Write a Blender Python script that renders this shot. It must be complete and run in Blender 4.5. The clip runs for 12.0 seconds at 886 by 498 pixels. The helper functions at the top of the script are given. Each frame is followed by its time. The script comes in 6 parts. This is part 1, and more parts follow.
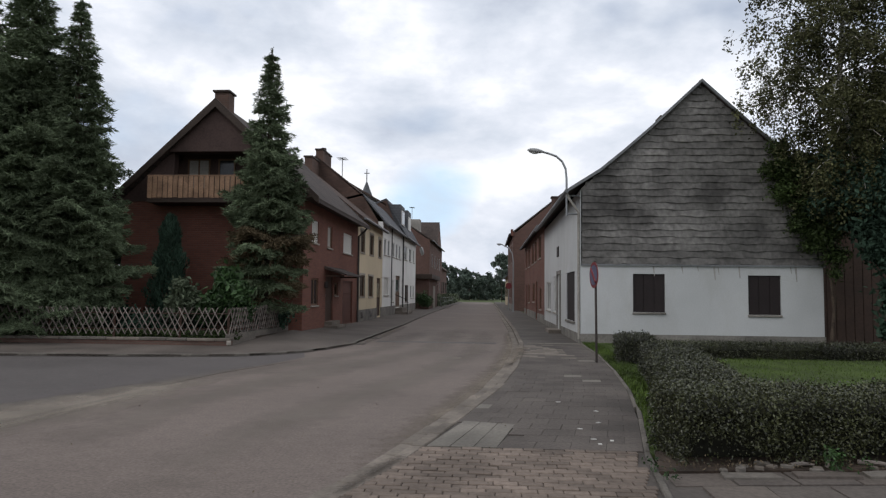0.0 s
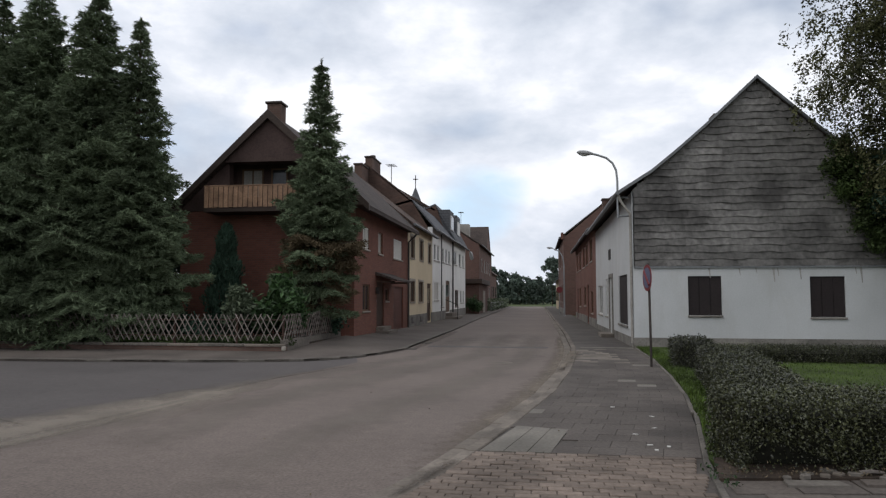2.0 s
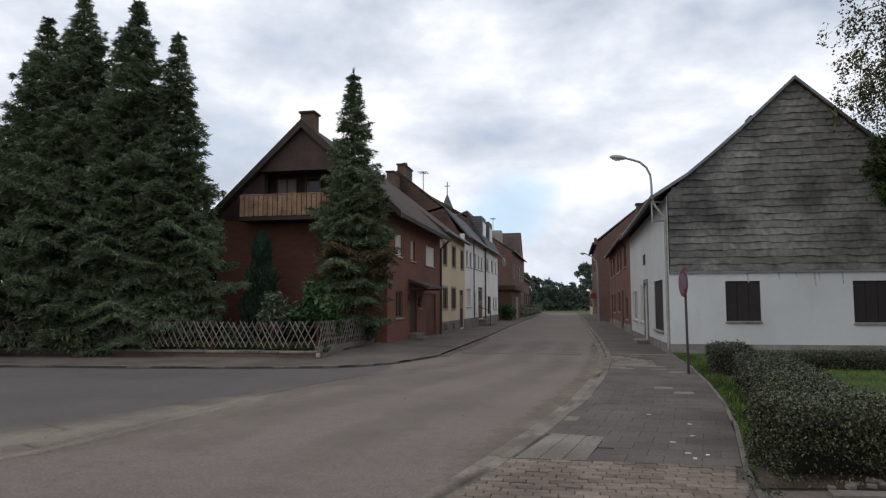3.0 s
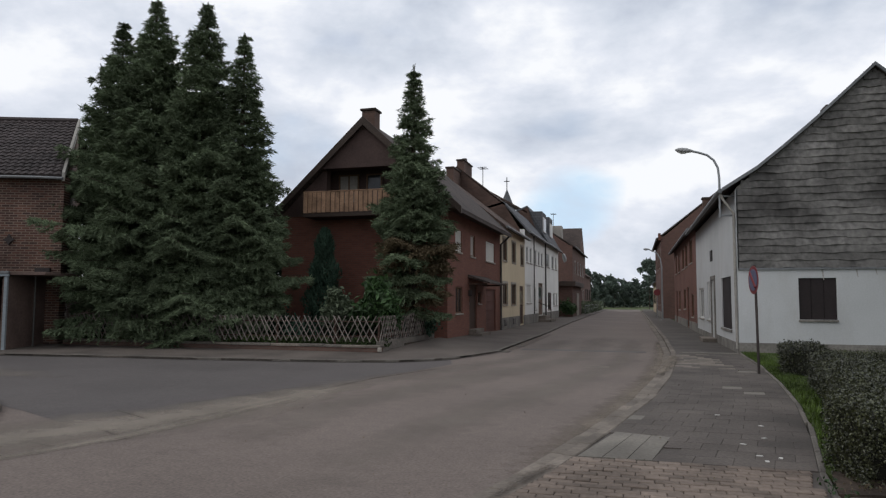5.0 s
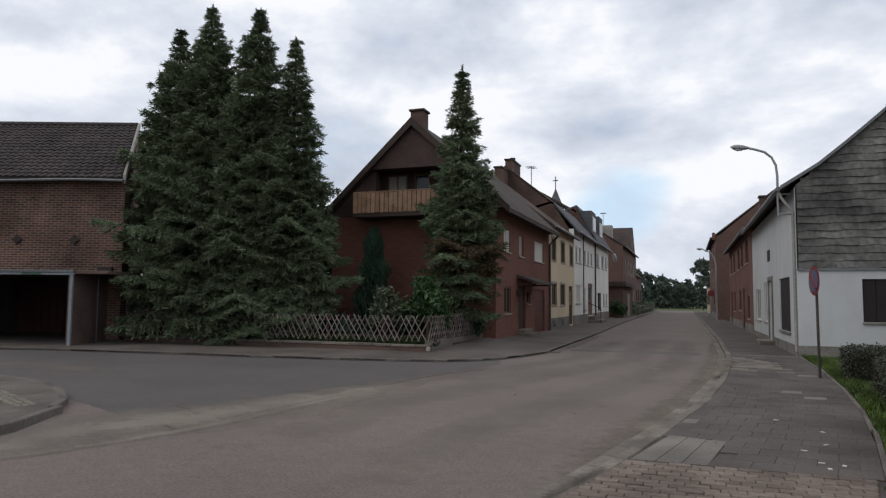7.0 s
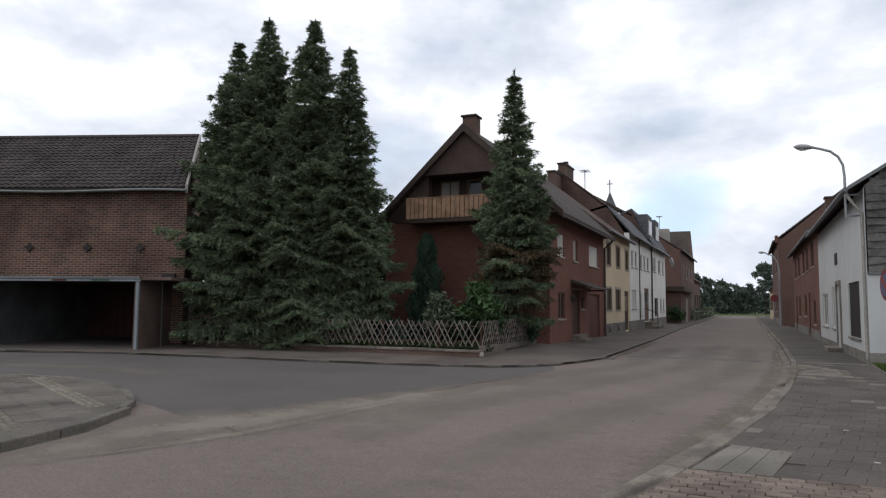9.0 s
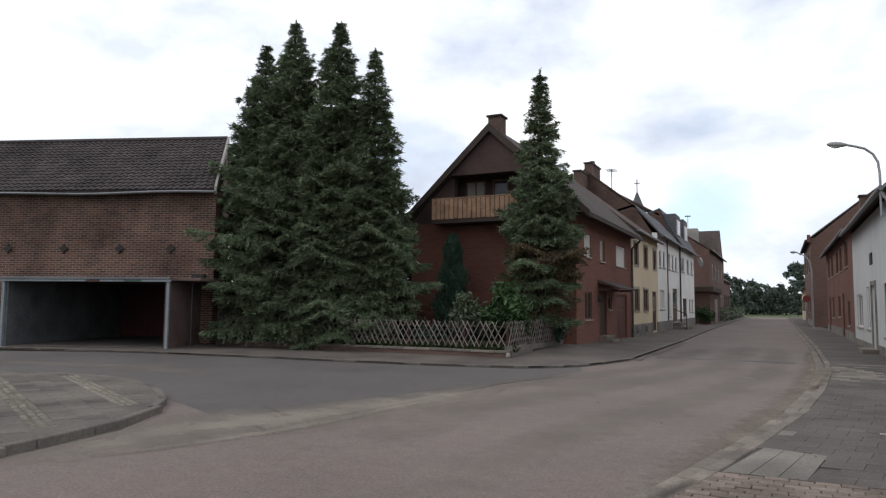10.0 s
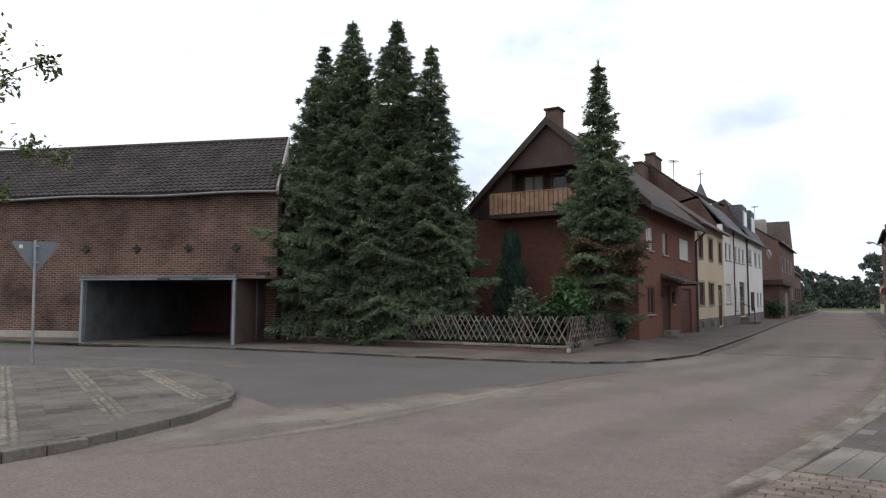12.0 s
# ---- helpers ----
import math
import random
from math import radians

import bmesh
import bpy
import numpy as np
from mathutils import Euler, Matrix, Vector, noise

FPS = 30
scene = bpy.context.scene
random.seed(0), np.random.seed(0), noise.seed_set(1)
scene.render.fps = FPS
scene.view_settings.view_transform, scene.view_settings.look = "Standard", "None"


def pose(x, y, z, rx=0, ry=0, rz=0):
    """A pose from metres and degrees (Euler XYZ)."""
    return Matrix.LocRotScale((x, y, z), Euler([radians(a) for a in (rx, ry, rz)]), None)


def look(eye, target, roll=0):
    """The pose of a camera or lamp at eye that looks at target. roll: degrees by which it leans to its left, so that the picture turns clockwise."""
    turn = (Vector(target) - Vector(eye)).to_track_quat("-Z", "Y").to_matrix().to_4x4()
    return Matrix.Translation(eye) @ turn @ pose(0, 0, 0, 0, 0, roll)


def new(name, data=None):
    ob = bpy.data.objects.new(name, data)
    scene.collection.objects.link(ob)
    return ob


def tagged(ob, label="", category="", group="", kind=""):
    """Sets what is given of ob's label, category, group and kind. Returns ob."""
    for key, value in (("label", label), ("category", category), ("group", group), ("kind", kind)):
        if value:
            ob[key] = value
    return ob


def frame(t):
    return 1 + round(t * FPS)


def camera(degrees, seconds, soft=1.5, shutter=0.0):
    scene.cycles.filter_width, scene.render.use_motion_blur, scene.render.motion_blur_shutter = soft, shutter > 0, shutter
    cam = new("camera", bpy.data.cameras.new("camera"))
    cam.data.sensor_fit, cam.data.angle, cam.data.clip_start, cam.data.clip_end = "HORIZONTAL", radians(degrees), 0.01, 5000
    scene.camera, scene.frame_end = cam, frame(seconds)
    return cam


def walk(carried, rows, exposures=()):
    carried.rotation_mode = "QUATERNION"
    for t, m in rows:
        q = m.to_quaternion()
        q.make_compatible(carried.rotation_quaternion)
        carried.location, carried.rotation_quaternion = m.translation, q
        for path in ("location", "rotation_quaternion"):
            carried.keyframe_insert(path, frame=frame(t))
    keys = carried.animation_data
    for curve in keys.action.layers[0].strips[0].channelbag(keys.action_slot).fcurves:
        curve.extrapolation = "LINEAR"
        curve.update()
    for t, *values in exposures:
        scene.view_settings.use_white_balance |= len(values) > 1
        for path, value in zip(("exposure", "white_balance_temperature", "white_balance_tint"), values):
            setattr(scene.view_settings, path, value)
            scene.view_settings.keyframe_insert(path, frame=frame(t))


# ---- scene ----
cam = camera(66.16, 12.0, soft=1.25)
walk(cam, [
    (0, pose(0.000, 0.000, 1.6, 93.700, -0.599, 3.761)),
    (0.5, pose(-0.002, -0.007, 1.6, 93.681, -0.414, 4.618)),
    (1, pose(-0.004, -0.014, 1.6, 93.930, -0.298, 5.590)),
    (1.5, pose(-0.006, -0.020, 1.6, 93.955, -0.311, 6.854)),
    (2, pose(-0.008, -0.027, 1.6, 94.079, -0.051, 7.960)),
    (2.5, pose(-0.011, -0.034, 1.6, 94.444, 0.180, 9.401)),
    (3, pose(-0.013, -0.041, 1.6, 94.635, 0.188, 10.692)),
    (5, pose(-0.039, -0.043, 1.6, 94.272, -0.192, 15.669)),
    (5.5, pose(-0.046, -0.044, 1.6, 94.193, -0.274, 16.498)),
    (6, pose(-0.053, -0.044, 1.6, 94.188, -0.312, 17.521)),
    (6.5, pose(-0.055, -0.049, 1.6, 94.198, -0.449, 18.543)),
    (7, pose(-0.057, -0.053, 1.6, 94.231, -0.488, 19.683)),
    (9, pose(-0.066, -0.071, 1.6, 94.643, -0.451, 24.114)),
    (9.5, pose(-0.072, -0.074, 1.6, 94.692, -0.458, 25.080)),
    (10, pose(-0.077, -0.077, 1.6, 94.656, -0.500, 26.261)),
    (10.5, pose(-0.083, -0.080, 1.6, 94.493, -0.401, 27.518)),
    (11, pose(-0.089, -0.083, 1.6, 94.434, -0.316, 28.881)),
    (11.5, pose(-0.094, -0.085, 1.6, 94.376, -0.278, 29.980)),
    (12, pose(-0.100, -0.088, 1.6, 94.261, -0.122, 31.148)),
], exposures=[(0, 0.0), (3, -0.02), (5, -0.1), (7, -0.1), (9, 0.1), (12, 0.48)])

# ---- world and light: overcast daylight, brighter low over the street's end ----
world = bpy.data.worlds.new("overcast_sky")
scene.world = world
world.use_nodes = True
wt = world.node_tree
wt.nodes.clear()


def wnode(kind, **inputs):
    n = wt.nodes.new(kind)
    for k, val in inputs.items():
        n.inputs[k].default_value = val
    return n


def ramp(tree, source, stops):
    r = tree.nodes.new("ShaderNodeValToRGB")
    while len(r.color_ramp.elements) < len(stops):
        r.color_ramp.elements.new(0.5)
    for el, (p, c) in zip(r.color_ramp.elements, stops):
        el.position = p
        el.color = (*c, 1) if len(c) == 3 else c
    tree.links.new(source, r.inputs[0])
    return r.outputs[0]


sky = wt.nodes.new("ShaderNodeTexSky")
sky.sky_type = "NISHITA"
sky.sun_disc = False
sky.sun_elevation = radians(42)
sky.sun_rotation = radians(-60)
dimmed = wt.nodes.new("ShaderNodeVectorMath")
dimmed.operation = "SCALE"
dimmed.inputs["Scale"].default_value = 0.11
wt.links.new(sky.outputs[0], dimmed.inputs[0])
coord = wt.nodes.new("ShaderNodeTexCoord")
stretch = wt.nodes.new("ShaderNodeMapping")
stretch.inputs["Scale"].default_value = (2.3, 2.3, 4.6)
wt.links.new(coord.outputs["Generated"], stretch.inputs[0])
clouds = wnode("ShaderNodeTexNoise", Scale=1.75, Detail=7.0, Roughness=0.56, Distortion=0.12)
wt.links.new(stretch.outputs[0], clouds.inputs["Vector"])
cloud_tint = ramp(wt, clouds.outputs["Fac"], [(0.30, (0.57, 0.625, 0.735)), (0.41, (0.71, 0.765, 0.865)), (0.50, (0.85, 0.89, 0.98)), (0.57, (1.02, 1.04, 1.08))])
holes = wnode("ShaderNodeTexNoise", Scale=1.7, Detail=3.0, Roughness=0.5)
wt.links.new(stretch.outputs[0], holes.inputs["Vector"])
cover = ramp(wt, holes.outputs["Fac"], [(0.27, (0.6, 0.6, 0.6)), (0.38, (1, 1, 1))])
joined = wt.nodes.new("ShaderNodeMix")
joined.data_type = "RGBA"
wt.links.new(cover, joined.inputs[0])
wt.links.new(dimmed.outputs[0], joined.inputs[6])
wt.links.new(cloud_tint, joined.inputs[7])
background = wnode("ShaderNodeBackground", Strength=1.0)
# a small blue gap in the cloud low over the street's end
gap_dir = wt.nodes.new("ShaderNodeVectorMath")
gap_dir.operation = "DOT_PRODUCT"
gap_dir.inputs[1].default_value = (-0.085, 0.988, 0.131)
wt.links.new(coord.outputs["Generated"], gap_dir.inputs[0])
near_gap = ramp(wt, gap_dir.outputs["Value"], [(0.9988, (0, 0, 0)), (0.9999, (0.4, 0.4, 0.4))])
rag = wt.nodes.new("ShaderNodeMath")
rag.operation = "ADD"
wt.links.new(near_gap, rag.inputs[0])
wt.links.new(clouds.outputs["Fac"], rag.inputs[1])
gap_fac = ramp(wt, rag.outputs[0], [(0.68, (0, 0, 0)), (0.95, (0.6, 0.6, 0.6))])
opened = wt.nodes.new("ShaderNodeMix")
opened.data_type = "RGBA"
opened.inputs[7].default_value = (0.42, 0.72, 1.0, 1)
wt.links.new(gap_fac, opened.inputs[0])
wt.links.new(joined.outputs[2], opened.inputs[6])
wt.links.new(opened.outputs[2], background.inputs[0])
world_out = wt.nodes.new("ShaderNodeOutputWorld")
wt.links.new(background.outputs[0], world_out.inputs[0])

sun = new("sun", bpy.data.lights.new("sun", "SUN"))
sun.data.energy = 0.7
sun.data.angle = radians(25)
sun.data.color = (1.0, 0.97, 0.92)
sun.matrix_world = look((-20, -12, 22), (0, 0, 0))


# ---- materials ----
def surface(name, base, var=0.25, big=0.6, fine=14.0, rough=0.85, bump=0.15, metal=0.0, tint=None, island=False, per_object=0.0, spec=0.3, gritty=None, mid=0.0):
    """A procedural surface: broad stains, fine grain and fine relief."""
    m = bpy.data.materials.new(name)
    m.use_nodes = True
    t = m.node_tree
    b = t.nodes["Principled BSDF"]
    b.inputs["Roughness"].default_value = rough
    b.inputs["Metallic"].default_value = metal
    b.inputs["Specular IOR Level"].default_value = spec
    g = t.nodes.new("ShaderNodeNewGeometry")
    n1 = t.nodes.new("ShaderNodeTexNoise")
    n1.inputs["Scale"].default_value = big
    n1.inputs["Detail"].default_value = 4
    n2 = t.nodes.new("ShaderNodeTexNoise")
    n2.inputs["Scale"].default_value = fine
    n2.inputs["Detail"].default_value = 5
    for n in (n1, n2):
        t.links.new(g.outputs["Position"], n.inputs["Vector"])
    other = tint or tuple(c * (1 - 1.6 * var) for c in base)
    lo = tuple(max(0, c) for c in other)
    hi = tuple(c * (1 + var) for c in base)
    broad = ramp(t, n1.outputs["Fac"], [(0.32, lo), (0.55, base), (0.75, hi)])
    grain = ramp(t, n2.outputs["Fac"], [(0.3, (1 - (gritty or var),) * 3), (0.7, (1 + (gritty or var) * 0.6,) * 3)])
    mul = t.nodes.new("ShaderNodeMix")
    mul.data_type, mul.blend_type = "RGBA", "MULTIPLY"
    mul.inputs[0].default_value = 1
    t.links.new(broad, mul.inputs[6])
    t.links.new(grain, mul.inputs[7])
    out = mul.outputs[2]
    if mid:
        n3 = t.nodes.new("ShaderNodeTexNoise")
        n3.inputs["Scale"].default_value = 5.5
        n3.inputs["Detail"].default_value = 9
        n3.inputs["Roughness"].default_value = 0.75
        t.links.new(g.outputs["Position"], n3.inputs["Vector"])
        mottle = ramp(t, n3.outputs["Fac"], [(0.3, (1 - mid,) * 3), (0.5, (1, 1, 1)), (0.72, (1 + mid,) * 3)])
        m3 = t.nodes.new("ShaderNodeMix")
        m3.data_type, m3.blend_type = "RGBA", "MULTIPLY"
        m3.inputs[0].default_value = 1
        t.links.new(out, m3.inputs[6])
        t.links.new(mottle, m3.inputs[7])
        out = m3.outputs[2]
    if island or per_object:
        if island:
            rnd = g.outputs["Random Per Island"]
        else:
            info = t.nodes.new("ShaderNodeObjectInfo")
            rnd = info.outputs["Random"]
        k = per_object or 0.35
        vary = ramp(t, rnd, [(0.0, (1 - k,) * 3), (1.0, (1 + k,) * 3)])
        m2 = t.nodes.new("ShaderNodeMix")
        m2.data_type, m2.blend_type = "RGBA", "MULTIPLY"
        m2.inputs[0].default_value = 1
        t.links.new(out, m2.inputs[6])
        t.links.new(vary, m2.inputs[7])
        out = m2.outputs[2]
    t.links.new(out, b.inputs["Base Color"])
    if bump:
        bp = t.nodes.new("ShaderNodeBump")
        bp.inputs["Strength"].default_value = bump
        bp.inputs["Distance"].default_value = 0.02
        t.links.new(n2.outputs["Fac"], bp.inputs["Height"])
        t.links.new(bp.outputs[0], b.inputs["Normal"])
    return m


def masonry(name, brick_a, brick_b, mortar, along=(1, 1), width=0.25, row=0.077, gap=0.011, stain=0.3, rough=0.9, bump=0.5, old=None):
    """Courses of bricks on an upright wall; along gives the wall's run in plan."""
    m = surface(name, (1, 1, 1), 0.1, rough=rough)
    t = m.node_tree
    b = t.nodes["Principled BSDF"]
    g = next(n for n in t.nodes if n.type == "NEW_GEOMETRY")
    dot = t.nodes.new("ShaderNodeVectorMath")
    dot.operation = "DOT_PRODUCT"
    dot.inputs[1].default_value = (along[0], along[1], 0)
    t.links.new(g.outputs["Position"], dot.inputs[0])
    sep = t.nodes.new("ShaderNodeSeparateXYZ")
    t.links.new(g.outputs["Position"], sep.inputs[0])
    cmb = t.nodes.new("ShaderNodeCombineXYZ")
    t.links.new(dot.outputs["Value"], cmb.inputs[0])
    t.links.new(sep.outputs[2], cmb.inputs[1])
    br = t.nodes.new("ShaderNodeTexBrick")
    br.inputs["Scale"].default_value = 1
    br.inputs["Brick Width"].default_value = width
    br.inputs["Row Height"].default_value = row
    br.inputs["Mortar Size"].default_value = gap
    br.inputs["Mortar Smooth"].default_value = 0.3
    br.inputs["Color1"].default_value = (*brick_a, 1)
    br.inputs["Color2"].default_value = (*brick_b, 1)
    br.inputs["Mortar"].default_value = (*mortar, 1)
    t.links.new(cmb.outputs[0], br.inputs["Vector"])
    n1 = t.nodes.new("ShaderNodeTexNoise")
    n1.inputs["Scale"].default_value = 0.45
    n1.inputs["Detail"].default_value = 6
    n1.inputs["Roughness"].default_value = 0.65
    t.links.new(g.outputs["Position"], n1.inputs["Vector"])
    st = ramp(t, n1.outputs["Fac"], [(0.3, old or (1 - stain * 1.5,) * 3), (0.5, (1, 1, 1)), (0.72, (1 + stain,) * 3)])
    mul = t.nodes.new("ShaderNodeMix")
    mul.data_type, mul.blend_type = "RGBA", "MULTIPLY"
    mul.inputs[0].default_value = 1
    t.links.new(br.outputs["Color"], mul.inputs[6])
    t.links.new(st, mul.inputs[7])
    t.links.new(mul.outputs[2], b.inputs["Base Color"])
    bp = t.nodes.new("ShaderNodeBump")
    bp.inputs["Strength"].default_value = bump
    bp.inputs["Distance"].default_value = 0.01
    bp.invert = True
    t.links.new(br.outputs["Fac"], bp.inputs["Height"])
    t.links.new(bp.outputs[0], b.inputs["Normal"])
    return m


def streaked(name, base, streak, amount=0.5, scale=(3.0, 3.0, 0.35), rough=0.9):
    """Painted render with grime that has run down in streaks and blotches."""
    m = surface(name, base, 0.06, big=0.5, fine=25, rough=rough, bump=0.12)
    t = m.node_tree
    b = t.nodes["Principled BSDF"]
    prev = b.inputs["Base Color"].links[0].from_socket
    g = next(n for n in t.nodes if n.type == "NEW_GEOMETRY")
    mp = t.nodes.new("ShaderNodeMapping")
    mp.inputs["Scale"].default_value = scale
    t.links.new(g.outputs["Position"], mp.inputs[0])
    n = t.nodes.new("ShaderNodeTexNoise")
    n.inputs["Scale"].default_value = 1.0
    n.inputs["Detail"].default_value = 6
    n.inputs["Roughness"].default_value = 0.7
    t.links.new(mp.outputs[0], n.inputs["Vector"])
    f = ramp(t, n.outputs["Fac"], [(0.5, (0, 0, 0)), (0.75, (amount,) * 3)])
    mix = t.nodes.new("ShaderNodeMix")
    mix.data_type = "RGBA"
    t.links.new(f, mix.inputs[0])
    t.links.new(prev, mix.inputs[6])
    mix.inputs[7].default_value = (*streak, 1)
    t.links.new(mix.outputs[2], b.inputs["Base Color"])
    return m


def leafy(name, base, k=0.5, rough=0.5, trans=0.15, spec=0.3):
    m = surface(name, base, 0.3, big=0.5, fine=3.0, rough=rough, bump=0, island=True, per_object=k, spec=spec)
    return m


def glassy(name, base, rough=0.08):
    m = surface(name, base, 0.15, rough=rough, bump=0, spec=0.35)
    return m


M_ROAD = surface("road_asphalt", (0.165, 0.133, 0.116), 0.1, big=0.3, fine=34, rough=0.9, bump=0.3, gritty=0.3, mid=0.16)
M_SIDE = surface("side_street_asphalt", (0.102, 0.09, 0.086), 0.1, big=0.4, fine=34, rough=0.9, bump=0.3, gritty=0.3, mid=0.16)
M_TAR = surface("tar_seam", (0.045, 0.043, 0.042), 0.3, rough=0.7)
M_FIELD = surface("field_grass", (0.085, 0.11, 0.04), 0.3, big=0.15, fine=4, rough=0.95)
M_LAWN = surface("lawn_soil", (0.044, 0.068, 0.010), 0.3, big=0.9, fine=12, rough=0.95)
M_SOIL = surface("bare_soil", (0.052, 0.037, 0.027), 0.35, big=2.0, fine=18, rough=0.97, bump=0.6)
M_PAVE = surface("old_pavement", (0.090, 0.077, 0.068), 0.2, big=0.7, fine=24, rough=0.9, bump=0.3)
M_PAVE_L = surface("worn_pavement", (0.112, 0.093, 0.08), 0.22, big=0.6, fine=24, rough=0.9, bump=0.3)
M_SLAB = surface("paving_slab_grey", (0.098, 0.083, 0.073), 0.24, big=0.8, fine=26, rough=0.92, bump=0.25, per_object=0.1)
M_SLAB_PALE = surface("paving_slab_pale", (0.17, 0.154, 0.132), 0.2, big=1.2, fine=26, rough=0.9, bump=0.25, per_object=0.15)
M_BLOCK = surface("clinker_paver", (0.166, 0.13, 0.106), 0.2, big=1.4, fine=22, rough=0.9, bump=0.3, per_object=0.22)
M_BLOCK_JOIN = surface("clinker_paver_rest", (0.166, 0.13, 0.106), 0.2, big=1.4, fine=22, rough=0.9, bump=0.3, island=True, per_object=0.22)
M_KERB = surface("kerb_concrete", (0.172, 0.146, 0.122), 0.22, big=1.5, fine=22, rough=0.9, bump=0.35, per_object=0.15)
M_KERB_DARK = surface("kerb_stone_weathered", (0.135, 0.12, 0.104), 0.25, big=1.2, fine=20, rough=0.92, bump=0.4, per_object=0.06)
M_BROWN = masonry("brown_clinker", (0.19, 0.075, 0.052), (0.145, 0.058, 0.043), (0.13, 0.075, 0.058), stain=0.12)
M_RED = masonry("red_brick", (0.165, 0.064, 0.046), (0.12, 0.049, 0.038), (0.14, 0.092, 0.072), stain=0.2)
M_BARN = masonry("barn_brick", (0.118, 0.053, 0.037), (0.048, 0.028, 0.024), (0.17, 0.128, 0.102), along=(-0.94, -0.342), stain=0.5, width=0.27, row=0.083, gap=0.016, old=(0.36, 0.33, 0.34))
M_FARBRICK = masonry("far_brick", (0.135, 0.072, 0.058), (0.10, 0.055, 0.046), (0.12, 0.085, 0.07), stain=0.15)
M_CHIM = masonry("chimney_brick", (0.12, 0.07, 0.055), (0.09, 0.055, 0.045), (0.1, 0.075, 0.06), stain=0.3)
M_WHITE = streaked("dirty_white_render", (0.475, 0.48, 0.48), (0.34, 0.32, 0.29), 0.4, scale=(1.1, 1.1, 0.45))
M_WHITE2 = streaked("white_painted_render", (0.74, 0.73, 0.70), (0.45, 0.43, 0.40), 0.25)
M_CREAM = streaked("cream_render", (0.60, 0.50, 0.35), (0.36, 0.30, 0.21), 0.3)
M_PLINTH = surface("grey_plinth", (0.20, 0.185, 0.165), 0.25, big=1.5, fine=14)
M_CLAD = surface("weathered_cladding", (0.152, 0.144, 0.136), 0.35, big=0.75, fine=7, rough=0.85, bump=0.4, per_object=0.16, tint=(0.062, 0.058, 0.055), gritty=0.4)
M_SLATE = surface("dark_slate_cladding", (0.075, 0.048, 0.042), 0.2, big=0.8, fine=16, rough=0.8, per_object=0.0)
M_TILE = surface("roof_tile_brown", (0.052, 0.041, 0.040), 0.28, big=0.6, fine=14, rough=0.85, bump=0.3, per_object=0.22)
M_TILE_JOIN = surface("roof_tile_rest", (0.052, 0.041, 0.040), 0.28, big=0.6, fine=14, rough=0.85, bump=0.3, island=True, per_object=0.22)
M_ROOF = masonry("roof_courses_brown", (0.075, 0.056, 0.048), (0.058, 0.044, 0.039), (0.035, 0.028, 0.025), width=0.24, row=0.2, gap=0.02, stain=0.3)
M_ROOF2 = masonry("roof_courses_russet", (0.10, 0.064, 0.05), (0.078, 0.052, 0.042), (0.04, 0.03, 0.026), width=0.24, row=0.2, gap=0.02, stain=0.35)
M_ROOF_GREY = masonry("roof_courses_grey", (0.12, 0.122, 0.13), (0.10, 0.102, 0.11), (0.06, 0.06, 0.065), width=0.3, row=0.2, gap=0.015, stain=0.2)
M_VERGE = surface("verge_board_dark", (0.055, 0.038, 0.03), 0.25, rough=0.7)
M_VERGE_PALE = surface("verge_board_pale", (0.32, 0.30, 0.27), 0.2, rough=0.8)
M_ZINC = surface("zinc_gutter", (0.17, 0.175, 0.18), 0.2, rough=0.5, metal=0.4)
M_GUTTER_DARK = surface("gutter_dark", (0.07, 0.065, 0.06), 0.2, rough=0.55, metal=0.3)
M_BALCONY = surface("balcony_boards", (0.33, 0.20, 0.125), 0.22, big=3.0, fine=20, rough=0.75, per_object=0.14)
M_FENCE = surface("weathered_fence_wood", (0.2, 0.172, 0.152), 0.28, big=2.5, fine=30, rough=0.9, per_object=0.2)
M_WOOD_DARK = surface("dark_stained_wood", (0.075, 0.042, 0.03), 0.25, rough=0.6)
M_DOOR_RED = surface("red_brown_door", (0.10, 0.042, 0.032), 0.2, rough=0.6)
M_FRAME_WHITE = surface("white_window_frame", (0.62, 0.61, 0.58), 0.08, rough=0.5)
M_FRAME_BROWN = surface("brown_window_frame", (0.13, 0.075, 0.045), 0.15, rough=0.55)
M_SHUTTER = surface("pale_roller_shutter", (0.56, 0.54, 0.50), 0.1, rough=0.6)
M_GLASS = glassy("dark_window_glass", (0.030, 0.030, 0.033))
M_CURTAIN = surface("net_curtain", (0.30, 0.28, 0.25), 0.15, rough=0.6)
M_BOARD = surface("boarded_window_panel", (0.02, 0.014, 0.014), 0.2, rough=0.7)
M_SURROUND = surface("stone_window_surround", (0.33, 0.30, 0.26), 0.15, rough=0.85)
M_STEEL = surface("galvanised_steel", (0.30, 0.31, 0.32), 0.15, rough=0.45, metal=0.5)
M_POLE_DARK = surface("rusty_pole", (0.062, 0.05, 0.045), 0.3, rough=0.75, metal=0.2)
M_LAMP = surface("lamp_housing_grey", (0.32, 0.32, 0.32), 0.1, rough=0.5)
M_LAMP_GLASS = glassy("lamp_cover", (0.55, 0.55, 0.52), 0.2)
M_SIGN_BACK = surface("sign_back_grey", (0.16, 0.175, 0.19), 0.12, rough=0.5, metal=0.3)
M_SIGN_RED = surface("sign_red", (0.17, 0.034, 0.038), 0.1, rough=0.4)
M_SIGN_BLUE = surface("sign_blue", (0.10, 0.11, 0.17), 0.1, rough=0.4)
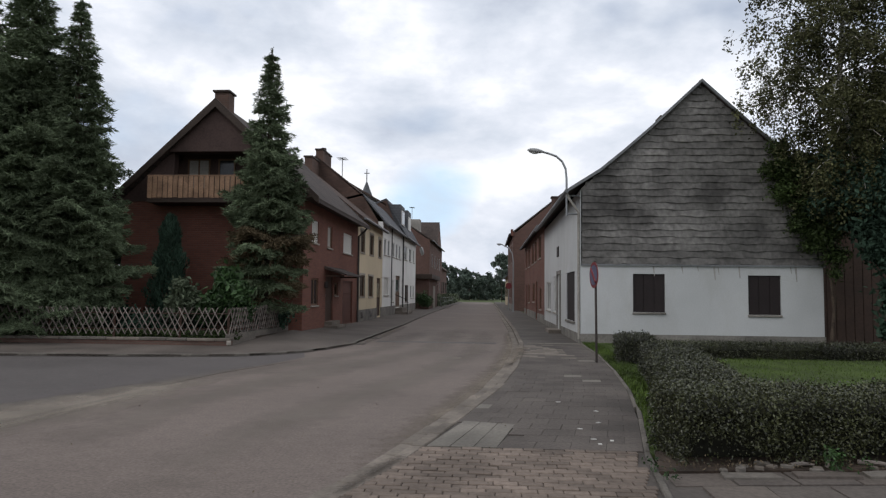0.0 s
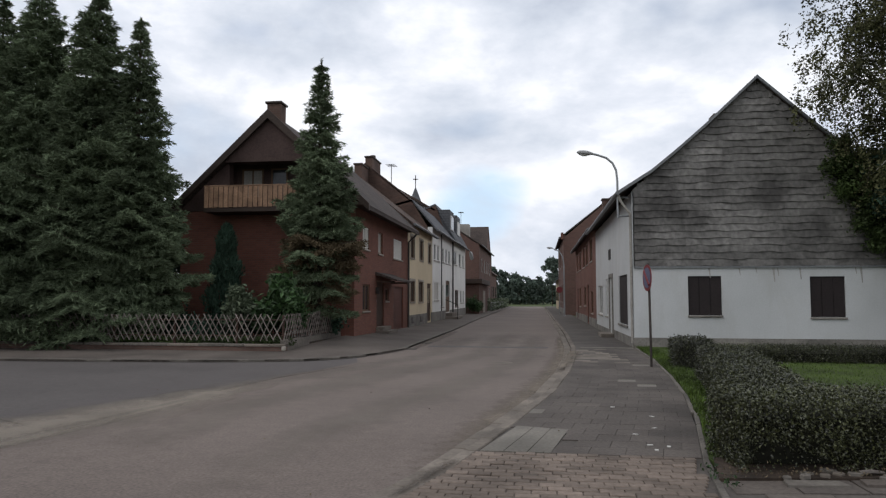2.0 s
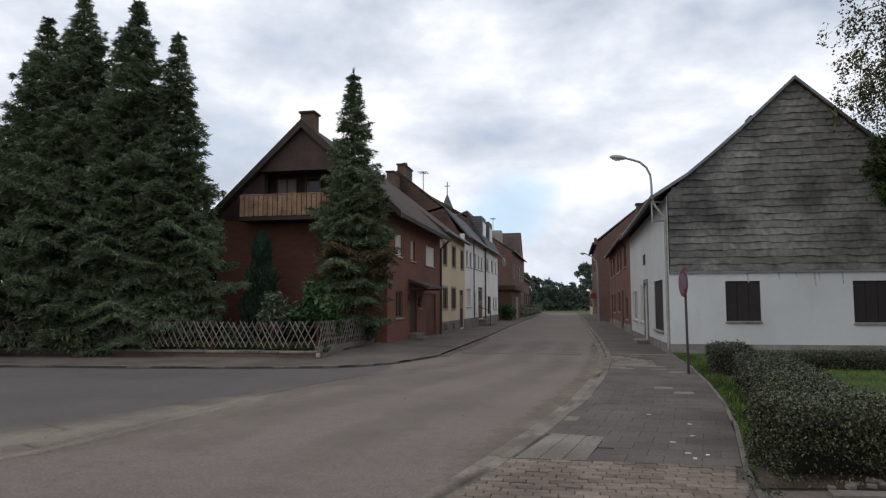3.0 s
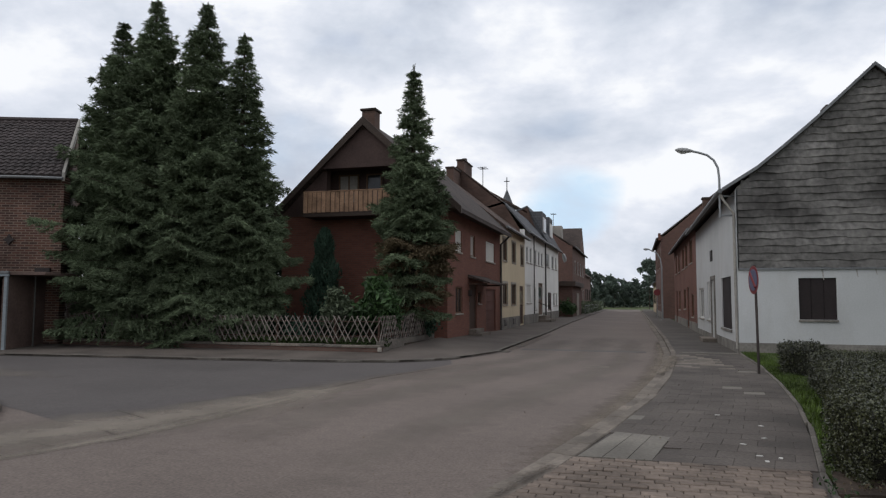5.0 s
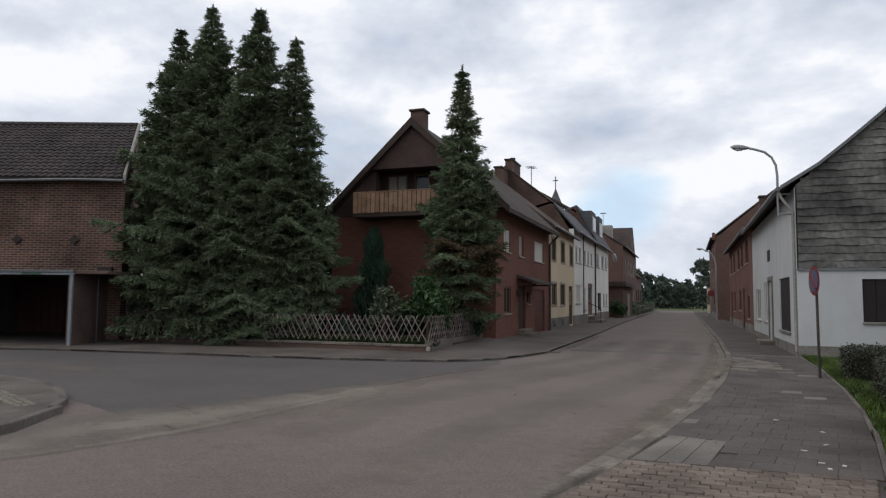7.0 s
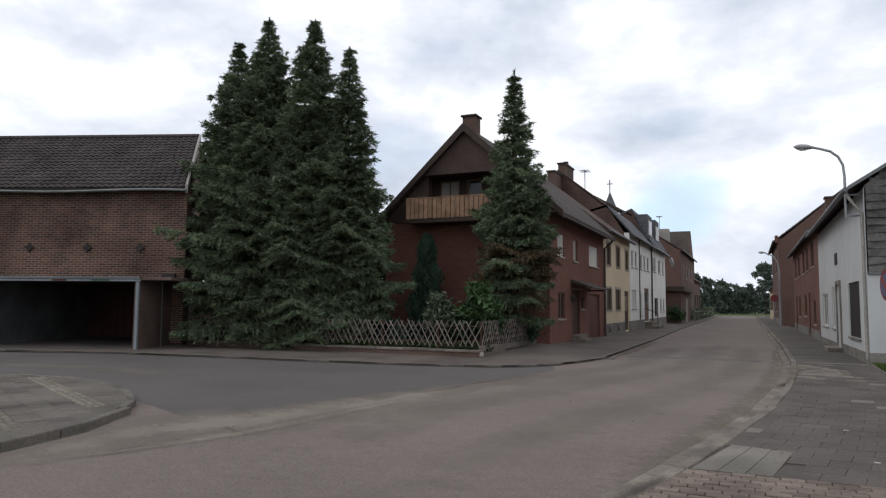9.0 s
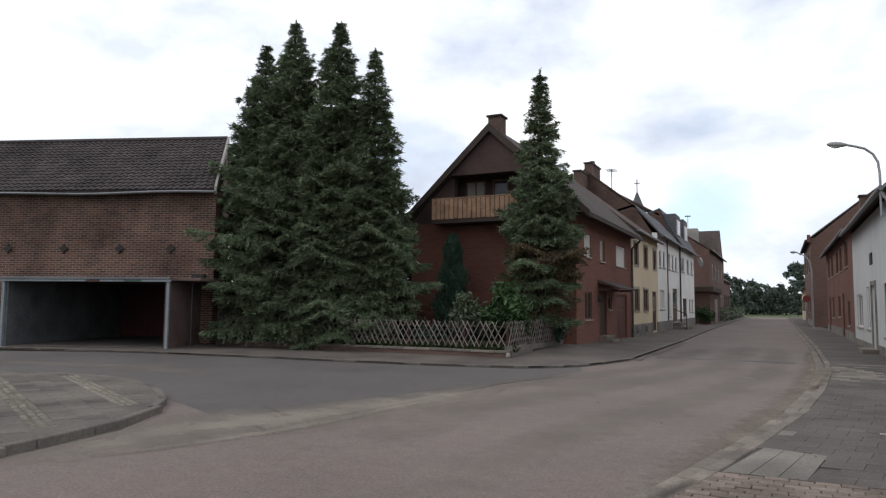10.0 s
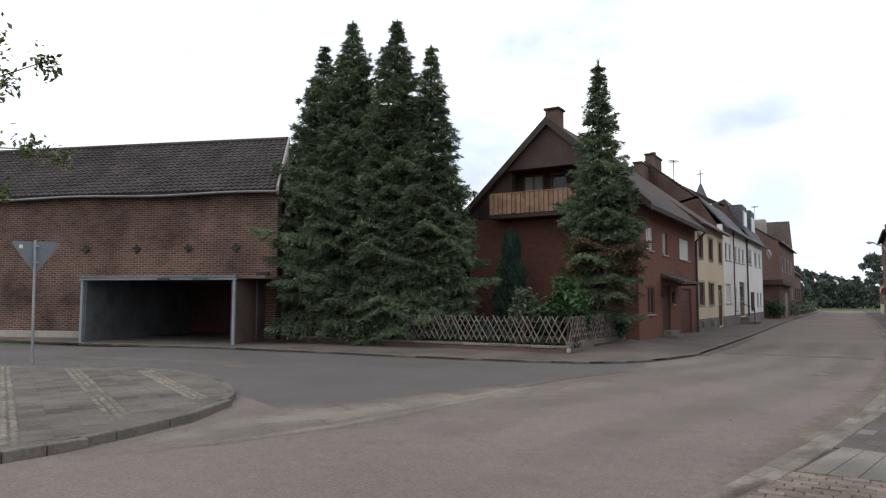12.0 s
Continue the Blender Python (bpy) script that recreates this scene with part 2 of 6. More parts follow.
M_GARAGE_SIDE = surface("blue_grey_wall_paint", (0.105, 0.11, 0.115), 0.2, big=1.2, fine=14, rough=0.85)
M_GARAGE = surface("garage_concrete", (0.125, 0.085, 0.072), 0.18, big=1.0, fine=12, rough=0.9)
M_ISLAND = surface("corner_slabs", (0.132, 0.116, 0.098), 0.22, big=0.8, fine=22, rough=0.92, bump=0.3, per_object=0.1)
M_COBBLE = surface("pale_cobbles", (0.2, 0.175, 0.142), 0.2, big=1.5, fine=18, rough=0.92, bump=0.4, island=True, per_object=0.2)
M_STAIN = surface("run_down_grime", (0.34, 0.325, 0.30), 0.25)
M_LITTER = surface("paper_litter", (0.5, 0.48, 0.45), 0.2)
M_GRAFFITI = surface("faded_green_paint", (0.10, 0.19, 0.14), 0.3)
M_GARAGE_FRAME = surface("pale_blue_grey_beam", (0.25, 0.28, 0.30), 0.15, rough=0.6)
M_GARAGE_DOOR = surface("oxblood_garage_door", (0.075, 0.024, 0.026), 0.2, rough=0.7)
M_IRON = surface("wrought_iron", (0.035, 0.028, 0.026), 0.3, rough=0.7)
M_NEEDLE = leafy("spruce_needles", (0.132, 0.168, 0.098), 0.4, rough=0.85, spec=0.12)
M_NEEDLE_BROWN = leafy("spruce_needles_dry", (0.13, 0.10, 0.06), 0.35, rough=0.85, spec=0.1)
M_JUNIPER = leafy("juniper_foliage", (0.042, 0.074, 0.05), 0.35, rough=0.8, spec=0.15)
M_SHRUB = leafy("bright_shrub_leaves", (0.036, 0.074, 0.022), 0.5, rough=0.55)
M_SHRUB_PALE = leafy("grey_green_leaves", (0.115, 0.145, 0.085), 0.4, rough=0.6)
M_HEDGE = leafy("hedge_leaves", (0.043, 0.047, 0.018), 0.7, rough=0.36, spec=0.5)
M_TREE_LEAF = leafy("street_tree_leaves", (0.11, 0.135, 0.05), 0.4, rough=0.6)
M_HEDGE_CORE = surface("hedge_core_dark", (0.022, 0.022, 0.015), 0.4, rough=0.95)
M_BIRCH_LEAF = leafy("birch_leaves", (0.078, 0.080, 0.036), 0.45, rough=0.7, spec=0.15)
M_IVY = leafy("ivy_leaves", (0.045, 0.068, 0.02), 0.45, rough=0.6, spec=0.2)
M_BIRCH = surface("birch_bark", (0.42, 0.40, 0.36), 0.35, big=4, fine=18, rough=0.85)
M_BARK = surface("bark", (0.075, 0.055, 0.042), 0.35, big=3, fine=20, rough=0.95, bump=0.6)
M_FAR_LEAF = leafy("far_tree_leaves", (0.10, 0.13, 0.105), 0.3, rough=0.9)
M_GRASS = leafy("grass_blades", (0.066, 0.106, 0.014), 0.4, rough=0.6)
M_DEAD_LEAF = leafy("fallen_leaves", (0.13, 0.10, 0.062), 0.5, rough=0.8)


# ---- building helpers ----
def part(name, bm, material, parent=None, label=""):
    """Links a bmesh as one mesh object under a thing or a part."""
    me = bpy.data.meshes.new(name)
    bmesh.ops.recalc_face_normals(bm, faces=bm.faces)
    bm.to_mesh(me)
    bm.free()
    me.materials.append(material)
    ob = new(name, me)
    if parent is not None:
        ob.parent = parent
        base = Vector(parent.location)
        if parent.parent is not None:
            base += Vector(parent.parent.location)
        me.transform(Matrix.Translation(-base))
    if label:
        ob["label"] = label
    return ob


def shared(name, me, parent, m):
    """One more piece on a mesh that other pieces use too."""
    ob = new(name, me)
    ob.parent = parent
    base = Vector(parent.location) + (Vector(parent.parent.location) if parent.parent else Vector())
    ob.matrix_basis = Matrix.Translation(-base) @ m
    return ob


def thing(name, at, label, category, group="", kind=""):
    ob = new(name)
    ob.location = at
    ob.empty_display_size = 0.1
    return tagged(ob, label, category, group, kind)


def mesh_of(name, bm, material):
    me = bpy.data.meshes.new(name)
    bmesh.ops.recalc_face_normals(bm, faces=bm.faces)
    bm.to_mesh(me)
    bm.free()
    me.materials.append(material)
    return me


class Frame:
    """A wall's own axes: u along it, n out of it, z up."""

    def __init__(self, o, u, n):
        self.o, self.u, self.n = Vector((*o, 0)), Vector((*u, 0)), Vector((*n, 0))

    def at(self, u, n, z):
        return self.o + self.u * u + self.n * n + Vector((0, 0, z))


WORLD = Frame((0, 0), (1, 0), (0, 1))


def box(bm, F, u0, u1, n0, n1, z0, z1, bevel=0.0):
    vs = [bm.verts.new(F.at(u, n, z)) for z in (z0, z1) for u, n in ((u0, n0), (u1, n0), (u1, n1), (u0, n1))]
    fs = [bm.faces.new([vs[i] for i in q]) for q in ((0, 3, 2, 1), (4, 5, 6, 7), (0, 1, 5, 4), (1, 2, 6, 5), (2, 3, 7, 6), (3, 0, 4, 7))]
    if bevel:
        es = list({e for f in fs for e in f.edges})
        bmesh.ops.bevel(bm, geom=es, offset=bevel, segments=1, affect="EDGES")
    return bm


def boxed(F, *a, bevel=0.0):
    return box(bmesh.new(), F, *a, bevel=bevel)


def prism(F, outline, n0, n1):
    """An outline of (u, z) given depth from n0 to n1."""
    bm = bmesh.new()
    a = [bm.verts.new(F.at(u, n0, z)) for u, z in outline]
    b = [bm.verts.new(F.at(u, n1, z)) for u, z in outline]
    bm.faces.new(a)
    bm.faces.new(b[::-1])
    k = len(outline)
    for i in range(k):
        bm.faces.new((a[i], b[i], b[(i + 1) % k], a[(i + 1) % k]))
    return bm


def holed_wall(F, u0, u1, z0, z1, holes, thick=0.3):
    """A wall from u0 to u1 with openings (u0, u1, z0, z1) that go through it; its face lies at n = 0."""
    bm = bmesh.new()
    us = sorted({u0, u1, *[h for o in holes for h in o[:2]]})
    zs = sorted({z0, z1, *[h for o in holes for h in o[2:]]})
    vert = {}

    def v(i, j, k):
        if (i, j, k) not in vert:
            vert[i, j, k] = bm.verts.new(F.at(us[i], -thick * k, zs[j]))
        return vert[i, j, k]

    def solid(i, j):
        if not (0 <= i < len(us) - 1 and 0 <= j < len(zs) - 1):
            return False
        cu, cz = (us[i] + us[i + 1]) / 2, (zs[j] + zs[j + 1]) / 2
        return not any(a < cu < b and c < cz < d for a, b, c, d in holes)

    for i in range(len(us) - 1):
        for j in range(len(zs) - 1):
            if not solid(i, j):
                continue
            for k in (0, 1):
                bm.faces.new((v(i, j, k), v(i + 1, j, k), v(i + 1, j + 1, k), v(i, j + 1, k)))
            for di, dj, p, q in ((-1, 0, (i, j), (i, j + 1)), (1, 0, (i + 1, j), (i + 1, j + 1)), (0, -1, (i, j), (i + 1, j)), (0, 1, (i, j + 1), (i + 1, j + 1))):
                if not solid(i + di, j + dj):
                    bm.faces.new((v(*p, 0), v(*q, 0), v(*q, 1), v(*p, 1)))
    return bm


def tube(bm, pts, radii, sides=8, cap=True):
    """A round bar through points."""
    pts = [Vector(p) for p in pts]
    rings = []
    for i, p in enumerate(pts):
        d = (pts[min(i + 1, len(pts) - 1)] - pts[max(i - 1, 0)]).normalized()
        a = d.orthogonal().normalized() if i == 0 else (rings_a - d * rings_a.dot(d)).normalized()
        rings_a = a
        b = d.cross(a)
        r = radii[i] if isinstance(radii, (list, tuple)) else radii
        rings.append([bm.verts.new(p + (a * math.cos(s) + b * math.sin(s)) * r) for s in (2 * math.pi * k / sides for k in range(sides))])
    for r0, r1 in zip(rings, rings[1:]):
        for k in range(sides):
            bm.faces.new((r0[k], r0[(k + 1) % sides], r1[(k + 1) % sides], r1[k]))
    if cap:
        bm.faces.new(rings[0][::-1])
        bm.faces.new(rings[-1])
    return bm


def piped(pts, radii, sides=8):
    return tube(bmesh.new(), pts, radii, sides)


def window(F, parent, u0, u1, z0, z1, pane=None, frame_mat=None, sill=True, depth=0.035, mullion=1, surround=None, transom=False, label=""):
    """A window set into its opening: frame > pane(s), sill, surround."""
    w = 0.06
    frame_mat = frame_mat or M_FRAME_WHITE
    pane = pane or M_GLASS
    bm = bmesh.new()
    for a in ((u0, u1, z0, z0 + w), (u0, u1, z1 - w, z1), (u0, u0 + w, z0 + w, z1 - w), (u1 - w, u1, z0 + w, z1 - w)):
        box(bm, F, a[0], a[1], -depth - 0.05, -depth, a[2], a[3])
    cuts = [u0 + w + (u1 - u0 - 2 * w) * k / (mullion + 1) for k in range(mullion + 2)]
    for c in cuts[1:-1]:
        box(bm, F, c - 0.025, c + 0.025, -depth - 0.045, -depth - 0.003, z0 + w, z1 - w)
    if transom:
        zt = z1 - (z1 - z0) * 0.3
        box(bm, F, u0 + w, u1 - w, -depth - 0.04, -depth - 0.006, zt - 0.025, zt + 0.025)
    win = part("window", bm, frame_mat, parent, label)
    for a, b in zip(cuts, cuts[1:]):
        part("pane", boxed(F, a, b, -depth - 0.04, -depth - 0.03, z0 + w, z1 - w), pane, win)
    if sill:
        part("sill", boxed(F, u0 - 0.05, u1 + 0.05, -depth, 0.05, z0 - 0.06, z0 - 0.002, bevel=0.008), M_SURROUND, win)
    if surround:
        bm = bmesh.new()
        s = 0.11
        for a in ((u0 - s, u0, z0, z1), (u1, u1 + s, z0, z1), (u0 - s, u1 + s, z1, z1 + s)):
            box(bm, F, a[0], a[1], -0.02, 0.025, a[2], a[3])
        part("surround", bm, surround, win)
    return win


def door(F, parent, u0, u1, z0, z1, material, depth=0.07, glazed=False, panels=2, label="", knob=True):
    bm = bmesh.new()
    w = 0.06
    for a in ((u0, u0 + w, z0, z1), (u1 - w, u1, z0, z1), (u0 + w, u1 - w, z1 - w, z1)):
        box(bm, F, a[0], a[1], -depth - 0.06, -depth + 0.02, a[2], a[3])
    box(bm, F, u0 + w, u1 - w, -depth - 0.05, -depth, z0, z1 - w)
    d = part("door", bm, material, parent, label)
    step = (z1 - z0 - 0.3) / panels
    for k in range(panels):
        za = z0 + 0.14 + k * step
        top = k == panels - 1
        part("pane" if glazed and top else "panel", boxed(F, u0 + 0.17, u1 - 0.17, -depth, -depth + 0.012, za, za + step - 0.12, bevel=0.005), M_GLASS if glazed and top else material, d)
    if knob:
        part("handle", boxed(F, u0 + 0.1, u0 + 0.13, -depth, -depth + 0.05, z0 + 0.98, z0 + 1.1, bevel=0.006), M_STEEL, d)
    return d


def pitched(F, parent, name, eave_n, eave_z, ridge_n, ridge_z, u0, u1, material, thick=0.14, label=""):
    """One slope of a roof, from the eave line up to the ridge line."""
    bm = bmesh.new()
    vs = [bm.verts.new(F.at(u, n, z)) for u, n, z in ((u0, eave_n, eave_z), (u1, eave_n, eave_z), (u1, ridge_n, ridge_z), (u0, ridge_n, ridge_z))]
    lo = [bm.verts.new(v.co - Vector((0, 0, thick))) for v in vs]
    bm.faces.new(vs)
    bm.faces.new(lo[::-1])
    for i in range(4):
        bm.faces.new((vs[i], lo[i], lo[(i + 1) % 4], vs[(i + 1) % 4]))
    return part(name, bm, material, parent, label)


def sheet(outline, z, holes=0):
    """A flat many-cornered sheet."""
    bm = bmesh.new()
    f = bm.faces.new([bm.verts.new((x, y, z)) for x, y in outline])
    bmesh.ops.triangulate(bm, faces=[f])
    return bm


def raised(outline, z0, z1):
    bm = bmesh.new()
    lo = [bm.verts.new((x, y, z0)) for x, y in outline]
    hi = [bm.verts.new((x, y, z1)) for x, y in outline]
    f = bm.faces.new(hi)
    k = len(outline)
    for i in range(k):
        bm.faces.new((lo[i], lo[(i + 1) % k], hi[(i + 1) % k], hi[i]))
    bmesh.ops.triangulate(bm, faces=[f])
    return bm


def along(line, step):
    """Even stations on a line of points: place and heading."""
    out, left = [], 0.0
    for a, b in zip(line, line[1:]):
        a, b = Vector(a), Vector(b)
        length = (b - a).length
        s = left
        while s < length:
            out.append((a + (b - a) * (s / length), (b - a).normalized()))
            s += step
        left = s - length
    return out


def x_at(line, y):
    """Where a line of points that runs up y stands at y."""
    return float(np.interp(y, [p[1] for p in line], [p[0] for p in line]))


def flakes(name, centres, size, material, rng, parent=None, label="", stretch=1.0, droop=0.0, heading=None):
    """Many small bent leaves (two triangles each) in one mesh."""
    c = np.asarray(centres, float)
    k = len(c)
    d = rng.normal(size=(k, 3))
    if heading is not None:
        d = d * 0.45 + heading
    d[:, 2] -= droop
    d /= np.linalg.norm(d, axis=1, keepdims=True)
    e = np.cross(d, rng.normal(size=(k, 3)))
    e /= np.linalg.norm(e, axis=1, keepdims=True)
    s = size * rng.uniform(0.6, 1.4, (k, 1))
    f = np.cross(d, e) * s * 0.18
    v = np.stack([c - d * s * stretch, c + e * s * 0.5 + f, c + d * s * stretch, c - e * s * 0.5 + f], 1).reshape(-1, 3)
    i = np.arange(k)[:, None] * 4
    faces = np.concatenate([i + [[0, 1, 2]], i + [[0, 2, 3]]])
    me = bpy.data.meshes.new(name)
    base = np.zeros(3)
    if parent is not None:
        base = np.array(parent.location)
    me.from_pydata((v - base).tolist(), [], faces.tolist())
    me.materials.append(material)
    ob = new(name, me)
    if parent is not None:
        ob.parent = parent
    if label:
        ob["label"] = label
    return ob


# ---- ground, roads and pavements ----
KERB_R = [(-4.4, -12), (-3.0, -2), (-2.1, 3.0), (-1.4, 5.2), (-1.16, 6.0), (-0.94, 7.0), (-0.64, 8.45), (-0.12, 11.2), (0.32, 14.7), (0.6, 18.0), (0.78, 21.5), (0.88, 30), (0.85, 48), (0.85, 110), (0.8, 122)]
KERB_W = 0.34
PATH_R = [(0.6, -12), (0.9, 0), (1.3, 5.0), (1.5, 6.7), (1.85, 8.6), (2.22, 11.1), (2.5, 13.9), (2.72, 17.0), (2.84, 20.8), (2.9, 21.6)]
KERB_L = [(-60, 0.3), (-28, 13.4), (-22, 14.2), (-17.5, 15.2), (-14, 15.52), (-11.2, 15.68), (-9.1, 15.9), (-7.4, 16.14), (-6.2, 16.45), (-5.55, 16.85), (-5.0, 17.55), (-4.5, 18.85), (-4.08, 20.5), (-4.08, 33), (-4.4, 50), (-4.5, 75), (-4.5, 122)]
ISLAND = [(-9.5, -12), (-8.2, -4), (-7.55, 1.5), (-7.33, 3.5), (-7.27, 4.0), (-7.38, 4.84), (-7.6, 5.9), (-8.05, 6.9), (-8.72, 7.7), (-9.4, 8.25), (-10.2, 8.75), (-11.2, 9.2), (-12.3, 9.42), (-13.6, 9.35), (-15.0, 8.85), (-16.6, 8.0), (-60, -10.5)]
PZ = 0.10


def setting(ob, label, category):
    return tagged(ob, label, category, kind="structure")


bm = bmesh.new()
bmesh.ops.create_grid(bm, x_segments=40, y_segments=40, size=1500)
for v in bm.verts:
    v.co.z = -0.06
setting(part("ground", bm, M_FIELD), "wide flat grass ground reaching to the horizon", "ground")

JOIN = [(-4.45, 16.5), (-4.78, 14.8), (-5.2, 13.15), (-5.45, 11.04), (-5.95, 9.88), (-6.58, 8.25), (-7.22, 7.23), (-8.49, 7.83)]
main_road = [(-9.5, -12)] + [(x, y) for x, y in KERB_R] + [(x, y) for x, y in KERB_L[::-1] if y > 16.5] + [(-8.6, 14.0), (-9.6, 10.6), (-9.2, 8.1), (-8.0, 6.8), (-7.5, 5.9), (-7.3, 4.8), (-7.2, 4.0), (-7.25, 3.5), (-7.5, 1.5), (-8.1, -4)]
setting(part("road", sheet(main_road, 0.0), M_ROAD), "worn brown-grey asphalt village street with seams and drifted sand", "road")
side_road = [(-8.6, 14.0), (-9.6, 10.6), (-9.2, 8.1), (-10.2, 8.75), (-11.2, 9.2), (-12.3, 9.42), (-13.6, 9.35), (-15.0, 8.85), (-16.6, 8.0), (-60, -10.5), (-60, -0.4), (-23.4, 13.0), (-18.2, 15.2), (-15, 15.85), (-12, 16.15), (-9.5, 16.35), (-7.6, 16.6)]
bm = sheet(side_road, -0.001)
BACK = [(-4.95, 18.2), (-7.6, 16.55), (-8.6, 14.0), (-9.1, 12.3), (-9.6, 10.6), (-9.5, 9.5), (-9.35, 8.7), (-9.2, 8.1)]
for j in range(len(JOIN) - 1):
    bm.faces.new([bm.verts.new((x, y, 0.0025)) for x, y in (JOIN[j], BACK[j], BACK[j + 1], JOIN[j + 1])])
bmesh.ops.recalc_face_normals(bm, faces=bm.faces)
for fc in bm.faces:
    fc.normal_update()
    if fc.normal.z < 0:
        fc.normal_flip()
side = part("road_side_street", bm, M_SIDE)
setting(side, "darker blue-grey asphalt side street joining the main street", "road")

# pale sand swept along the line where the two surfaces meet, and on the bend
rng = np.random.default_rng(4)


def sand_streak(line, widths, z, seed, mat, name, label):
    """A low streak along a line, thick in its middle and thinning out to its sides."""
    bm = bmesh.new()
    soft = bm.loops.layers.float_color.new("thickness")
    pts = along([Vector((*p, 0)) for p in line], 0.18)
    r = np.random.default_rng(seed)
    n = len(pts)
    prev = None
    w0 = w1 = widths[0]
    for i, (p, d) in enumerate(pts):
        s = i / max(1, n - 1)
        w = float(np.interp(s, np.linspace(0, 1, len(widths)), widths)) * 1.5
        w0 = 0.8 * w0 + 0.2 * r.uniform(0.6, 1.3) * w
        w1 = 0.8 * w1 + 0.2 * r.uniform(0.6, 1.3) * w
        q = Vector((-d.y, d.x, 0))
        up = Vector((0, 0, z))
        end = min(1.0, 6 * s, 6 * (1 - s))
        cur = [(bm.verts.new(p + q * w0 + up), 0.0), (bm.verts.new(p + q * (w0 - w1) * 0.1 + up), end), (bm.verts.new(p - q * w1 + up), 0.0)]
        if prev:
            for k in (0, 1):
                quad = (prev[k], prev[k + 1], cur[k + 1], cur[k])
                f = bm.faces.new([c[0] for c in quad])
                for lp, c in zip(f.loops, quad):
                    lp[soft] = (c[1], c[1], c[1], 1)
        prev = cur
    return tagged(part(name, bm, mat), label, "sand", kind="stuff")


def speckled(m, low=0.42, high=0.62, scale=3.0, most=0.85):
    """Lets a thin scatter show what lies under it."""
    t = m.node_tree
    b = t.nodes["Principled BSDF"]
    g = next(n for n in t.nodes if n.type == "NEW_GEOMETRY")
    n = t.nodes.new("ShaderNodeTexNoise")
    n.inputs["Scale"].default_value = scale
    n.inputs["Detail"].default_value = 9
    n.inputs["Roughness"].default_value = 0.72
    t.links.new(g.outputs["Position"], n.inputs["Vector"])
    at = t.nodes.new("ShaderNodeAttribute")
    at.attribute_name = "thickness"
    add = t.nodes.new("ShaderNodeMath")
    add.operation = "MULTIPLY_ADD"
    t.links.new(at.outputs["Fac"], add.inputs[0])
    add.inputs[1].default_value = 0.55
    t.links.new(n.outputs["Fac"], add.inputs[2])
    t.links.new(ramp(t, add.outputs[0], [(low, (0, 0, 0)), (high, (most,) * 3)]), b.inputs["Alpha"])
    return m


M_SANDY = speckled(surface("thin_sand", (0.25, 0.215, 0.178), 0.15, big=1.0, fine=30, rough=0.95), 0.42, 1.0, 1.6, most=0.75)
M_TRACK = speckled(surface("thin_dust", (0.215, 0.185, 0.158), 0.15, big=1.0, fine=30, rough=0.95), 0.55, 1.15, 1.3, most=0.42)
M_DIRTY = speckled(surface("thin_dirt", (0.20, 0.165, 0.13), 0.25, big=1.0, fine=30, rough=0.95), 0.6, 1.05, 4.5, most=0.7)
M_KERB_SHADE = speckled(surface("kerb_foot_dirt_and_shade", (0.05, 0.042, 0.036), 0.25, big=1.0, fine=30, rough=0.95), 0.4, 0.8, 4.5, most=0.9)
M_MUD = speckled(surface("damp_mud", (0.085, 0.066, 0.052), 0.3, big=2.0, fine=30, rough=0.8), 0.7, 1.0, 14.0, most=0.7)
sand_streak([(-7.1, 3.9), (-6.9, 5.0), (-6.85, 6.1), (-6.6, 7.0), (-6.15, 7.8), (-5.85, 8.8), (-5.65, 9.8), (-5.4, 10.9), (-5.1, 12.4)], [0.4, 0.5, 0.85, 0.95, 0.7, 0.55, 0.45, 0.35, 0.15], 0.004, 5, M_SANDY, "sand_drift", "pale drifted sand swept along the road junction")
sand_streak([(-6.8, 4.3), (-6.3, 5.2), (-6.0, 6.0), (-5.8, 6.8), (-5.65, 7.8), (-5.5, 9.1), (-5.3, 10.8)], [0.1, 0.12, 0.14, 0.16, 0.14, 0.12, 0.08], 0.006, 6, M_SANDY, "sand_drift", "pale drifted sand streak on the asphalt")
sand_streak([(-1.16, 5.0), (-0.98, 5.7), (-0.84, 6.2), (-0.66, 6.7)], [0.06, 0.1, 0.1, 0.04], 0.1, 31, M_MUD, "gutter_dirt_and_shade", "dark wet dirt pooled on the broken kerb")
sand_streak([(0.35, 14.2), (0.6, 16.2), (0.8, 18.2), (0.95, 20.4)], [0.1, 0.22, 0.26, 0.12], 0.095, 32, M_DIRTY, "gutter_dirt_and_shade", "reddish brown dirt washed over the kerb")
gutter = [(x - 0.06, y) for x, y in KERB_R if 3 < y < 40]
sand_streak(gutter, [0.35, 0.3, 0.3, 0.28, 0.22, 0.15, 0.1], 0.005, 7, M_DIRTY, "gutter_dirt_and_shade", "brown dirt and sand lying along the kerb")
# dark line at the left kerb's foot: the shaded kerb face painted as a streak
sand_streak([(x + 0.03, y - 0.05) for x, y in KERB_L if -30 < x and y < 22], [0.05, 0.06, 0.07, 0.06, 0.1, 0.12], 0.004, 10, M_KERB_SHADE, "gutter_dirt_and_shade", "dark streak of dirt and painted kerb shade along the foot of the kerb")
sand_streak([(x + 0.2, y) for x, y in KERB_L if 19 < y < 40], [0.15, 0.25, 0.2, 0.1], 0.005, 8, M_DIRTY, "gutter_dirt_and_shade", "brown dirt lying in the gutter")
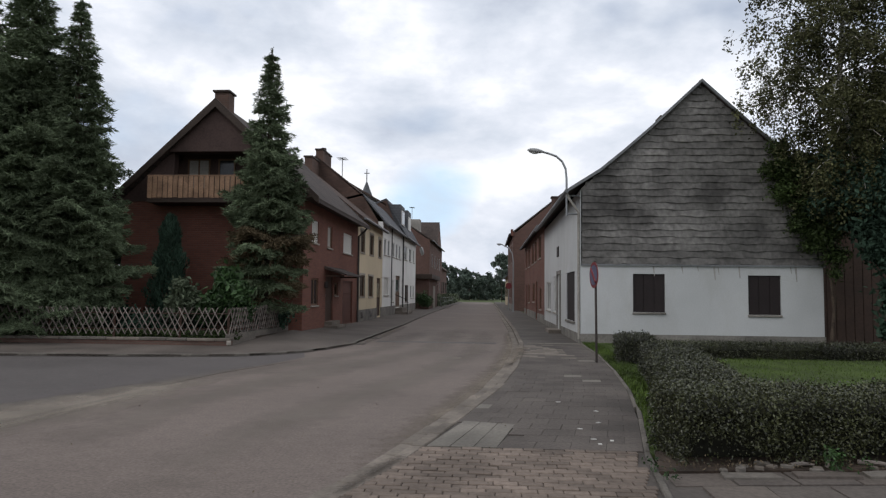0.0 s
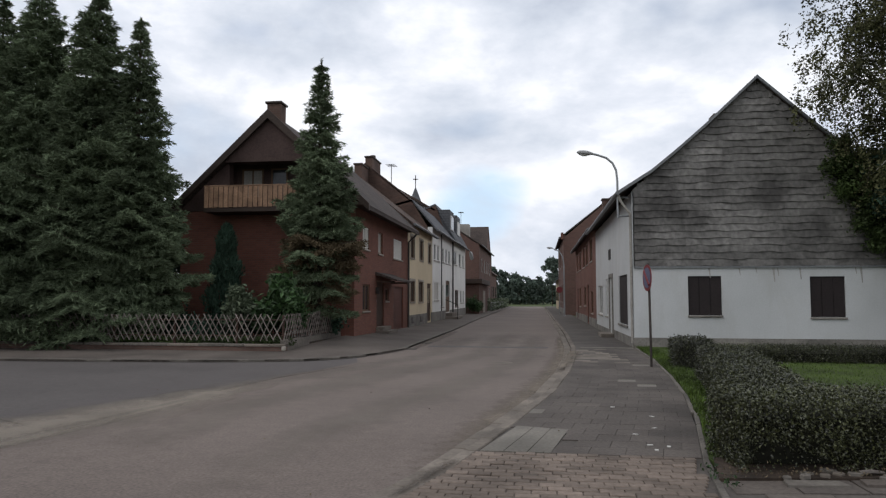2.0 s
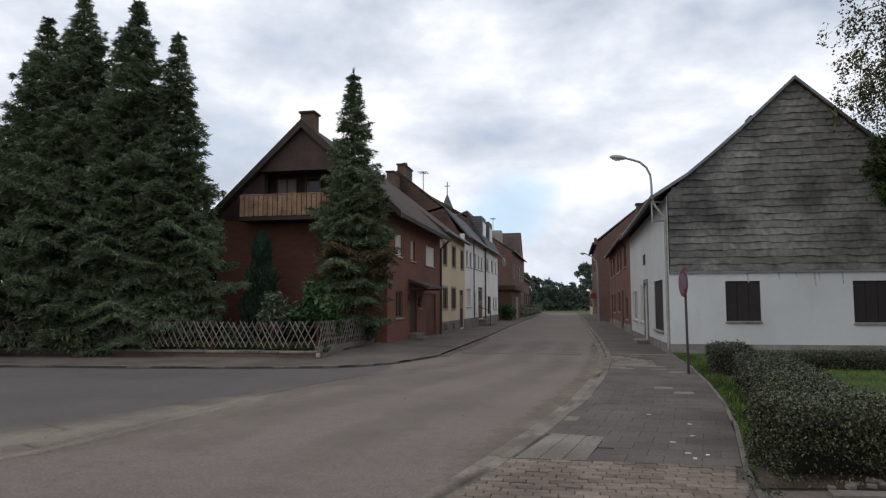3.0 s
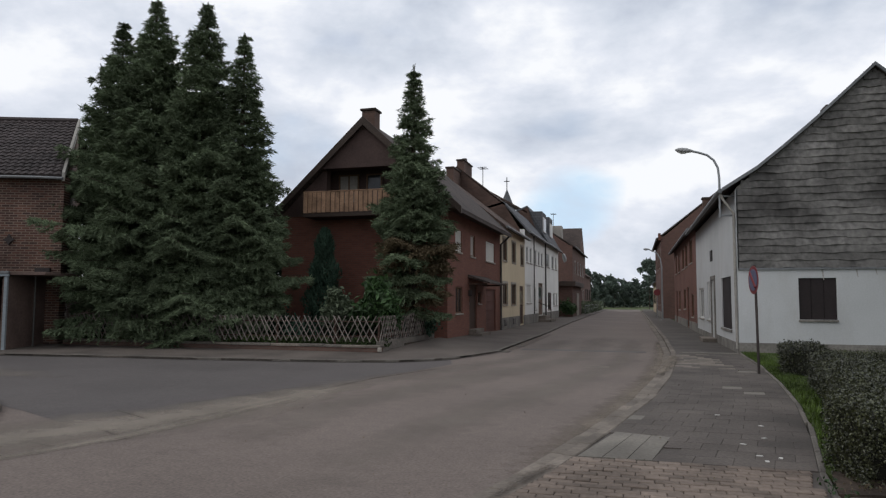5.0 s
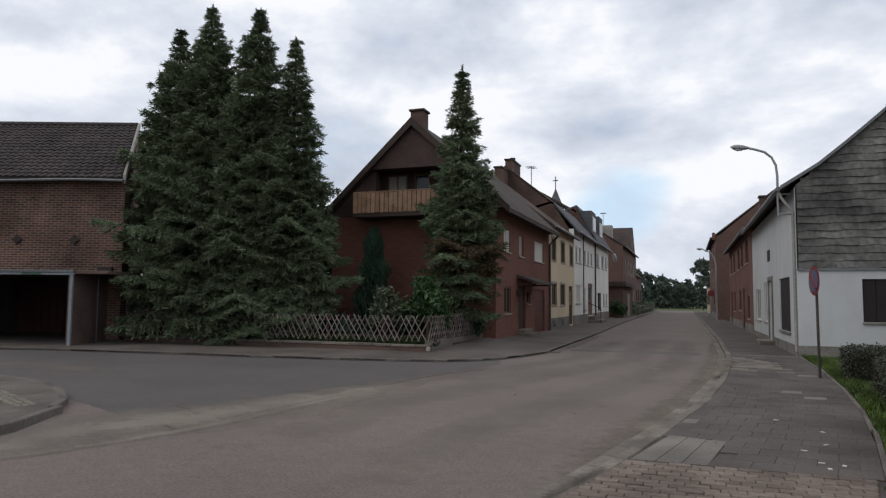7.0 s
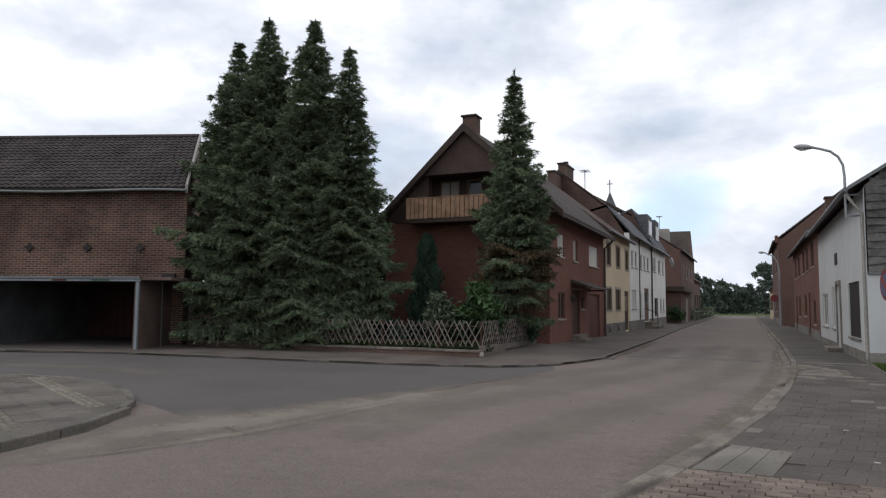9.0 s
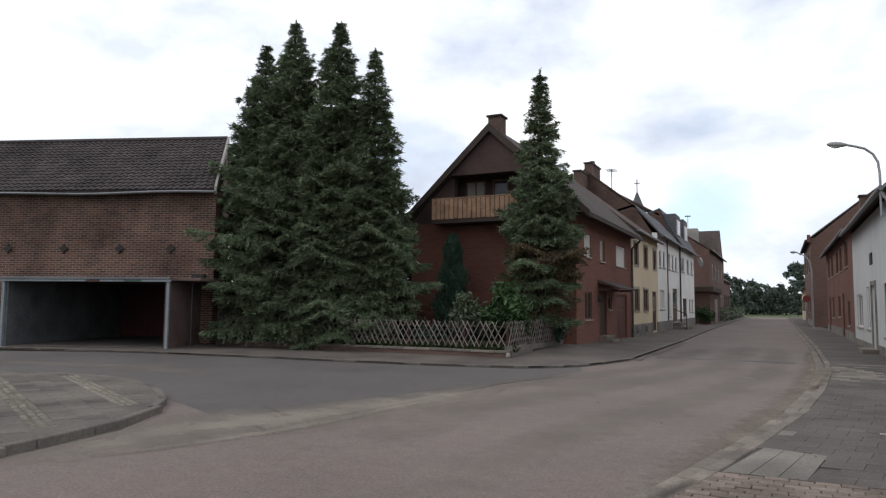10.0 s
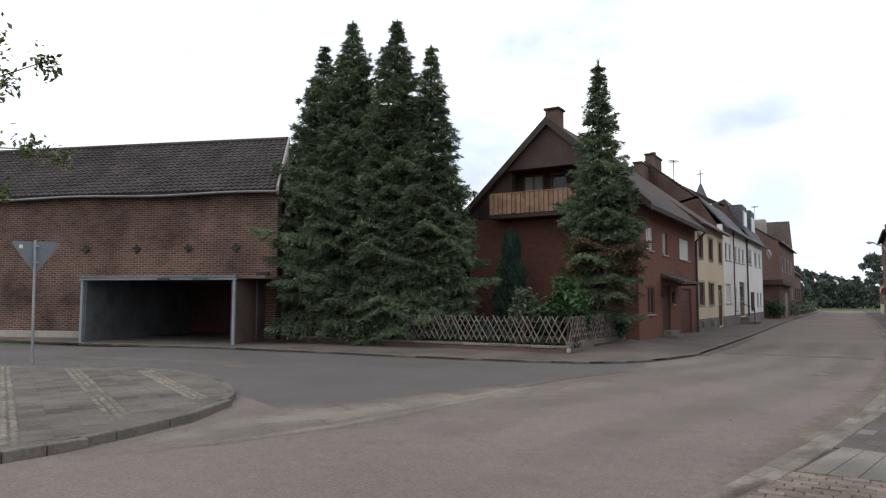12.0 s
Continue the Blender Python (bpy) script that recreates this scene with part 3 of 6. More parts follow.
for i, (line, wd) in enumerate([([(-6.0, 5.0), (-6.3, 9.0), (-4.8, 13.5), (-3.0, 19.0), (-2.6, 30)], 0.22), ([(-4.2, 5.0), (-4.4, 9.5), (-3.2, 14.0), (-1.6, 19.0), (-1.2, 32)], 0.25), ([(-2.9, 4.0), (-2.6, 8.0), (-1.5, 12.5), (-0.4, 18), (-0.1, 30)], 0.2), ([(-11.0, 11.2), (-14.5, 11.8), (-20, 10.6)], 0.3)]):
    sand_streak(line, [wd * 1.6, wd * 2.4, wd * 1.7, wd * 2.2, wd * 1.6], 0.003, 20 + i, M_TRACK, "dust_track", "faint pale dust track worn along the asphalt")
tar = part("tar_seam", boxed(Frame((-3.6, 22.2), (0.995, -0.02), (0.02, 0.995)), 0, 3.9, -0.22, 0.22, 0.0, 0.004), M_TAR)
tagged(tar, "dark tar seam across the asphalt street", "road seam", kind="stuff")
sand_streak([(-5.5, 10.8), (-5.16, 13.05), (-4.6, 14.85), (-4.2, 16.0)], [0.03, 0.05, 0.06, 0.07], 0.008, 9, M_MUD, "tar_seam", "dark tar seam between two asphalt surfaces")
for gx, gy in ((-3.92, 20.9), (-3.86, 23.6)):
    d_ = tagged(thing("gutter_drain", (gx, gy, 0.0), "dark iron drain grate in the street gutter", "drain", "street drains"), kind="")
    part("frame", boxed(WORLD, gx - 0.16, gx + 0.16, gy - 0.26, gy + 0.26, -0.03, 0.006), M_IRON, d_)
    for k in range(6):
        part("bar", boxed(WORLD, gx - 0.13, gx + 0.13, gy - 0.22 + k * 0.08, gy - 0.18 + k * 0.08, 0.006, 0.014), M_KERB_DARK, d_)
bm = bmesh.new()
bmesh.ops.create_circle(bm, cap_ends=True, segments=24, radius=0.32, matrix=Matrix.Translation((-0.95, 16.9, 0.006)))
tagged(part("manhole_cover", bm, M_KERB), "round pale manhole cover set in the asphalt", "manhole cover")


def kerb_row(name, line, width, z, step, material, label, inward, y_range=(-1e9, 1e9), gap=0.012):
    """Kerb stones end to end along a line, each a piece of its own."""
    root = setting(thing(name, (0, 0, 0), label, "kerb"), label, "kerb")
    me = mesh_of("kerb_stone", boxed(WORLD, 0, step - gap, 0, width, -0.08, z, bevel=0.012), material)
    for p, d in along([Vector((*q, 0)) for q in line], step):
        if y_range[0] < p.y < y_range[1]:
            side_dir = Vector((-d.y, d.x, 0)) * inward
            rot = Matrix((( d.x, side_dir.x, 0, p.x), (d.y, side_dir.y, 0, p.y), (0, 0, 1, rng.uniform(-0.006, 0.006)), (0, 0, 0, 1)))
            shared("kerb_stone", me, root, rot)
    return root


kerb_row("kerb_right", [(x + 0.2, y) for x, y in KERB_R[:-1]], 0.14, PZ - 0.02, 0.62, M_KERB, "low pale worn concrete kerb along the footpath", -1)
kerb_row("kerb_left", KERB_L[:-1], 0.14, 0.06, 0.95, M_KERB_DARK, "weathered dark kerb stones along the left pavement", 1)
kerb_row("kerb_island", ISLAND[1:-1], 0.12, PZ + 0.005, 0.42, M_KERB_DARK, "curved weathered kerb round the corner pavement", 1)

kerb_row("gutter_right", KERB_R[:-1], 0.19, 0.035, 0.5, M_KERB, "worn pale concrete gutter stones beside the kerb", -1)
inner = [(x + KERB_W, y) for x, y in KERB_R]
far_path = [(2.9, 21.6), (2.9, 122)]
setting(part("pavement_right", raised(inner[:] + far_path[::-1] + PATH_R[::-1][1:], -0.05, PZ - 0.035), M_PAVE), "dark patched asphalt and slab footpath", "pavement")
bm = bmesh.new()
back = [(-60, 3.2), (-29, 15.2), (-22.5, 17.2), (-18.6, 18.4), (-15, 18.5), (-12, 18.5), (-9.5, 18.5), (-8.0, 18.5), (-7.4, 18.6), (-7.1, 18.9), (-7.0, 19.6), (-6.95, 20.9), (-6.75, 23.0), (-6.6, 33), (-6.6, 50), (-6.6, 75), (-6.6, 122)]
rise = [0.1, 0.1, 0.1, 0.1, 0.1, 0.1, 0.1, 0.1, 0.1, 0.11, 0.15, 0.2, 0.27, 0.13, 0.12, 0.12, 0.12]
last = None
for (x, y), (bx, by), h in zip(KERB_L, back, rise):
    row = [bm.verts.new((x, y, -0.05)), bm.verts.new((x, y, 0.052))] + [bm.verts.new((x + (bx - x) * s, y + (by - y) * s, 0.052 + (h - 0.052) * s)) for s in (0.33, 0.66, 1.0)]
    if last:
        for a, b in zip(zip(last, last[1:]), zip(row, row[1:])):
            bm.faces.new((a[0], a[1], b[1], b[0]))
    last = row
setting(part("pavement_left", bm, M_PAVE_L), "worn grey-brown pavement sloping up to the houses", "pavement")
isl = [(x - 0.1, y - 0.05) for x, y in ISLAND]
setting(part("pavement_island", raised(isl + [(-60, -14), (-10, -14)], -0.05, PZ - 0.004), M_ISLAND), "curved corner pavement of mottled grey and pale slabs", "pavement")
setting(part("pavement_garden_side", raised([(1.33, 5.2), (1.47, 6.05), (8.0, 7.0), (12.0, 7.2), (12.0, 3.0), (1.2, 2.0)], -0.05, PZ - 0.02), M_PAVE), "old slab path along the front of the hedge", "pavement")

# lawn with its soil edge
lawn_edge = [(1.56, 6.75), (1.92, 8.6), (2.29, 11.1), (2.57, 13.9), (2.79, 17.0), (2.9, 20.8), (2.92, 21.58), (22, 21.58), (22, 8.9), (8, 7.15), (1.62, 6.25)]
setting(part("lawn", raised(lawn_edge, -0.05, PZ), M_LAWN), "short green lawn beside the footpath and white house", "lawn")
part("soil_bed", raised([(1.46, 5.98), (8, 6.9), (8, 7.5), (1.6, 6.75)], 0.05, PZ + 0.012), M_SOIL, bpy.data.objects["lawn"], "bare brown soil strip with litter under the hedge")
yard = [(-18.3, 18.6), (-7.15, 18.65), (-7.05, 19.6), (-6.75, 23.4), (-13.05, 23.4), (-13.05, 40), (-30, 40), (-22, 22)]
setting(part("yard_ground", raised(yard, -0.05, 0.24), M_SOIL), "dark planted soil of the fenced garden", "garden bed")


# ---- houses on the left ----
FL = Frame((-6.45, 0), (0, 1), (1, 0))


def brown_house():
    h = thing("house", (-9.75, 28.0, 0.1), "brown clinker gabled house with dark timber balcony and brown tiled roof", "house", "left street row")
    holes = [(24.5, 25.45, 3.42, 4.25), (26.95, 27.75, 3.38, 4.27), (29.96, 31.9, 3.36, 4.26), (24.55, 25.6, 1.09, 2.1), (26.76, 28.1, 0.42, 2.22), (28.35, 28.95, 1.44, 1.98), (30.0, 32.2, 0.15, 2.1)]
    part("wall", holed_wall(FL, 23.4, 33.3, 0.0, 5.05, holes, 0.3), M_BROWN, h)
    GB = Frame((0, 23.4), (1, 0), (0, -1))
    part("wall", boxed(GB, -13.05, -6.752, -0.3, 0.0, 0.0, 4.75), M_BROWN, h)
    # dark slate gable with its balcony recess
    part("gable", prism(GB, [(-13.05, 4.754), (-11.2, 4.754), (-11.2, 6.5), (-11.45, 6.46), (-13.05, 4.95)], -0.3, 0.03), M_SLATE, h, "dark slate-clad gable")
    part("gable", prism(GB, [(-6.45, 4.754), (-8.0, 4.754), (-8.0, 6.5), (-7.75, 6.46), (-6.45, 4.95)], -0.3, 0.03), M_SLATE, h, "dark slate-clad gable")
    part("gable", prism(GB, [(-11.5, 6.504), (-7.7, 6.504), (-9.6, 8.14)], -0.3, 0.25), M_SLATE, h, "dark slate-clad gable top")
    part("recess_wall", boxed(GB, -11.6, -7.6, -1.0, -0.9, 4.76, 6.9), M_SLATE, h)
    part("recess_floor", boxed(GB, -11.6, -7.6, -0.9, -0.3, 4.7, 4.75), M_VERGE, h)
    RB = Frame((0, 24.28), (1, 0), (0, -1))
    window(RB, h, -11.1, -10.25, 5.3, 6.45, pane=M_CURTAIN, frame_mat=M_FRAME_BROWN, depth=-0.05, sill=False, label="balcony window with pale curtain")
    window(RB, h, -9.95, -9.3, 4.8, 6.45, frame_mat=M_FRAME_BROWN, depth=-0.05, sill=False, mullion=0, label="balcony door ajar")
    window(RB, h, -8.75, -8.0, 5.3, 6.45, frame_mat=M_FRAME_BROWN, depth=-0.05, sill=False, mullion=0)
    # balcony
    b = part("balcony", boxed(GB, -11.68, -8.0, 0.0, 0.97, 4.6, 4.74), M_VERGE, h, "projecting balcony slab with dark edge")
    me = mesh_of("board", boxed(WORLD, 0, 0.155, 0, 0.022, 0, 0.74, bevel=0.004), M_BALCONY)
    for k in range(20):
        shared("board", me, b, Matrix.Translation((-11.67 + k * 0.182, 22.41, 4.75 + 0.006 * (k % 3))))
    for k in range(5):
        shared("board", me, b, Matrix.Translation((-11.67, 23.36 - k * 0.182, 4.75)) @ Matrix.Rotation(radians(-90), 4, "Z"))
    part("handrail", boxed(GB, -11.69, -8.0, 0.9, 1.0, 5.5, 5.54, bevel=0.01), M_BALCONY, b)
    # roof, verge and gutter; slopes run along the street
    FR = Frame((-9.6, 0), (0, 1), (1, 0))
    pitched(FR, h, "roof_slope", 3.72, 4.86, 0.0, 8.31, 23.0, 33.45, M_ROOF, 0.16)
    pitched(FR, h, "roof_slope", -3.62, 4.86, 0.0, 8.31, 23.0, 33.45, M_ROOF, 0.16)
    for e, z in ((3.77, 4.83), (-3.67, 4.83)):
        bm = bmesh.new()
        vs = [(e, z - 0.2), (e, z + 0.06), (0, 8.37), (0, 8.05)]
        bm = prism(Frame((-9.6, 22.93), (1, 0), (0, 1)), vs, 0, 0.1)
        part("verge_board", bm, M_VERGE, h)
    part("soffit", boxed(FL, 22.9, 33.3, 0.002, 0.42, 4.84, 4.9), M_VERGE, h)
    part("gutter", piped([FL.at(23.0, 0.5, 4.8), FL.at(33.4, 0.5, 4.78)], 0.07), M_GUTTER_DARK, h)
    part("downpipe", piped([FL.at(33.1, 0.5, 4.76), FL.at(33.1, 0.4, 4.62), FL.at(33.15, 0.08, 4.35), FL.at(33.15, 0.08, 0.12)], 0.05), M_GUTTER_DARK, h)
    # chimney
    ch = part("chimney", boxed(WORLD, -9.86, -9.34, 23.5, 24.05, 7.5, 8.73, bevel=0.01), M_CHIM, h)
    part("cap", boxed(WORLD, -9.92, -9.28, 23.44, 24.11, 8.73, 8.81, bevel=0.015), M_VERGE, ch)
    # openings
    window(FL, h, 24.5, 25.45, 3.42, 4.25, pane=M_SHUTTER, label="window with pale lowered shutter")
    window(FL, h, 26.95, 27.75, 3.38, 4.27, frame_mat=M_FRAME_BROWN, mullion=0, pane=M_CURTAIN)
    window(FL, h, 29.96, 31.9, 3.36, 4.26, pane=M_SHUTTER, mullion=0, label="wide window with pale lowered shutter")
    window(FL, h, 24.55, 25.6, 1.09, 2.1, frame_mat=M_FRAME_BROWN)
    window(FL, h, 28.35, 28.95, 1.44, 1.98, frame_mat=M_FRAME_BROWN, mullion=0)
    door(FL, h, 26.76, 28.1, 0.42, 2.22, M_WOOD_DARK, label="dark wooden front door")
    door(FL, h, 30.0, 32.2, 0.15, 2.1, M_DOOR_RED, panels=4, label="red-brown side garage door")
    can = part("door_canopy", prism(Frame((0, 26.5), (1, 0), (0, 1)), [(-6.45, 2.62), (-5.55, 2.3), (-5.55, 2.24), (-6.45, 2.5)], 0, 3.2), M_ROOF, h, "small tiled door canopy")
    for y in (26.7, 29.4):
        part("bracket", boxed(WORLD, -6.45, -5.7, y, y + 0.07, 2.2, 2.27), M_WOOD_DARK, can)
    part("doorstep", boxed(FL, 26.6, 28.3, 0.0, 0.55, 0.12, 0.27, bevel=0.012), M_KERB, h)
    part("doorstep", boxed(FL, 26.7, 28.2, 0.0, 0.3, 0.268, 0.42, bevel=0.012), M_KERB, h)
    part("wall_lamp", boxed(FL, 26.55, 26.66, 0.0, 0.14, 1.75, 2.0, bevel=0.02), M_IRON, h)
    part("back_wall", boxed(WORLD, -13.05, -12.75, 23.702, 33.3, 0.0, 5.0), M_BROWN, h)


def row_house(name, label, u0, u1, eave, ridge_n, ridge_z, wall_mat, roof_mat, openings, plinth=0.7, base=0.1, over=0.3, group="left street row", F=FL, depth=8.5, plinth_mat=None, side_mat=None):
    h = thing(name, tuple(F.at((u0 + u1) / 2, -depth / 2, base)), label, "house", group)
    holes = [o[1:5] for o in openings]
    part("wall", holed_wall(F, u0, u1, 0.0, eave, holes, 0.3), wall_mat, h)
    part("side_wall", prism(Frame(tuple(F.at(u0, 0, 0))[:2], tuple(F.n)[:2], tuple(F.u)[:2]), [(-0.3, 0), (-depth, 0), (-depth, eave), (ridge_n, ridge_z - 0.12), (-0.3, eave)], 0.0, 0.25), side_mat or wall_mat, h)
    part("side_wall", prism(Frame(tuple(F.at(u1, 0, 0))[:2], tuple(F.n)[:2], tuple(F.u)[:2]), [(-0.3, 0), (-depth, 0), (-depth, eave), (ridge_n, ridge_z - 0.12), (-0.3, eave)], -0.25, 0.0), side_mat or wall_mat, h)
    pitched(F, h, "roof_slope", over, eave - over * 0.8 + 0.1, ridge_n, ridge_z, u0 - 0.02, u1 + 0.02, roof_mat)
    pitched(F, h, "roof_slope", -depth - 0.3, eave - 0.15, ridge_n, ridge_z, u0 - 0.02, u1 + 0.02, roof_mat)
    part("gutter", piped([F.at(u0, over + 0.05, eave - over * 0.8 + 0.05), F.at(u1, over + 0.05, eave - over * 0.8 + 0.04)], 0.07), M_ZINC, h)
    if plinth:
        gaps = sorted((o[1], o[2]) for o in openings if o[0] == "door")
        a = u0
        for g0, g1 in gaps + [(u1, u1)]:
            if g0 - a > 0.05:
                part("plinth", boxed(F, a, g0, 0.0, 0.03, 0.0, plinth), plinth_mat or M_PLINTH, h)
            a = g1
    for kind, a, b, c, d, *opt in openings:
        o = opt[0] if opt else {}
        if kind == "window":
            window(F, h, a, b, c, d, **o)
        else:
            door(F, h, a, b, c, d, **o)
    return h


def cream_house():
    W = dict(frame_mat=M_FRAME_BROWN, surround=M_SURROUND)
    ops = [("window", 34.05, 35.15, 3.63, 4.77, W), ("window", 36.75, 37.9, 3.65, 4.77, W), ("window", 39.65, 40.7, 3.66, 4.77, W), ("window", 34.0, 35.3, 1.36, 2.46, W), ("window", 36.5, 37.9, 1.34, 2.47, W), ("door", 39.3, 40.7, 0.2, 2.43, dict(material=M_WOOD_DARK, glazed=True))]
    h = row_house("house", "cream rendered two-storey terrace house with russet tiled roof", 33.32, 41.3, 5.45, -4.3, 8.95, M_CREAM, M_ROOF2, ops, side_mat=M_CHIM)
    for u in (34.3, 36.9):
        part("cellar_window", boxed(FL, u, u + 0.6, 0.03, 0.05, 0.28, 0.58), M_GLASS, h)
    ch = part("chimney", boxed(WORLD, -10.98, -10.52, 39.6, 41.75, 8.2, 9.62, bevel=0.01), M_CHIM, h)
    part("cap", boxed(WORLD, -11.04, -10.46, 39.54, 41.8, 9.62, 9.72, bevel=0.015), M_VERGE, ch)
    ch = part("chimney", boxed(WORLD, -10.98, -10.52, 42.2, 44.5, 8.6, 10.6, bevel=0.01), M_CHIM, h)
    part("cap", boxed(WORLD, -11.04, -10.46, 42.14, 44.56, 10.6, 10.7, bevel=0.015), M_VERGE, ch)
    part("pot", piped([(-10.75, 43.3, 10.7), (-10.75, 43.3, 10.95)], [0.2, 0.17], 12), M_VERGE, ch)


def antenna(at, height, label):
    a = thing("roof_antenna", at, label, "antenna")
    x, y, z = at
    part("mast", piped([(x, y, z - 0.6), (x, y, z + height)], 0.03, 6), M_IRON, a)
    part("boom", piped([(x - 0.1, y - 0.5, z + height - 0.1), (x + 0.1, y + 0.5, z + height - 0.1)], 0.02, 6), M_IRON, a)
    for k in range(5):
        yy = y - 0.45 + k * 0.22
        part("rod", piped([(x - 0.35, yy, z + height - 0.1), (x + 0.35, yy, z + height - 0.1)], 0.012, 5), M_IRON, a)


def white_houses():
    W = dict(frame_mat=M_FRAME_WHITE, mullion=0)
    ops = [("window", 41.9, 42.8, 3.95, 4.97, W), ("window", 43.35, 44.3, 3.97, 4.98, W), ("window", 45.7, 46.6, 4.0, 5.02, W), ("window", 47.2, 48.2, 4.0, 5.02, W), ("window", 48.8, 49.9, 4.02, 5.03, W),
           ("window", 41.95, 43.9, 1.42, 2.57, dict(frame_mat=M_FRAME_WHITE, pane=M_SHUTTER, mullion=0, label="window with white lowered shutter")), ("window", 45.4, 46.3, 0.95, 2.45, dict(frame_mat=M_FRAME_WHITE, pane=M_SHUTTER, mullion=0)), ("door", 47.4, 49.7, 0.55, 2.8, dict(material=M_FRAME_BROWN, glazed=True))]
    h = row_house("house", "white rendered terrace house with grey slate roof and dormer", 41.32, 51.0, 5.95, -1.3, 7.7, M_WHITE2, M_ROOF_GREY, ops, side_mat=M_CHIM)
    pitched(FL, h, "roof_slope", -1.25, 7.6, -4.3, 10.08, 41.3, 51.0, M_ROOF2)
    part("gable", prism(Frame((-6.45, 41.3), (1, 0), (0, 1)), [(-1.2, 5.0), (-1.2, 7.5), (-4.3, 9.98), (-7.6, 7.5), (-7.6, 5.0)], 0.0, 0.25), M_CHIM, h)
    pitched(FL, h, "roof_slope", -8.0, 7.3, -4.3, 10.08, 41.3, 51.0, M_ROOF2)
    part("steps", boxed(FL, 47.0, 50.2, 0.0, 0.9, 0.1, 0.28, bevel=0.012), M_KERB, h)
    part("steps", boxed(FL, 47.2, 50.0, 0.0, 0.5, 0.278, 0.52, bevel=0.012), M_KERB, h)
    rail = part("stair_rail", piped([FL.at(47.0, 0.9, 0.1), FL.at(47.0, 0.9, 1.1), FL.at(47.0, 0.05, 1.45)], 0.025, 6), M_IRON, h)
    part("downpipe", piped([FL.at(50.9, 0.08, 5.85), FL.at(50.9, 0.08, 0.15)], 0.055), M_GUTTER_DARK, h)
    part("downpipe", piped([FL.at(44.95, 0.06, 5.85), FL.at(44.95, 0.06, 0.7)], 0.035), M_GUTTER_DARK, h)
    ops = [("window", 51.8, 53.9, 4.15, 5.23, dict(frame_mat=M_FRAME_WHITE)), ("window", 55.4, 56.9, 4.15, 5.24, W), ("window", 58.1, 59.2, 4.17, 5.26, W), ("window", 52.8, 55.0, 0.85, 2.2, dict(frame_mat=M_DOOR_RED, label="wide shop window with red-brown frame")), ("window", 56.4, 57.5, 1.15, 2.2, W), ("window", 58.3, 59.3, 1.15, 2.2, W)]
    h = row_house("house", "white rendered terrace house with grey roof, dormer and plant-topped ridge", 51.02, 60.4, 6.0, -1.3, 8.75, M_WHITE2, M_ROOF_GREY, ops, side_mat=M_CHIM)
    pitched(FL, h, "roof_slope", -1.3, 8.3, -4.3, 10.05, 51.02, 57.0, M_ROOF2)
    d = part("dormer", boxed(FL, 49.6 + 1.5, 53.6, -1.6, -0.2, 6.3, 8.3), M_ROOF_GREY, h, "box dormer clad in grey slate")
    part("window", boxed(FL, 51.5, 53.2, -0.2, -0.15, 6.8, 7.9), M_FRAME_WHITE, d)
    part("pane", boxed(FL, 51.6, 53.1, -0.15, -0.14, 6.88, 7.82), M_GLASS, d)
    d = part("dormer", boxed(FL, 55.6, 58.0, -1.6, -0.2, 6.35, 8.4), M_ROOF_GREY, h, "box dormer clad in grey slate")
    part("window", boxed(FL, 55.9, 57.6, -0.2, -0.15, 6.8, 7.9), M_FRAME_WHITE, d)
    part("satellite_dish", piped([FL.at(60.3, 0.5, 5.3), FL.at(60.35, 0.62, 5.33)], [0.4, 0.36], 14), M_LAMP, h)


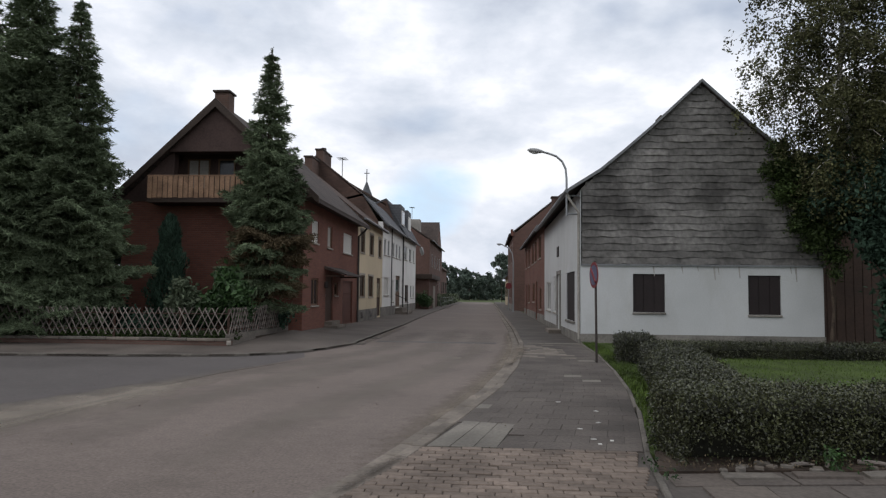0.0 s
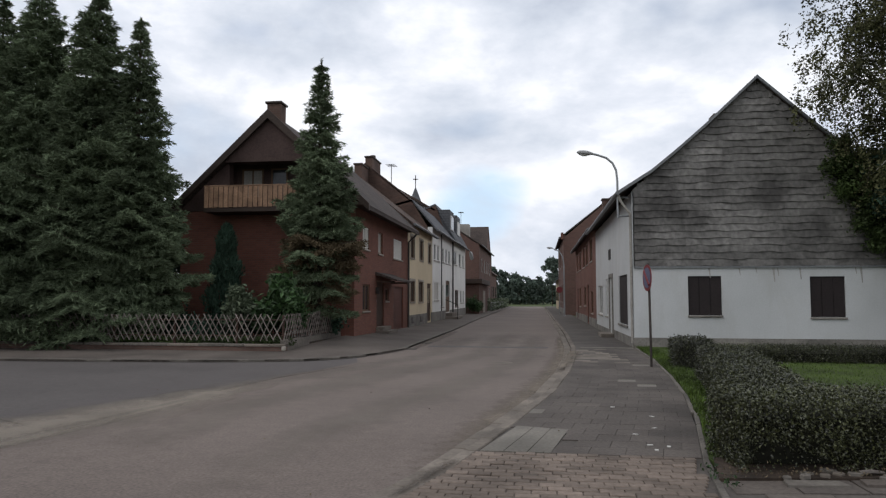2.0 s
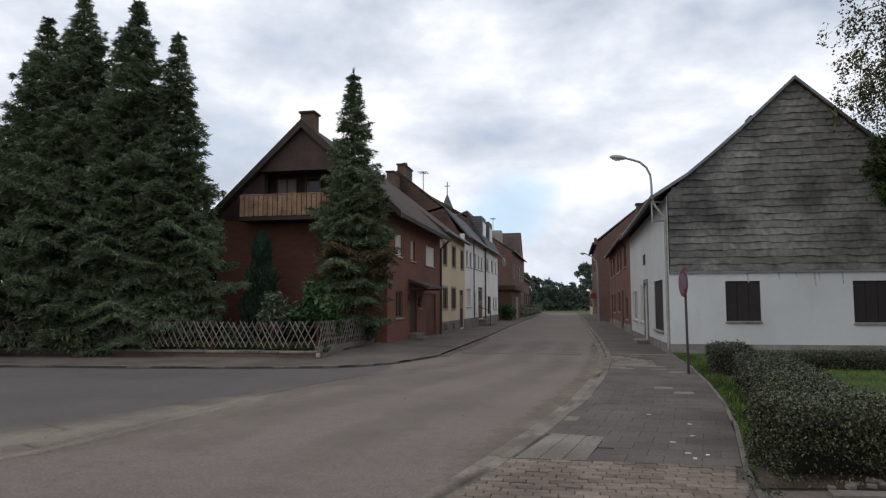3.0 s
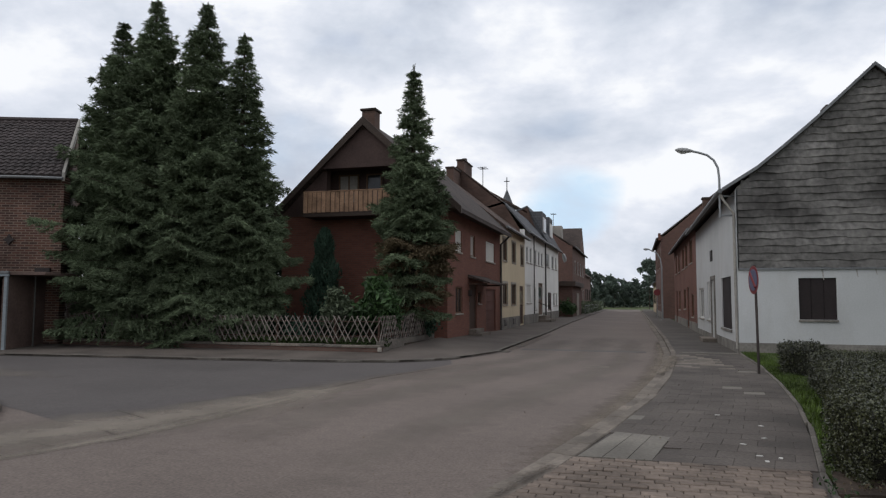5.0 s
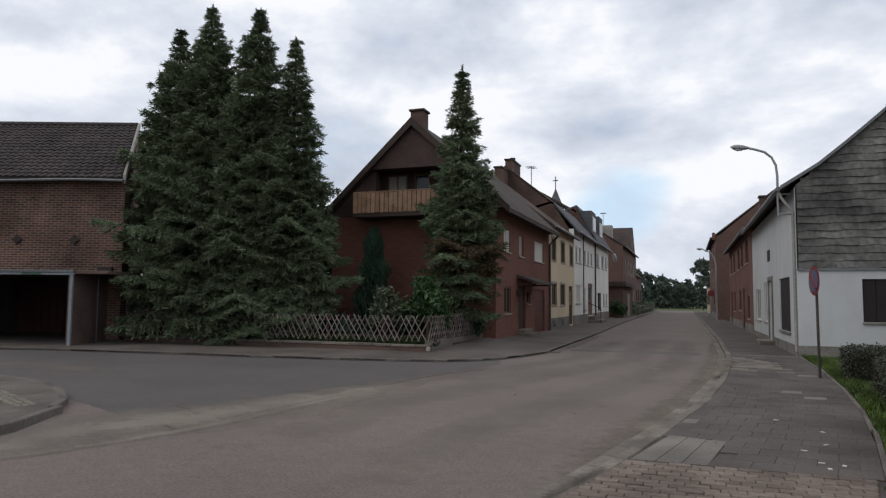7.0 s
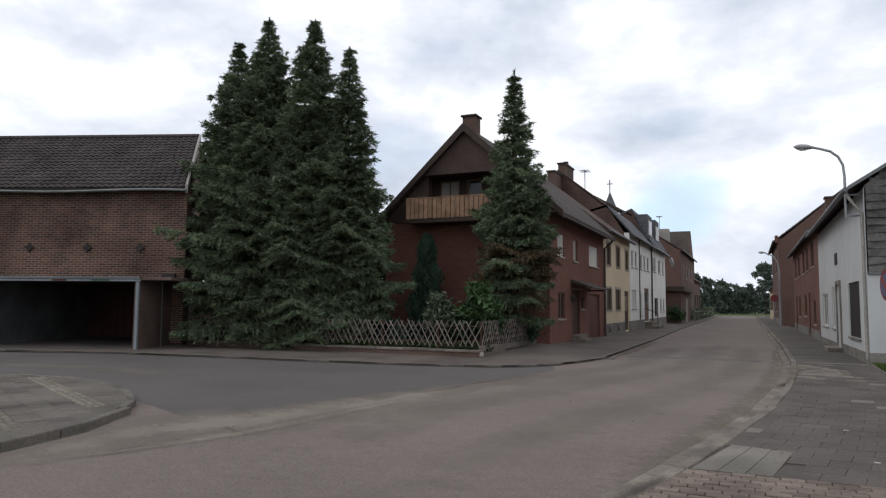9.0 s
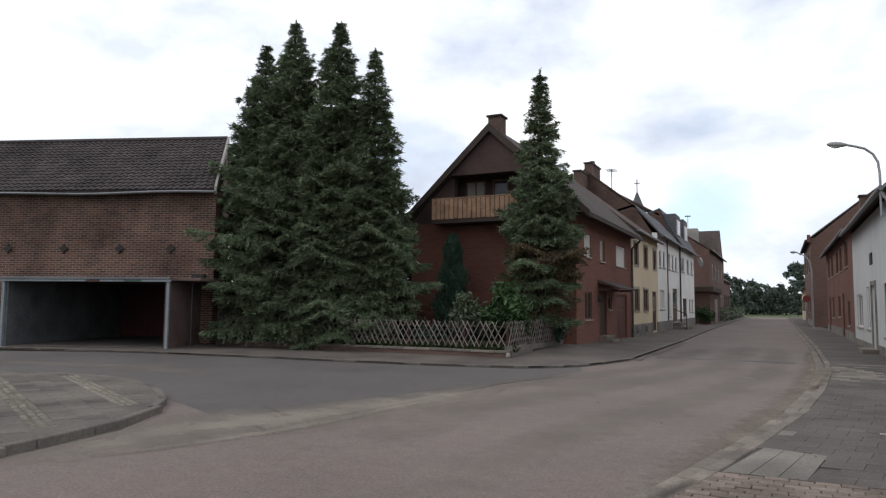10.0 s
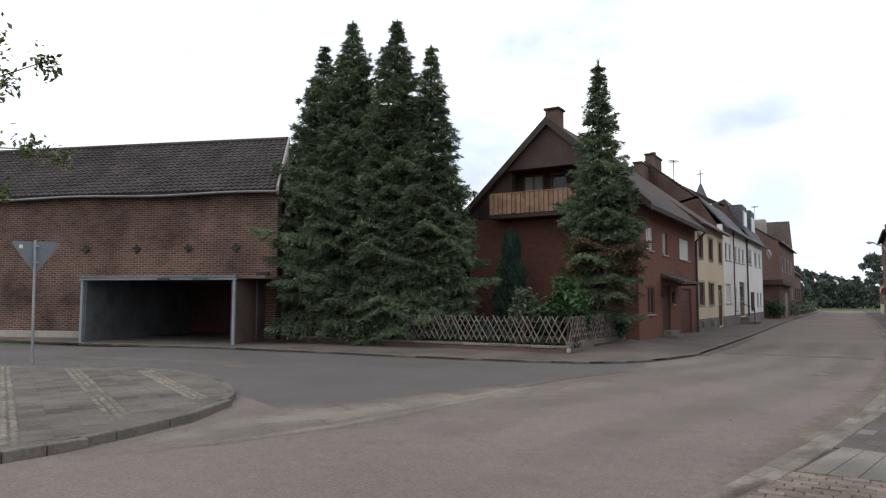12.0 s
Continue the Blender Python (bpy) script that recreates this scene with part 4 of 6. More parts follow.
def far_left_buildings():
    # low annexe, then the tall brick school-like building
    h = thing("annexe", (-9.5, 66, 0.1), "low brown brick annexe with dark flat roof", "building", "left street row")
    part("wall", boxed(WORLD, -11.5, -5.5, 63.5, 74.0, 0.0, 2.9), M_FARBRICK, h)
    part("roof", boxed(WORLD, -11.7, -5.2, 63.2, 74.2, 2.9, 3.35, bevel=0.02), M_VERGE, h)
    part("door", boxed(WORLD, -5.5, -5.45, 68.0, 70.5, 0.1, 2.3), M_SURROUND, h)
    F = Frame((-6.6, 0), (0, 1), (1, 0))
    ops = [("window", 78.0 + 4 * k, 79.3 + 4 * k, z, z + 1.5, dict(frame_mat=M_FRAME_WHITE, mullion=0)) for k in range(4) for z in (1.4, 4.6)]
    h = row_house("building", "tall red brick building with gabled roof at the street", 75.0, 95.0, 7.6, -5.0, 10.9, M_FARBRICK, M_ROOF, ops, plinth=0, depth=10)
    part("cross_gable", prism(Frame((0, 0), (0, 1), (1, 0)), [(86.5, 7.4), (94.5, 7.4), (90.5, 10.9)], -8.0, -6.55), M_FARBRICK, h)
    pitched(Frame((-6.5, 90.5), (-1, 0), (0, 1)), h, "roof_slope", 4.3, 7.3, 0.0, 11.05, 0, 5, M_ROOF)
    pitched(Frame((-6.5, 90.5), (-1, 0), (0, 1)), h, "roof_slope", -4.3, 7.3, 0.0, 11.05, 0, 5, M_ROOF)
    part("dormer", boxed(WORLD, -9.2, -8.0, 79.0, 80.6, 8.6, 10.2), M_VERGE_PALE, h)
    antenna((-9.5, 84.0, 10.7), 1.6, "thin metal roof antenna on brick building")
    h = thing("building", (-9, 103, 0.1), "lower red brick building further along the street", "building", "left street row")
    part("wall", boxed(WORLD, -13, -6.7, 96.5, 110, 0, 5.2), M_FARBRICK, h)
    pitched(Frame((-9.8, 0), (0, 1), (1, 0)), h, "roof_slope", 3.4, 5.1, 0, 7.6, 96.4, 110.2, M_ROOF2)
    pitched(Frame((-9.8, 0), (0, 1), (1, 0)), h, "roof_slope", -3.4, 5.1, 0, 7.6, 96.4, 110.2, M_ROOF2)
    for k in range(3):
        part("window", boxed(WORLD, -6.7, -6.66, 98.5 + 4 * k, 99.9 + 4 * k, 1.6, 3.2), M_GLASS, h)
    # church spire over the roofs
    c = thing("church_tower", (-17.9, 98.4, 0), "grey slate church spire with cross over the roofs", "church")
    part("tower", boxed(WORLD, -20.0, -15.8, 96.3, 100.5, 0, 13.0), M_FARBRICK, c)
    bm = bmesh.new()
    bmesh.ops.create_cone(bm, segments=8, radius1=2.15, radius2=0.05, depth=5.4, cap_ends=True, matrix=Matrix.Translation((-17.9, 98.4, 15.2)))
    part("spire", bm, M_ROOF_GREY, c)
    bm = piped([(-17.9, 98.4, 17.7), (-17.9, 98.4, 19.7)], 0.07, 6)
    tube(bm, [(-18.3, 98.4, 19.1), (-17.5, 98.4, 19.1)], 0.06, 6)
    part("cross", bm, M_IRON, c)


brown_house()
cream_house()
white_houses()
far_left_buildings()
antenna((-10.7, 48.8, 10.0), 1.45, "metal television antenna on tiled roof")
a = thing("roof_antenna", (-9.2, 26.6, 8.0), "thin antenna rod beside the roof ridge", "antenna")
part("mast", piped([(-8.9, 26.6, 7.7), (-8.9, 26.6, 9.0)], 0.02, 5), M_IRON, a)
part("boom", piped([(-8.9, 26.6, 8.95), (-8.0, 26.6, 8.8)], 0.015, 5), M_IRON, a)


# ---- houses on the right ----
FRT = Frame((2.9, 0), (0, 1), (-1, 0))
GW = Frame((0, 21.6), (1, 0), (0, -1))


def white_house():
    h = thing("house", (6.6, 26, 0.1), "abandoned white rendered house with grey clad gable and boarded windows", "house", "right street row")
    holes = [(23.05, 25.5, 0.69, 2.38), (27.5, 28.5, 0.2, 2.4), (29.4, 30.3, 0.82, 2.38), (31.8, 33.9, 0.83, 2.16), (28.05, 28.75, 3.15, 3.56)]
    part("wall", holed_wall(FRT, 21.6, 35.2, 0.0, 4.9, holes, 0.32), M_WHITE, h)
    gh = [(4.52, 5.5, 1.07, 2.26), (8.02, 9.0, 1.03, 2.24)]
    part("wall", holed_wall(GW, 3.222, 10.27, 0.0, 2.56, gh, 0.32), M_WHITE, h, "dirty white gable wall with run-down stains")
    for a, b, c, d in gh:
        w = part("window", boxed(GW, a, b, -0.12, -0.06, c, d), M_BOARD, h, "window boarded with dark panels")
        for k in range(3):
            u = a + (b - a) * (k + 0.5) / 3
            part("panel", boxed(GW, a + (b - a) * k / 3 + 0.01, a + (b - a) * (k + 1) / 3 - 0.01, -0.06, -0.045, c + 0.02, d - 0.02), M_BOARD, w)
        part("sill", boxed(GW, a - 0.02, b + 0.02, -0.1, 0.05, c - 0.07, c - 0.002, bevel=0.01), M_PLINTH, w)
    part("plinth", boxed(GW, 2.9, 10.3, 0.0, 0.025, 0.0, 0.38), M_PLINTH, h)
    part("plinth", boxed(FRT, 21.6, 27.25, 0.0, 0.025, 0.0, 0.36), M_PLINTH, h)
    part("plinth", boxed(FRT, 28.55, 35.2, 0.0, 0.025, 0.0, 0.3), M_PLINTH, h)
    # gable backing and its cladding panels in overlapping courses
    left_edge = lambda z: float(np.interp(z, [2.5, 4.95, 5.47, 6.06, 6.82, 8.31], [2.95, 2.95, 3.5, 4.22, 5.1, 6.66]))
    right_edge = lambda z: float(np.interp(z, [2.5, 4.95, 5.47, 6.06, 6.82, 8.31], [10.3, 10.3, 9.8, 9.1, 8.24, 6.68]))
    prof = [(2.92, 2.56), (10.3, 2.56), (10.3, 4.95), (9.8, 5.44), (9.1, 6.03), (8.24, 6.79), (6.67, 8.27), (5.1, 6.79), (4.22, 6.03), (3.5, 5.44), (2.92, 4.95)]
    part("gable", prism(GW, prof, -0.3, 0.0), M_PLINTH, h)
    clad = part("cladding", boxed(GW, 2.92, 10.32, 0.0, 0.05, 2.5, 2.56), M_ZINC, h, "grey weathered wavy cladding panels in courses")
    r = np.random.default_rng(12)
    z, row = 2.56, 0
    while z < 8.2:
        hh = 0.215
        u, ue = left_edge(z + hh * 0.6), right_edge(z + hh * 0.6)
        u -= 0.0 if row % 2 else 0.3
        while u < ue:
            w = r.uniform(1.1, 1.7)
            a, b = max(u, left_edge(z + hh * 0.6)), min(u + w - 0.004, ue)
            if b - a > 0.06:
                bm = bmesh.new()
                nn = 9
                t0 = []
                for k in range(nn):
                    uu = a + (b - a) * k / (nn - 1)
                    s = k / (nn - 1)
                    bow = 0.016 * math.sin(math.pi * s * 3 + row * 1.7 + u * 2.1) + r.uniform(0, 0.022)
                    lift = 0.03 + 0.016 * math.sin(math.pi * s * 2 + row) + r.uniform(0, 0.02)
                    t0.append([GW.at(uu, 0.006, z + hh + 0.03), GW.at(uu, lift, z - bow + 0.012), GW.at(uu, 0.004, z - bow)])
                for p, q in zip(t0, t0[1:]):
                    for i in (0, 1):
                        bm.faces.new([bm.verts.new(c) for c in (p[i], p[i + 1], q[i + 1], q[i])])
                bmesh.ops.remove_doubles(bm, verts=bm.verts, dist=0.001)
                part("panel", bm, M_CLAD, clad)
            u += w
        z += hh
        row += 1
    # grime that has run down below the cladding
    for u, L, w in ((5.15, 0.3, 0.03), (6.02, 0.22, 0.025), (7.0, 0.42, 0.035), (7.12, 0.25, 0.02), (7.75, 0.35, 0.03), (9.45, 0.45, 0.035), (9.3, 0.2, 0.02), (6.5, 0.15, 0.02)):
        part("run_stain", prism(GW, [(u - w, 2.5), (u + w, 2.5), (u + w * 0.4 + 0.03, 2.5 - L), (u + 0.02, 2.5 - L)], 0.0, 0.002), M_STAIN, h)
    # roof slopes behind the verge, flared at the street eave
    FW = Frame((0, 21.5), (0, 1), (1, 0))
    half = [(0.0, 8.39), (1.57, 6.91), (2.45, 6.14), (3.17, 5.55), (4.15, 4.93)]
    slopes = [((6.67 + k * p[0], p[1]), (6.67 + k * q[0], q[1])) for k in (-1, 1) for q, p in zip(half, half[1:])]
    for a, b in slopes:
        pitched(FW, h, "roof_slope", a[0], a[1], b[0], b[1], 0.0, 13.8, M_ROOF, 0.1)
        e = part("verge_board", prism(Frame((0, 21.43), (1, 0), (0, 1)), [(a[0], a[1] - 0.09), (a[0], a[1] + 0.015), (b[0], b[1] + 0.015), (b[0], b[1] - 0.09)], 0, 0.07), M_ZINC, h)
    part("gutter", piped([(2.47, 21.5, 4.86), (2.47, 35.2, 4.84)], 0.07), M_ZINC, h)
    part("downpipe", piped([(2.5, 21.7, 4.8), (2.58, 21.68, 4.6), (2.85, 21.66, 4.2), (2.85, 21.66, 0.2)], 0.04), M_VERGE_PALE, h)
    ch = part("chimney", boxed(WORLD, 5.95, 6.5, 23.6, 24.2, 6.6, 7.72, bevel=0.01), M_CHIM, h)
    part("cap", boxed(WORLD, 5.9, 6.55, 23.55, 24.25, 7.72, 7.8), M_VERGE, ch)
    ch = part("chimney", boxed(WORLD, 4.3, 5.5, 46.0, 46.6, 5.5, 8.1, bevel=0.01), M_CHIM, h)
    part("cap", boxed(WORLD, 4.24, 5.56, 45.94, 46.66, 8.1, 8.2), M_VERGE, ch)
    # street side
    w = part("window", boxed(FRT, 23.05, 25.5, -0.1, -0.04, 0.69, 2.38), M_BOARD, h, "wide window boarded with dark panels")
    part("sill", boxed(FRT, 23.0, 25.55, -0.04, 0.05, 0.61, 0.688, bevel=0.01), M_PLINTH, w)
    door(FRT, h, 27.5, 28.5, 0.2, 2.4, M_FRAME_WHITE, glazed=True, label="pale door with dark glass in a grey surround")
    part("door_surround", prism(FRT, [(27.35, 0.1), (27.5, 0.1), (27.5, 2.4), (28.5, 2.4), (28.5, 0.1), (28.65, 0.1), (28.65, 2.55), (27.35, 2.55)], 0.002, 0.05), M_PLINTH, h)
    window(FRT, h, 29.4, 30.3, 0.82, 2.38, mullion=0)
    window(FRT, h, 31.8, 33.9, 0.83, 2.16)
    part("wall_plaque", boxed(FRT, 28.05, 28.75, -0.05, 0.03, 3.15, 3.56), M_IRON, h, "dark blank wall emblem")
    part("doorstep", boxed(FRT, 27.1, 28.7, 0.0, 0.5, 0.06, 0.2, bevel=0.012), M_KERB, h)
    part("back_wall", boxed(WORLD, 9.95, 10.27, 21.92, 35.2, 0, 4.9), M_WHITE, h)


white_house()


def right_row():
    B = dict(frame_mat=M_FRAME_BROWN)
    ops = [("window", 37.5, 39.2, 3.59, 4.9, B), ("window", 40.9, 42.4, 3.55, 4.85, B), ("window", 43.4, 45.0, 3.52, 4.82, B), ("window", 37.2, 38.4, 0.75, 1.95, B), ("door", 40.1, 41.4, 0.15, 2.36, dict(material=M_WOOD_DARK)), ("window", 42.6, 44.3, 1.1, 2.3, B)]
    row_house("house", "red brick terrace house with dark windows", 35.22, 46.5, 5.3, -4.5, 8.6, M_RED, M_ROOF, ops, plinth=0.5, F=FRT, group="right street row")
    ops = [("window", 47.5, 49.0, 3.5, 4.8, B), ("window", 50.5, 52.0, 3.5, 4.8, B), ("window", 47.5, 49.0, 1.0, 2.3, B), ("door", 50.6, 51.8, 0.15, 2.3, dict(material=M_WOOD_DARK))]
    row_house("house", "red brick terrace house with white downpipe", 46.52, 54.0, 5.3, -4.5, 8.4, M_RED, M_ROOF, ops, plinth=0.5, F=FRT, group="right street row")
    FT = Frame((2.3, 0), (0, 1), (-1, 0))
    ops = [("window", 66 + 4 * k, 67.4 + 4 * k, z, z + 1.6, B) for k in range(3) for z in (1.2, 4.6)]
    h = row_house("house", "taller dark red brick house with corbelled parapet", 62.5, 79.0, 7.25, -5.0, 11.3, M_FARBRICK, M_ROOF, ops, plinth=0.6, F=FT, group="right street row", depth=9)
    part("corbel", boxed(FT, 62.4, 63.2, 0.0, 0.22, 6.9, 7.5), M_RED, h)
    h = thing("house", (6.5, 95, 0.1), "small cream rendered house with grey roof further along", "house", "right street row")
    part("wall", boxed(WORLD, 2.6, 9.5, 88, 102, 0, 4.0), M_CREAM, h)
    pitched(Frame((6.0, 0), (0, 1), (1, 0)), h, "roof_slope", 3.8, 3.8, 0, 7.4, 87.8, 102.2, M_ROOF_GREY)
    pitched(Frame((6.0, 0), (0, 1), (1, 0)), h, "roof_slope", -3.8, 3.8, 0, 7.4, 87.8, 102.2, M_ROOF_GREY)
    for k in range(3):
        part("window", boxed(WORLD, 2.55, 2.6, 90 + 4 * k, 91.3 + 4 * k, 1.2, 2.6), M_GLASS, h)
    part("gable", prism(Frame((0, 88), (1, 0), (0, 1)), [(2.6, 4.0), (9.4, 4.0), (6.0, 7.2)], 0, 0.3), M_CREAM, h)


right_row()


# ---- barn and open garage ----
UB, NB = (-0.94, -0.342), (0.342, -0.94)
FB = Frame((-18.2, 18.5), UB, NB)


def barn():
    h = thing("barn", (-24, 20, 0.1), "long old brick barn with brown tiled roof and iron wall anchors", "barn")
    part("wall", holed_wall(FB, 0.32, 22.0, 0.0, 5.7, [(0.77, 6.75, 0.0, 2.3)], 0.4), M_BARN, h)
    # the end wall runs back at a slant
    a, b = FB.at(0.32, -0.4, 0), Vector((-23.6, 24.4, 0))
    d = (b - a).normalized()
    part("end_wall", prism(Frame(tuple(a)[:2], tuple(d)[:2], (-d.y, d.x)), [(0, 0), (7.4, 0), (7.4, 5.5), (3.7, 8.3), (0, 5.5)], 0.0, 0.3), M_BARN, h)
    # roof: a base slope with real tiles on it
    e0, e1 = FB.at(0.28, 0.32, 5.68), FB.at(22, 0.32, 5.68)
    r0, r1 = Vector((-21.05, 21.45, 8.52)), Vector((-21.05, 21.45, 8.52)) + FB.u * 22
    bm = bmesh.new()
    top = [bm.verts.new(p) for p in (e0, e1, r1, r0)]
    low = [bm.verts.new(p - Vector((0, 0, 0.12))) for p in (e0, e1, r1, r0)]
    bm.faces.new(top)
    bm.faces.new(low[::-1])
    for i in range(4):
        bm.faces.new((top[i], low[i], low[(i + 1) % 4], top[(i + 1) % 4]))
    slope = part("roof_slope", bm, M_TILE_JOIN, h, "brown pantile roof with mossy tiles")
    bm = bmesh.new()
    back0, back1 = r0 + Vector((-1.6, 3.9, -3.0)), r1 + Vector((-1.6, 3.9, -3.0))
    bm.faces.new([bm.verts.new(p) for p in (r0, r1, back1, back0)])
    part("roof_slope", bm, M_TILE_JOIN, h)
    up = (r0 - e0)
    rows, cols = 17, 84
    du = (e1 - e0) / cols
    dv = up / rows
    nrm = du.cross(dv).normalized()
    if nrm.z < 0:
        nrm = -nrm
    bm = bmesh.new()
    prof = [(0.0, 0.0), (0.2, 0.035), (0.45, 0.045), (0.7, 0.012), (1.0, 0.0)]
    lo = [bm.verts.new(du * s + nrm * (hgt + 0.045)) for s, hgt in prof]
    hi = [bm.verts.new(du * s + dv * 1.08 + nrm * (hgt + 0.008)) for s, hgt in prof]
    fr = [bm.verts.new(du * s + nrm * 0.002) for s, hgt in prof]
    for i in range(4):
        bm.faces.new((lo[i], lo[i + 1], hi[i + 1], hi[i]))
        bm.faces.new((fr[i], fr[i + 1], lo[i + 1], lo[i]))
    me = mesh_of("roof_tile", bm, M_TILE)
    src_v = [v.co.copy() for v in me.vertices]
    src_f = [tuple(p.vertices) for p in me.polygons]
    vs, fs = [], []
    r = np.random.default_rng(3)
    for j in range(rows):
        for i in range(cols):
            p = e0 + du * i + dv * j + nrm * float(r.uniform(-0.004, 0.008))
            if i < 17:
                shared("roof_tile", me, slope, Matrix.Translation(p))
            else:
                o = len(vs)
                vs += [tuple(p + c - Vector(h.location)) for c in src_v]
                fs += [tuple(o + k for k in f) for f in src_f]
    rest = bpy.data.meshes.new("roof_tiles")
    rest.from_pydata(vs, [], fs)
    rest.materials.append(M_TILE_JOIN)
    ob = new("roof_tiles", rest)
    ob.parent = h
    ob["kind"] = "stuff"
    part("ridge", piped([r0 + Vector((0, 0, 0.05)), r1 + Vector((0, 0, 0.05))], 0.12, 8), M_TILE_JOIN, h)
    bm = bmesh.new()
    q = [e0 + Vector((0.02, 0, -0.18)), e0 + Vector((0.02, 0, 0.12)), r0 + Vector((0.02, 0, 0.14)), r0 + Vector((0.02, 0, -0.16))]
    o2 = Vector((0.07, 0.05, 0))
    f0, f1 = [bm.verts.new(p) for p in q], [bm.verts.new(p + o2) for p in q]
    bm.faces.new(f0)
    bm.faces.new(f1[::-1])
    for i in range(4):
        bm.faces.new((f0[i], f1[i], f1[(i + 1) % 4], f0[(i + 1) % 4]))
    part("verge_board", bm, M_VERGE_PALE, h, "pale weathered verge board")
    gut = [FB.at(u, 0.38, 5.58 + 0.035 * math.sin(u * 0.9)) for u in np.linspace(0.2, 22, 30)]
    part("gutter", piped(gut, 0.05), M_ZINC, h, "sagging zinc gutter")
    for u in (1.99, 3.97, 6.17, 8.43, 10.6):
        bm = bmesh.new()
        c = FB.at(u, 0.03, 3.55)
        vs = [bm.verts.new(c + FB.u * (math.cos(k * math.pi / 4) * (0.19 if k % 2 == 0 else 0.1)) + Vector((0, 0, math.sin(k * math.pi / 4) * (0.19 if k % 2 == 0 else 0.1)))) for k in range(8)]
        f = bm.faces.new(vs)
        ex = bmesh.ops.extrude_face_region(bm, geom=[f])
        bmesh.ops.translate(bm, vec=FB.n * 0.05, verts=[g for g in ex["geom"] if isinstance(g, bmesh.types.BMVert)])
        part("wall_anchor", bm, M_IRON, h)
    part("vent", boxed(FB, 0.62, 1.1, 0.0, 0.12, 2.45, 2.62, bevel=0.01), M_IRON, h)
    part("plinth", boxed(FB, 6.82, 22, 0.0, 0.12, 0.0, 0.34, bevel=0.015), M_SURROUND, h, "pale concrete base strip")
    part("back_wall", boxed(FB, 6.0, 22, -8.2, -7.9, 0, 5.5), M_BARN, h)


def garage():
    g = thing("garage", tuple(FB.at(3.7, 1.0, 0.1)), "open concrete garage with pale beam built against the barn", "garage")
    part("side_wall", boxed(FB, 0.79, 0.95, -4.5, 2.2, 0.0, 2.29), M_GARAGE, g, "brown stained side wall")
    part("side_wall", boxed(FB, 6.57, 6.73, -4.5, 2.2, 0.0, 2.29), M_GARAGE_SIDE, g, "blue-grey painted side wall")
    part("roof", boxed(FB, -0.3, 6.85, 0.004, 2.25, 2.302, 2.4, bevel=0.01), M_GARAGE, g)
    part("beam", boxed(FB, 0.72, 6.8, 2.252, 2.32, 2.26, 2.33, bevel=0.008), M_GARAGE_FRAME, g, "pale blue-grey painted front beam")
    part("beam", boxed(FB, 0.72, 6.8, 2.252, 2.34, 2.332, 2.42, bevel=0.008), M_ZINC, g, "grey metal roof edge")
    part("post", boxed(FB, 0.77, 0.86, 2.202, 2.29, 0.05, 2.258), M_GARAGE_FRAME, g)
    part("post", boxed(FB, 6.66, 6.75, 2.202, 2.29, 0.05, 2.258), M_GARAGE_FRAME, g)
    part("floor", boxed(FB, 0.95, 6.57, -4.5, 2.2, 0.02, 0.1), M_PAVE, g)
    part("inner_ceiling", boxed(FB, 0.79, 6.73, -4.6, 0.0, 2.3, 2.38), M_GARAGE, g)
    d = part("inner_door", boxed(FB, 0.9, 6.6, -4.65, -4.5, 0.1, 2.3), M_GARAGE_DOOR, g, "oxblood red boards at the back")
    for k in range(18):
        part("board", boxed(FB, 0.95 + k * 0.31, 1.24 + k * 0.31, -4.5, -4.47, 0.12, 2.28), M_GARAGE_DOOR, d)
    part("beam_patch", boxed(FB, 3.2, 3.7, 2.32, 2.325, 2.27, 2.325), M_DOOR_RED, g)
    part("beam_patch", boxed(FB, 1.75, 2.35, 2.32, 2.325, 2.27, 2.325), M_GRAFFITI, g)
    part("downpipe", piped([FB.at(0.5, 1.2, 2.3), FB.at(0.5, 1.2, 0.1)], 0.03, 6), M_GUTTER_DARK, g)


barn()
garage()


# ---- trees ----
def limb_mesh(bm, pts, r0, r1, sides=7):
    k = len(pts)
    return tube(bm, pts, [r0 + (r1 - r0) * i / (k - 1) for i in range(k)], sides)


def needles(c, d, size, rng, spread=0.45, wide=0.2):
    """Flat diamond sprays at c that point along d."""
    k = len(c)
    d = d + rng.normal(size=(k, 3)) * spread
    d /= np.linalg.norm(d, axis=1, keepdims=True)
    e = np.cross(d, rng.normal(size=(k, 3)) * 0.7 + [0, 0, 1])
    e /= np.linalg.norm(e, axis=1, keepdims=True) + 1e-9
    s = size * rng.uniform(0.55, 1.5, (k, 1))
    f = np.array([0, 0, -1.0]) * s * 0.12
    return np.stack([c - d * s * 0.7, c + e * s * wide + f, c + d * s * 1.1, c - e * s * wide + f], 1).reshape(-1, 3)


def quads_object(name, v, material, parent, label=""):
    k = len(v) // 4
    i = np.arange(k)[:, None] * 4
    faces = np.concatenate([i + [[0, 1, 2]], i + [[0, 2, 3]]])
    me = bpy.data.meshes.new(name)
    me.from_pydata((v - np.array(parent.location)).tolist(), [], faces.tolist())
    me.materials.append(material)
    ob = new(name, me)
    ob.parent = parent
    if label:
        ob["label"] = label
    return ob


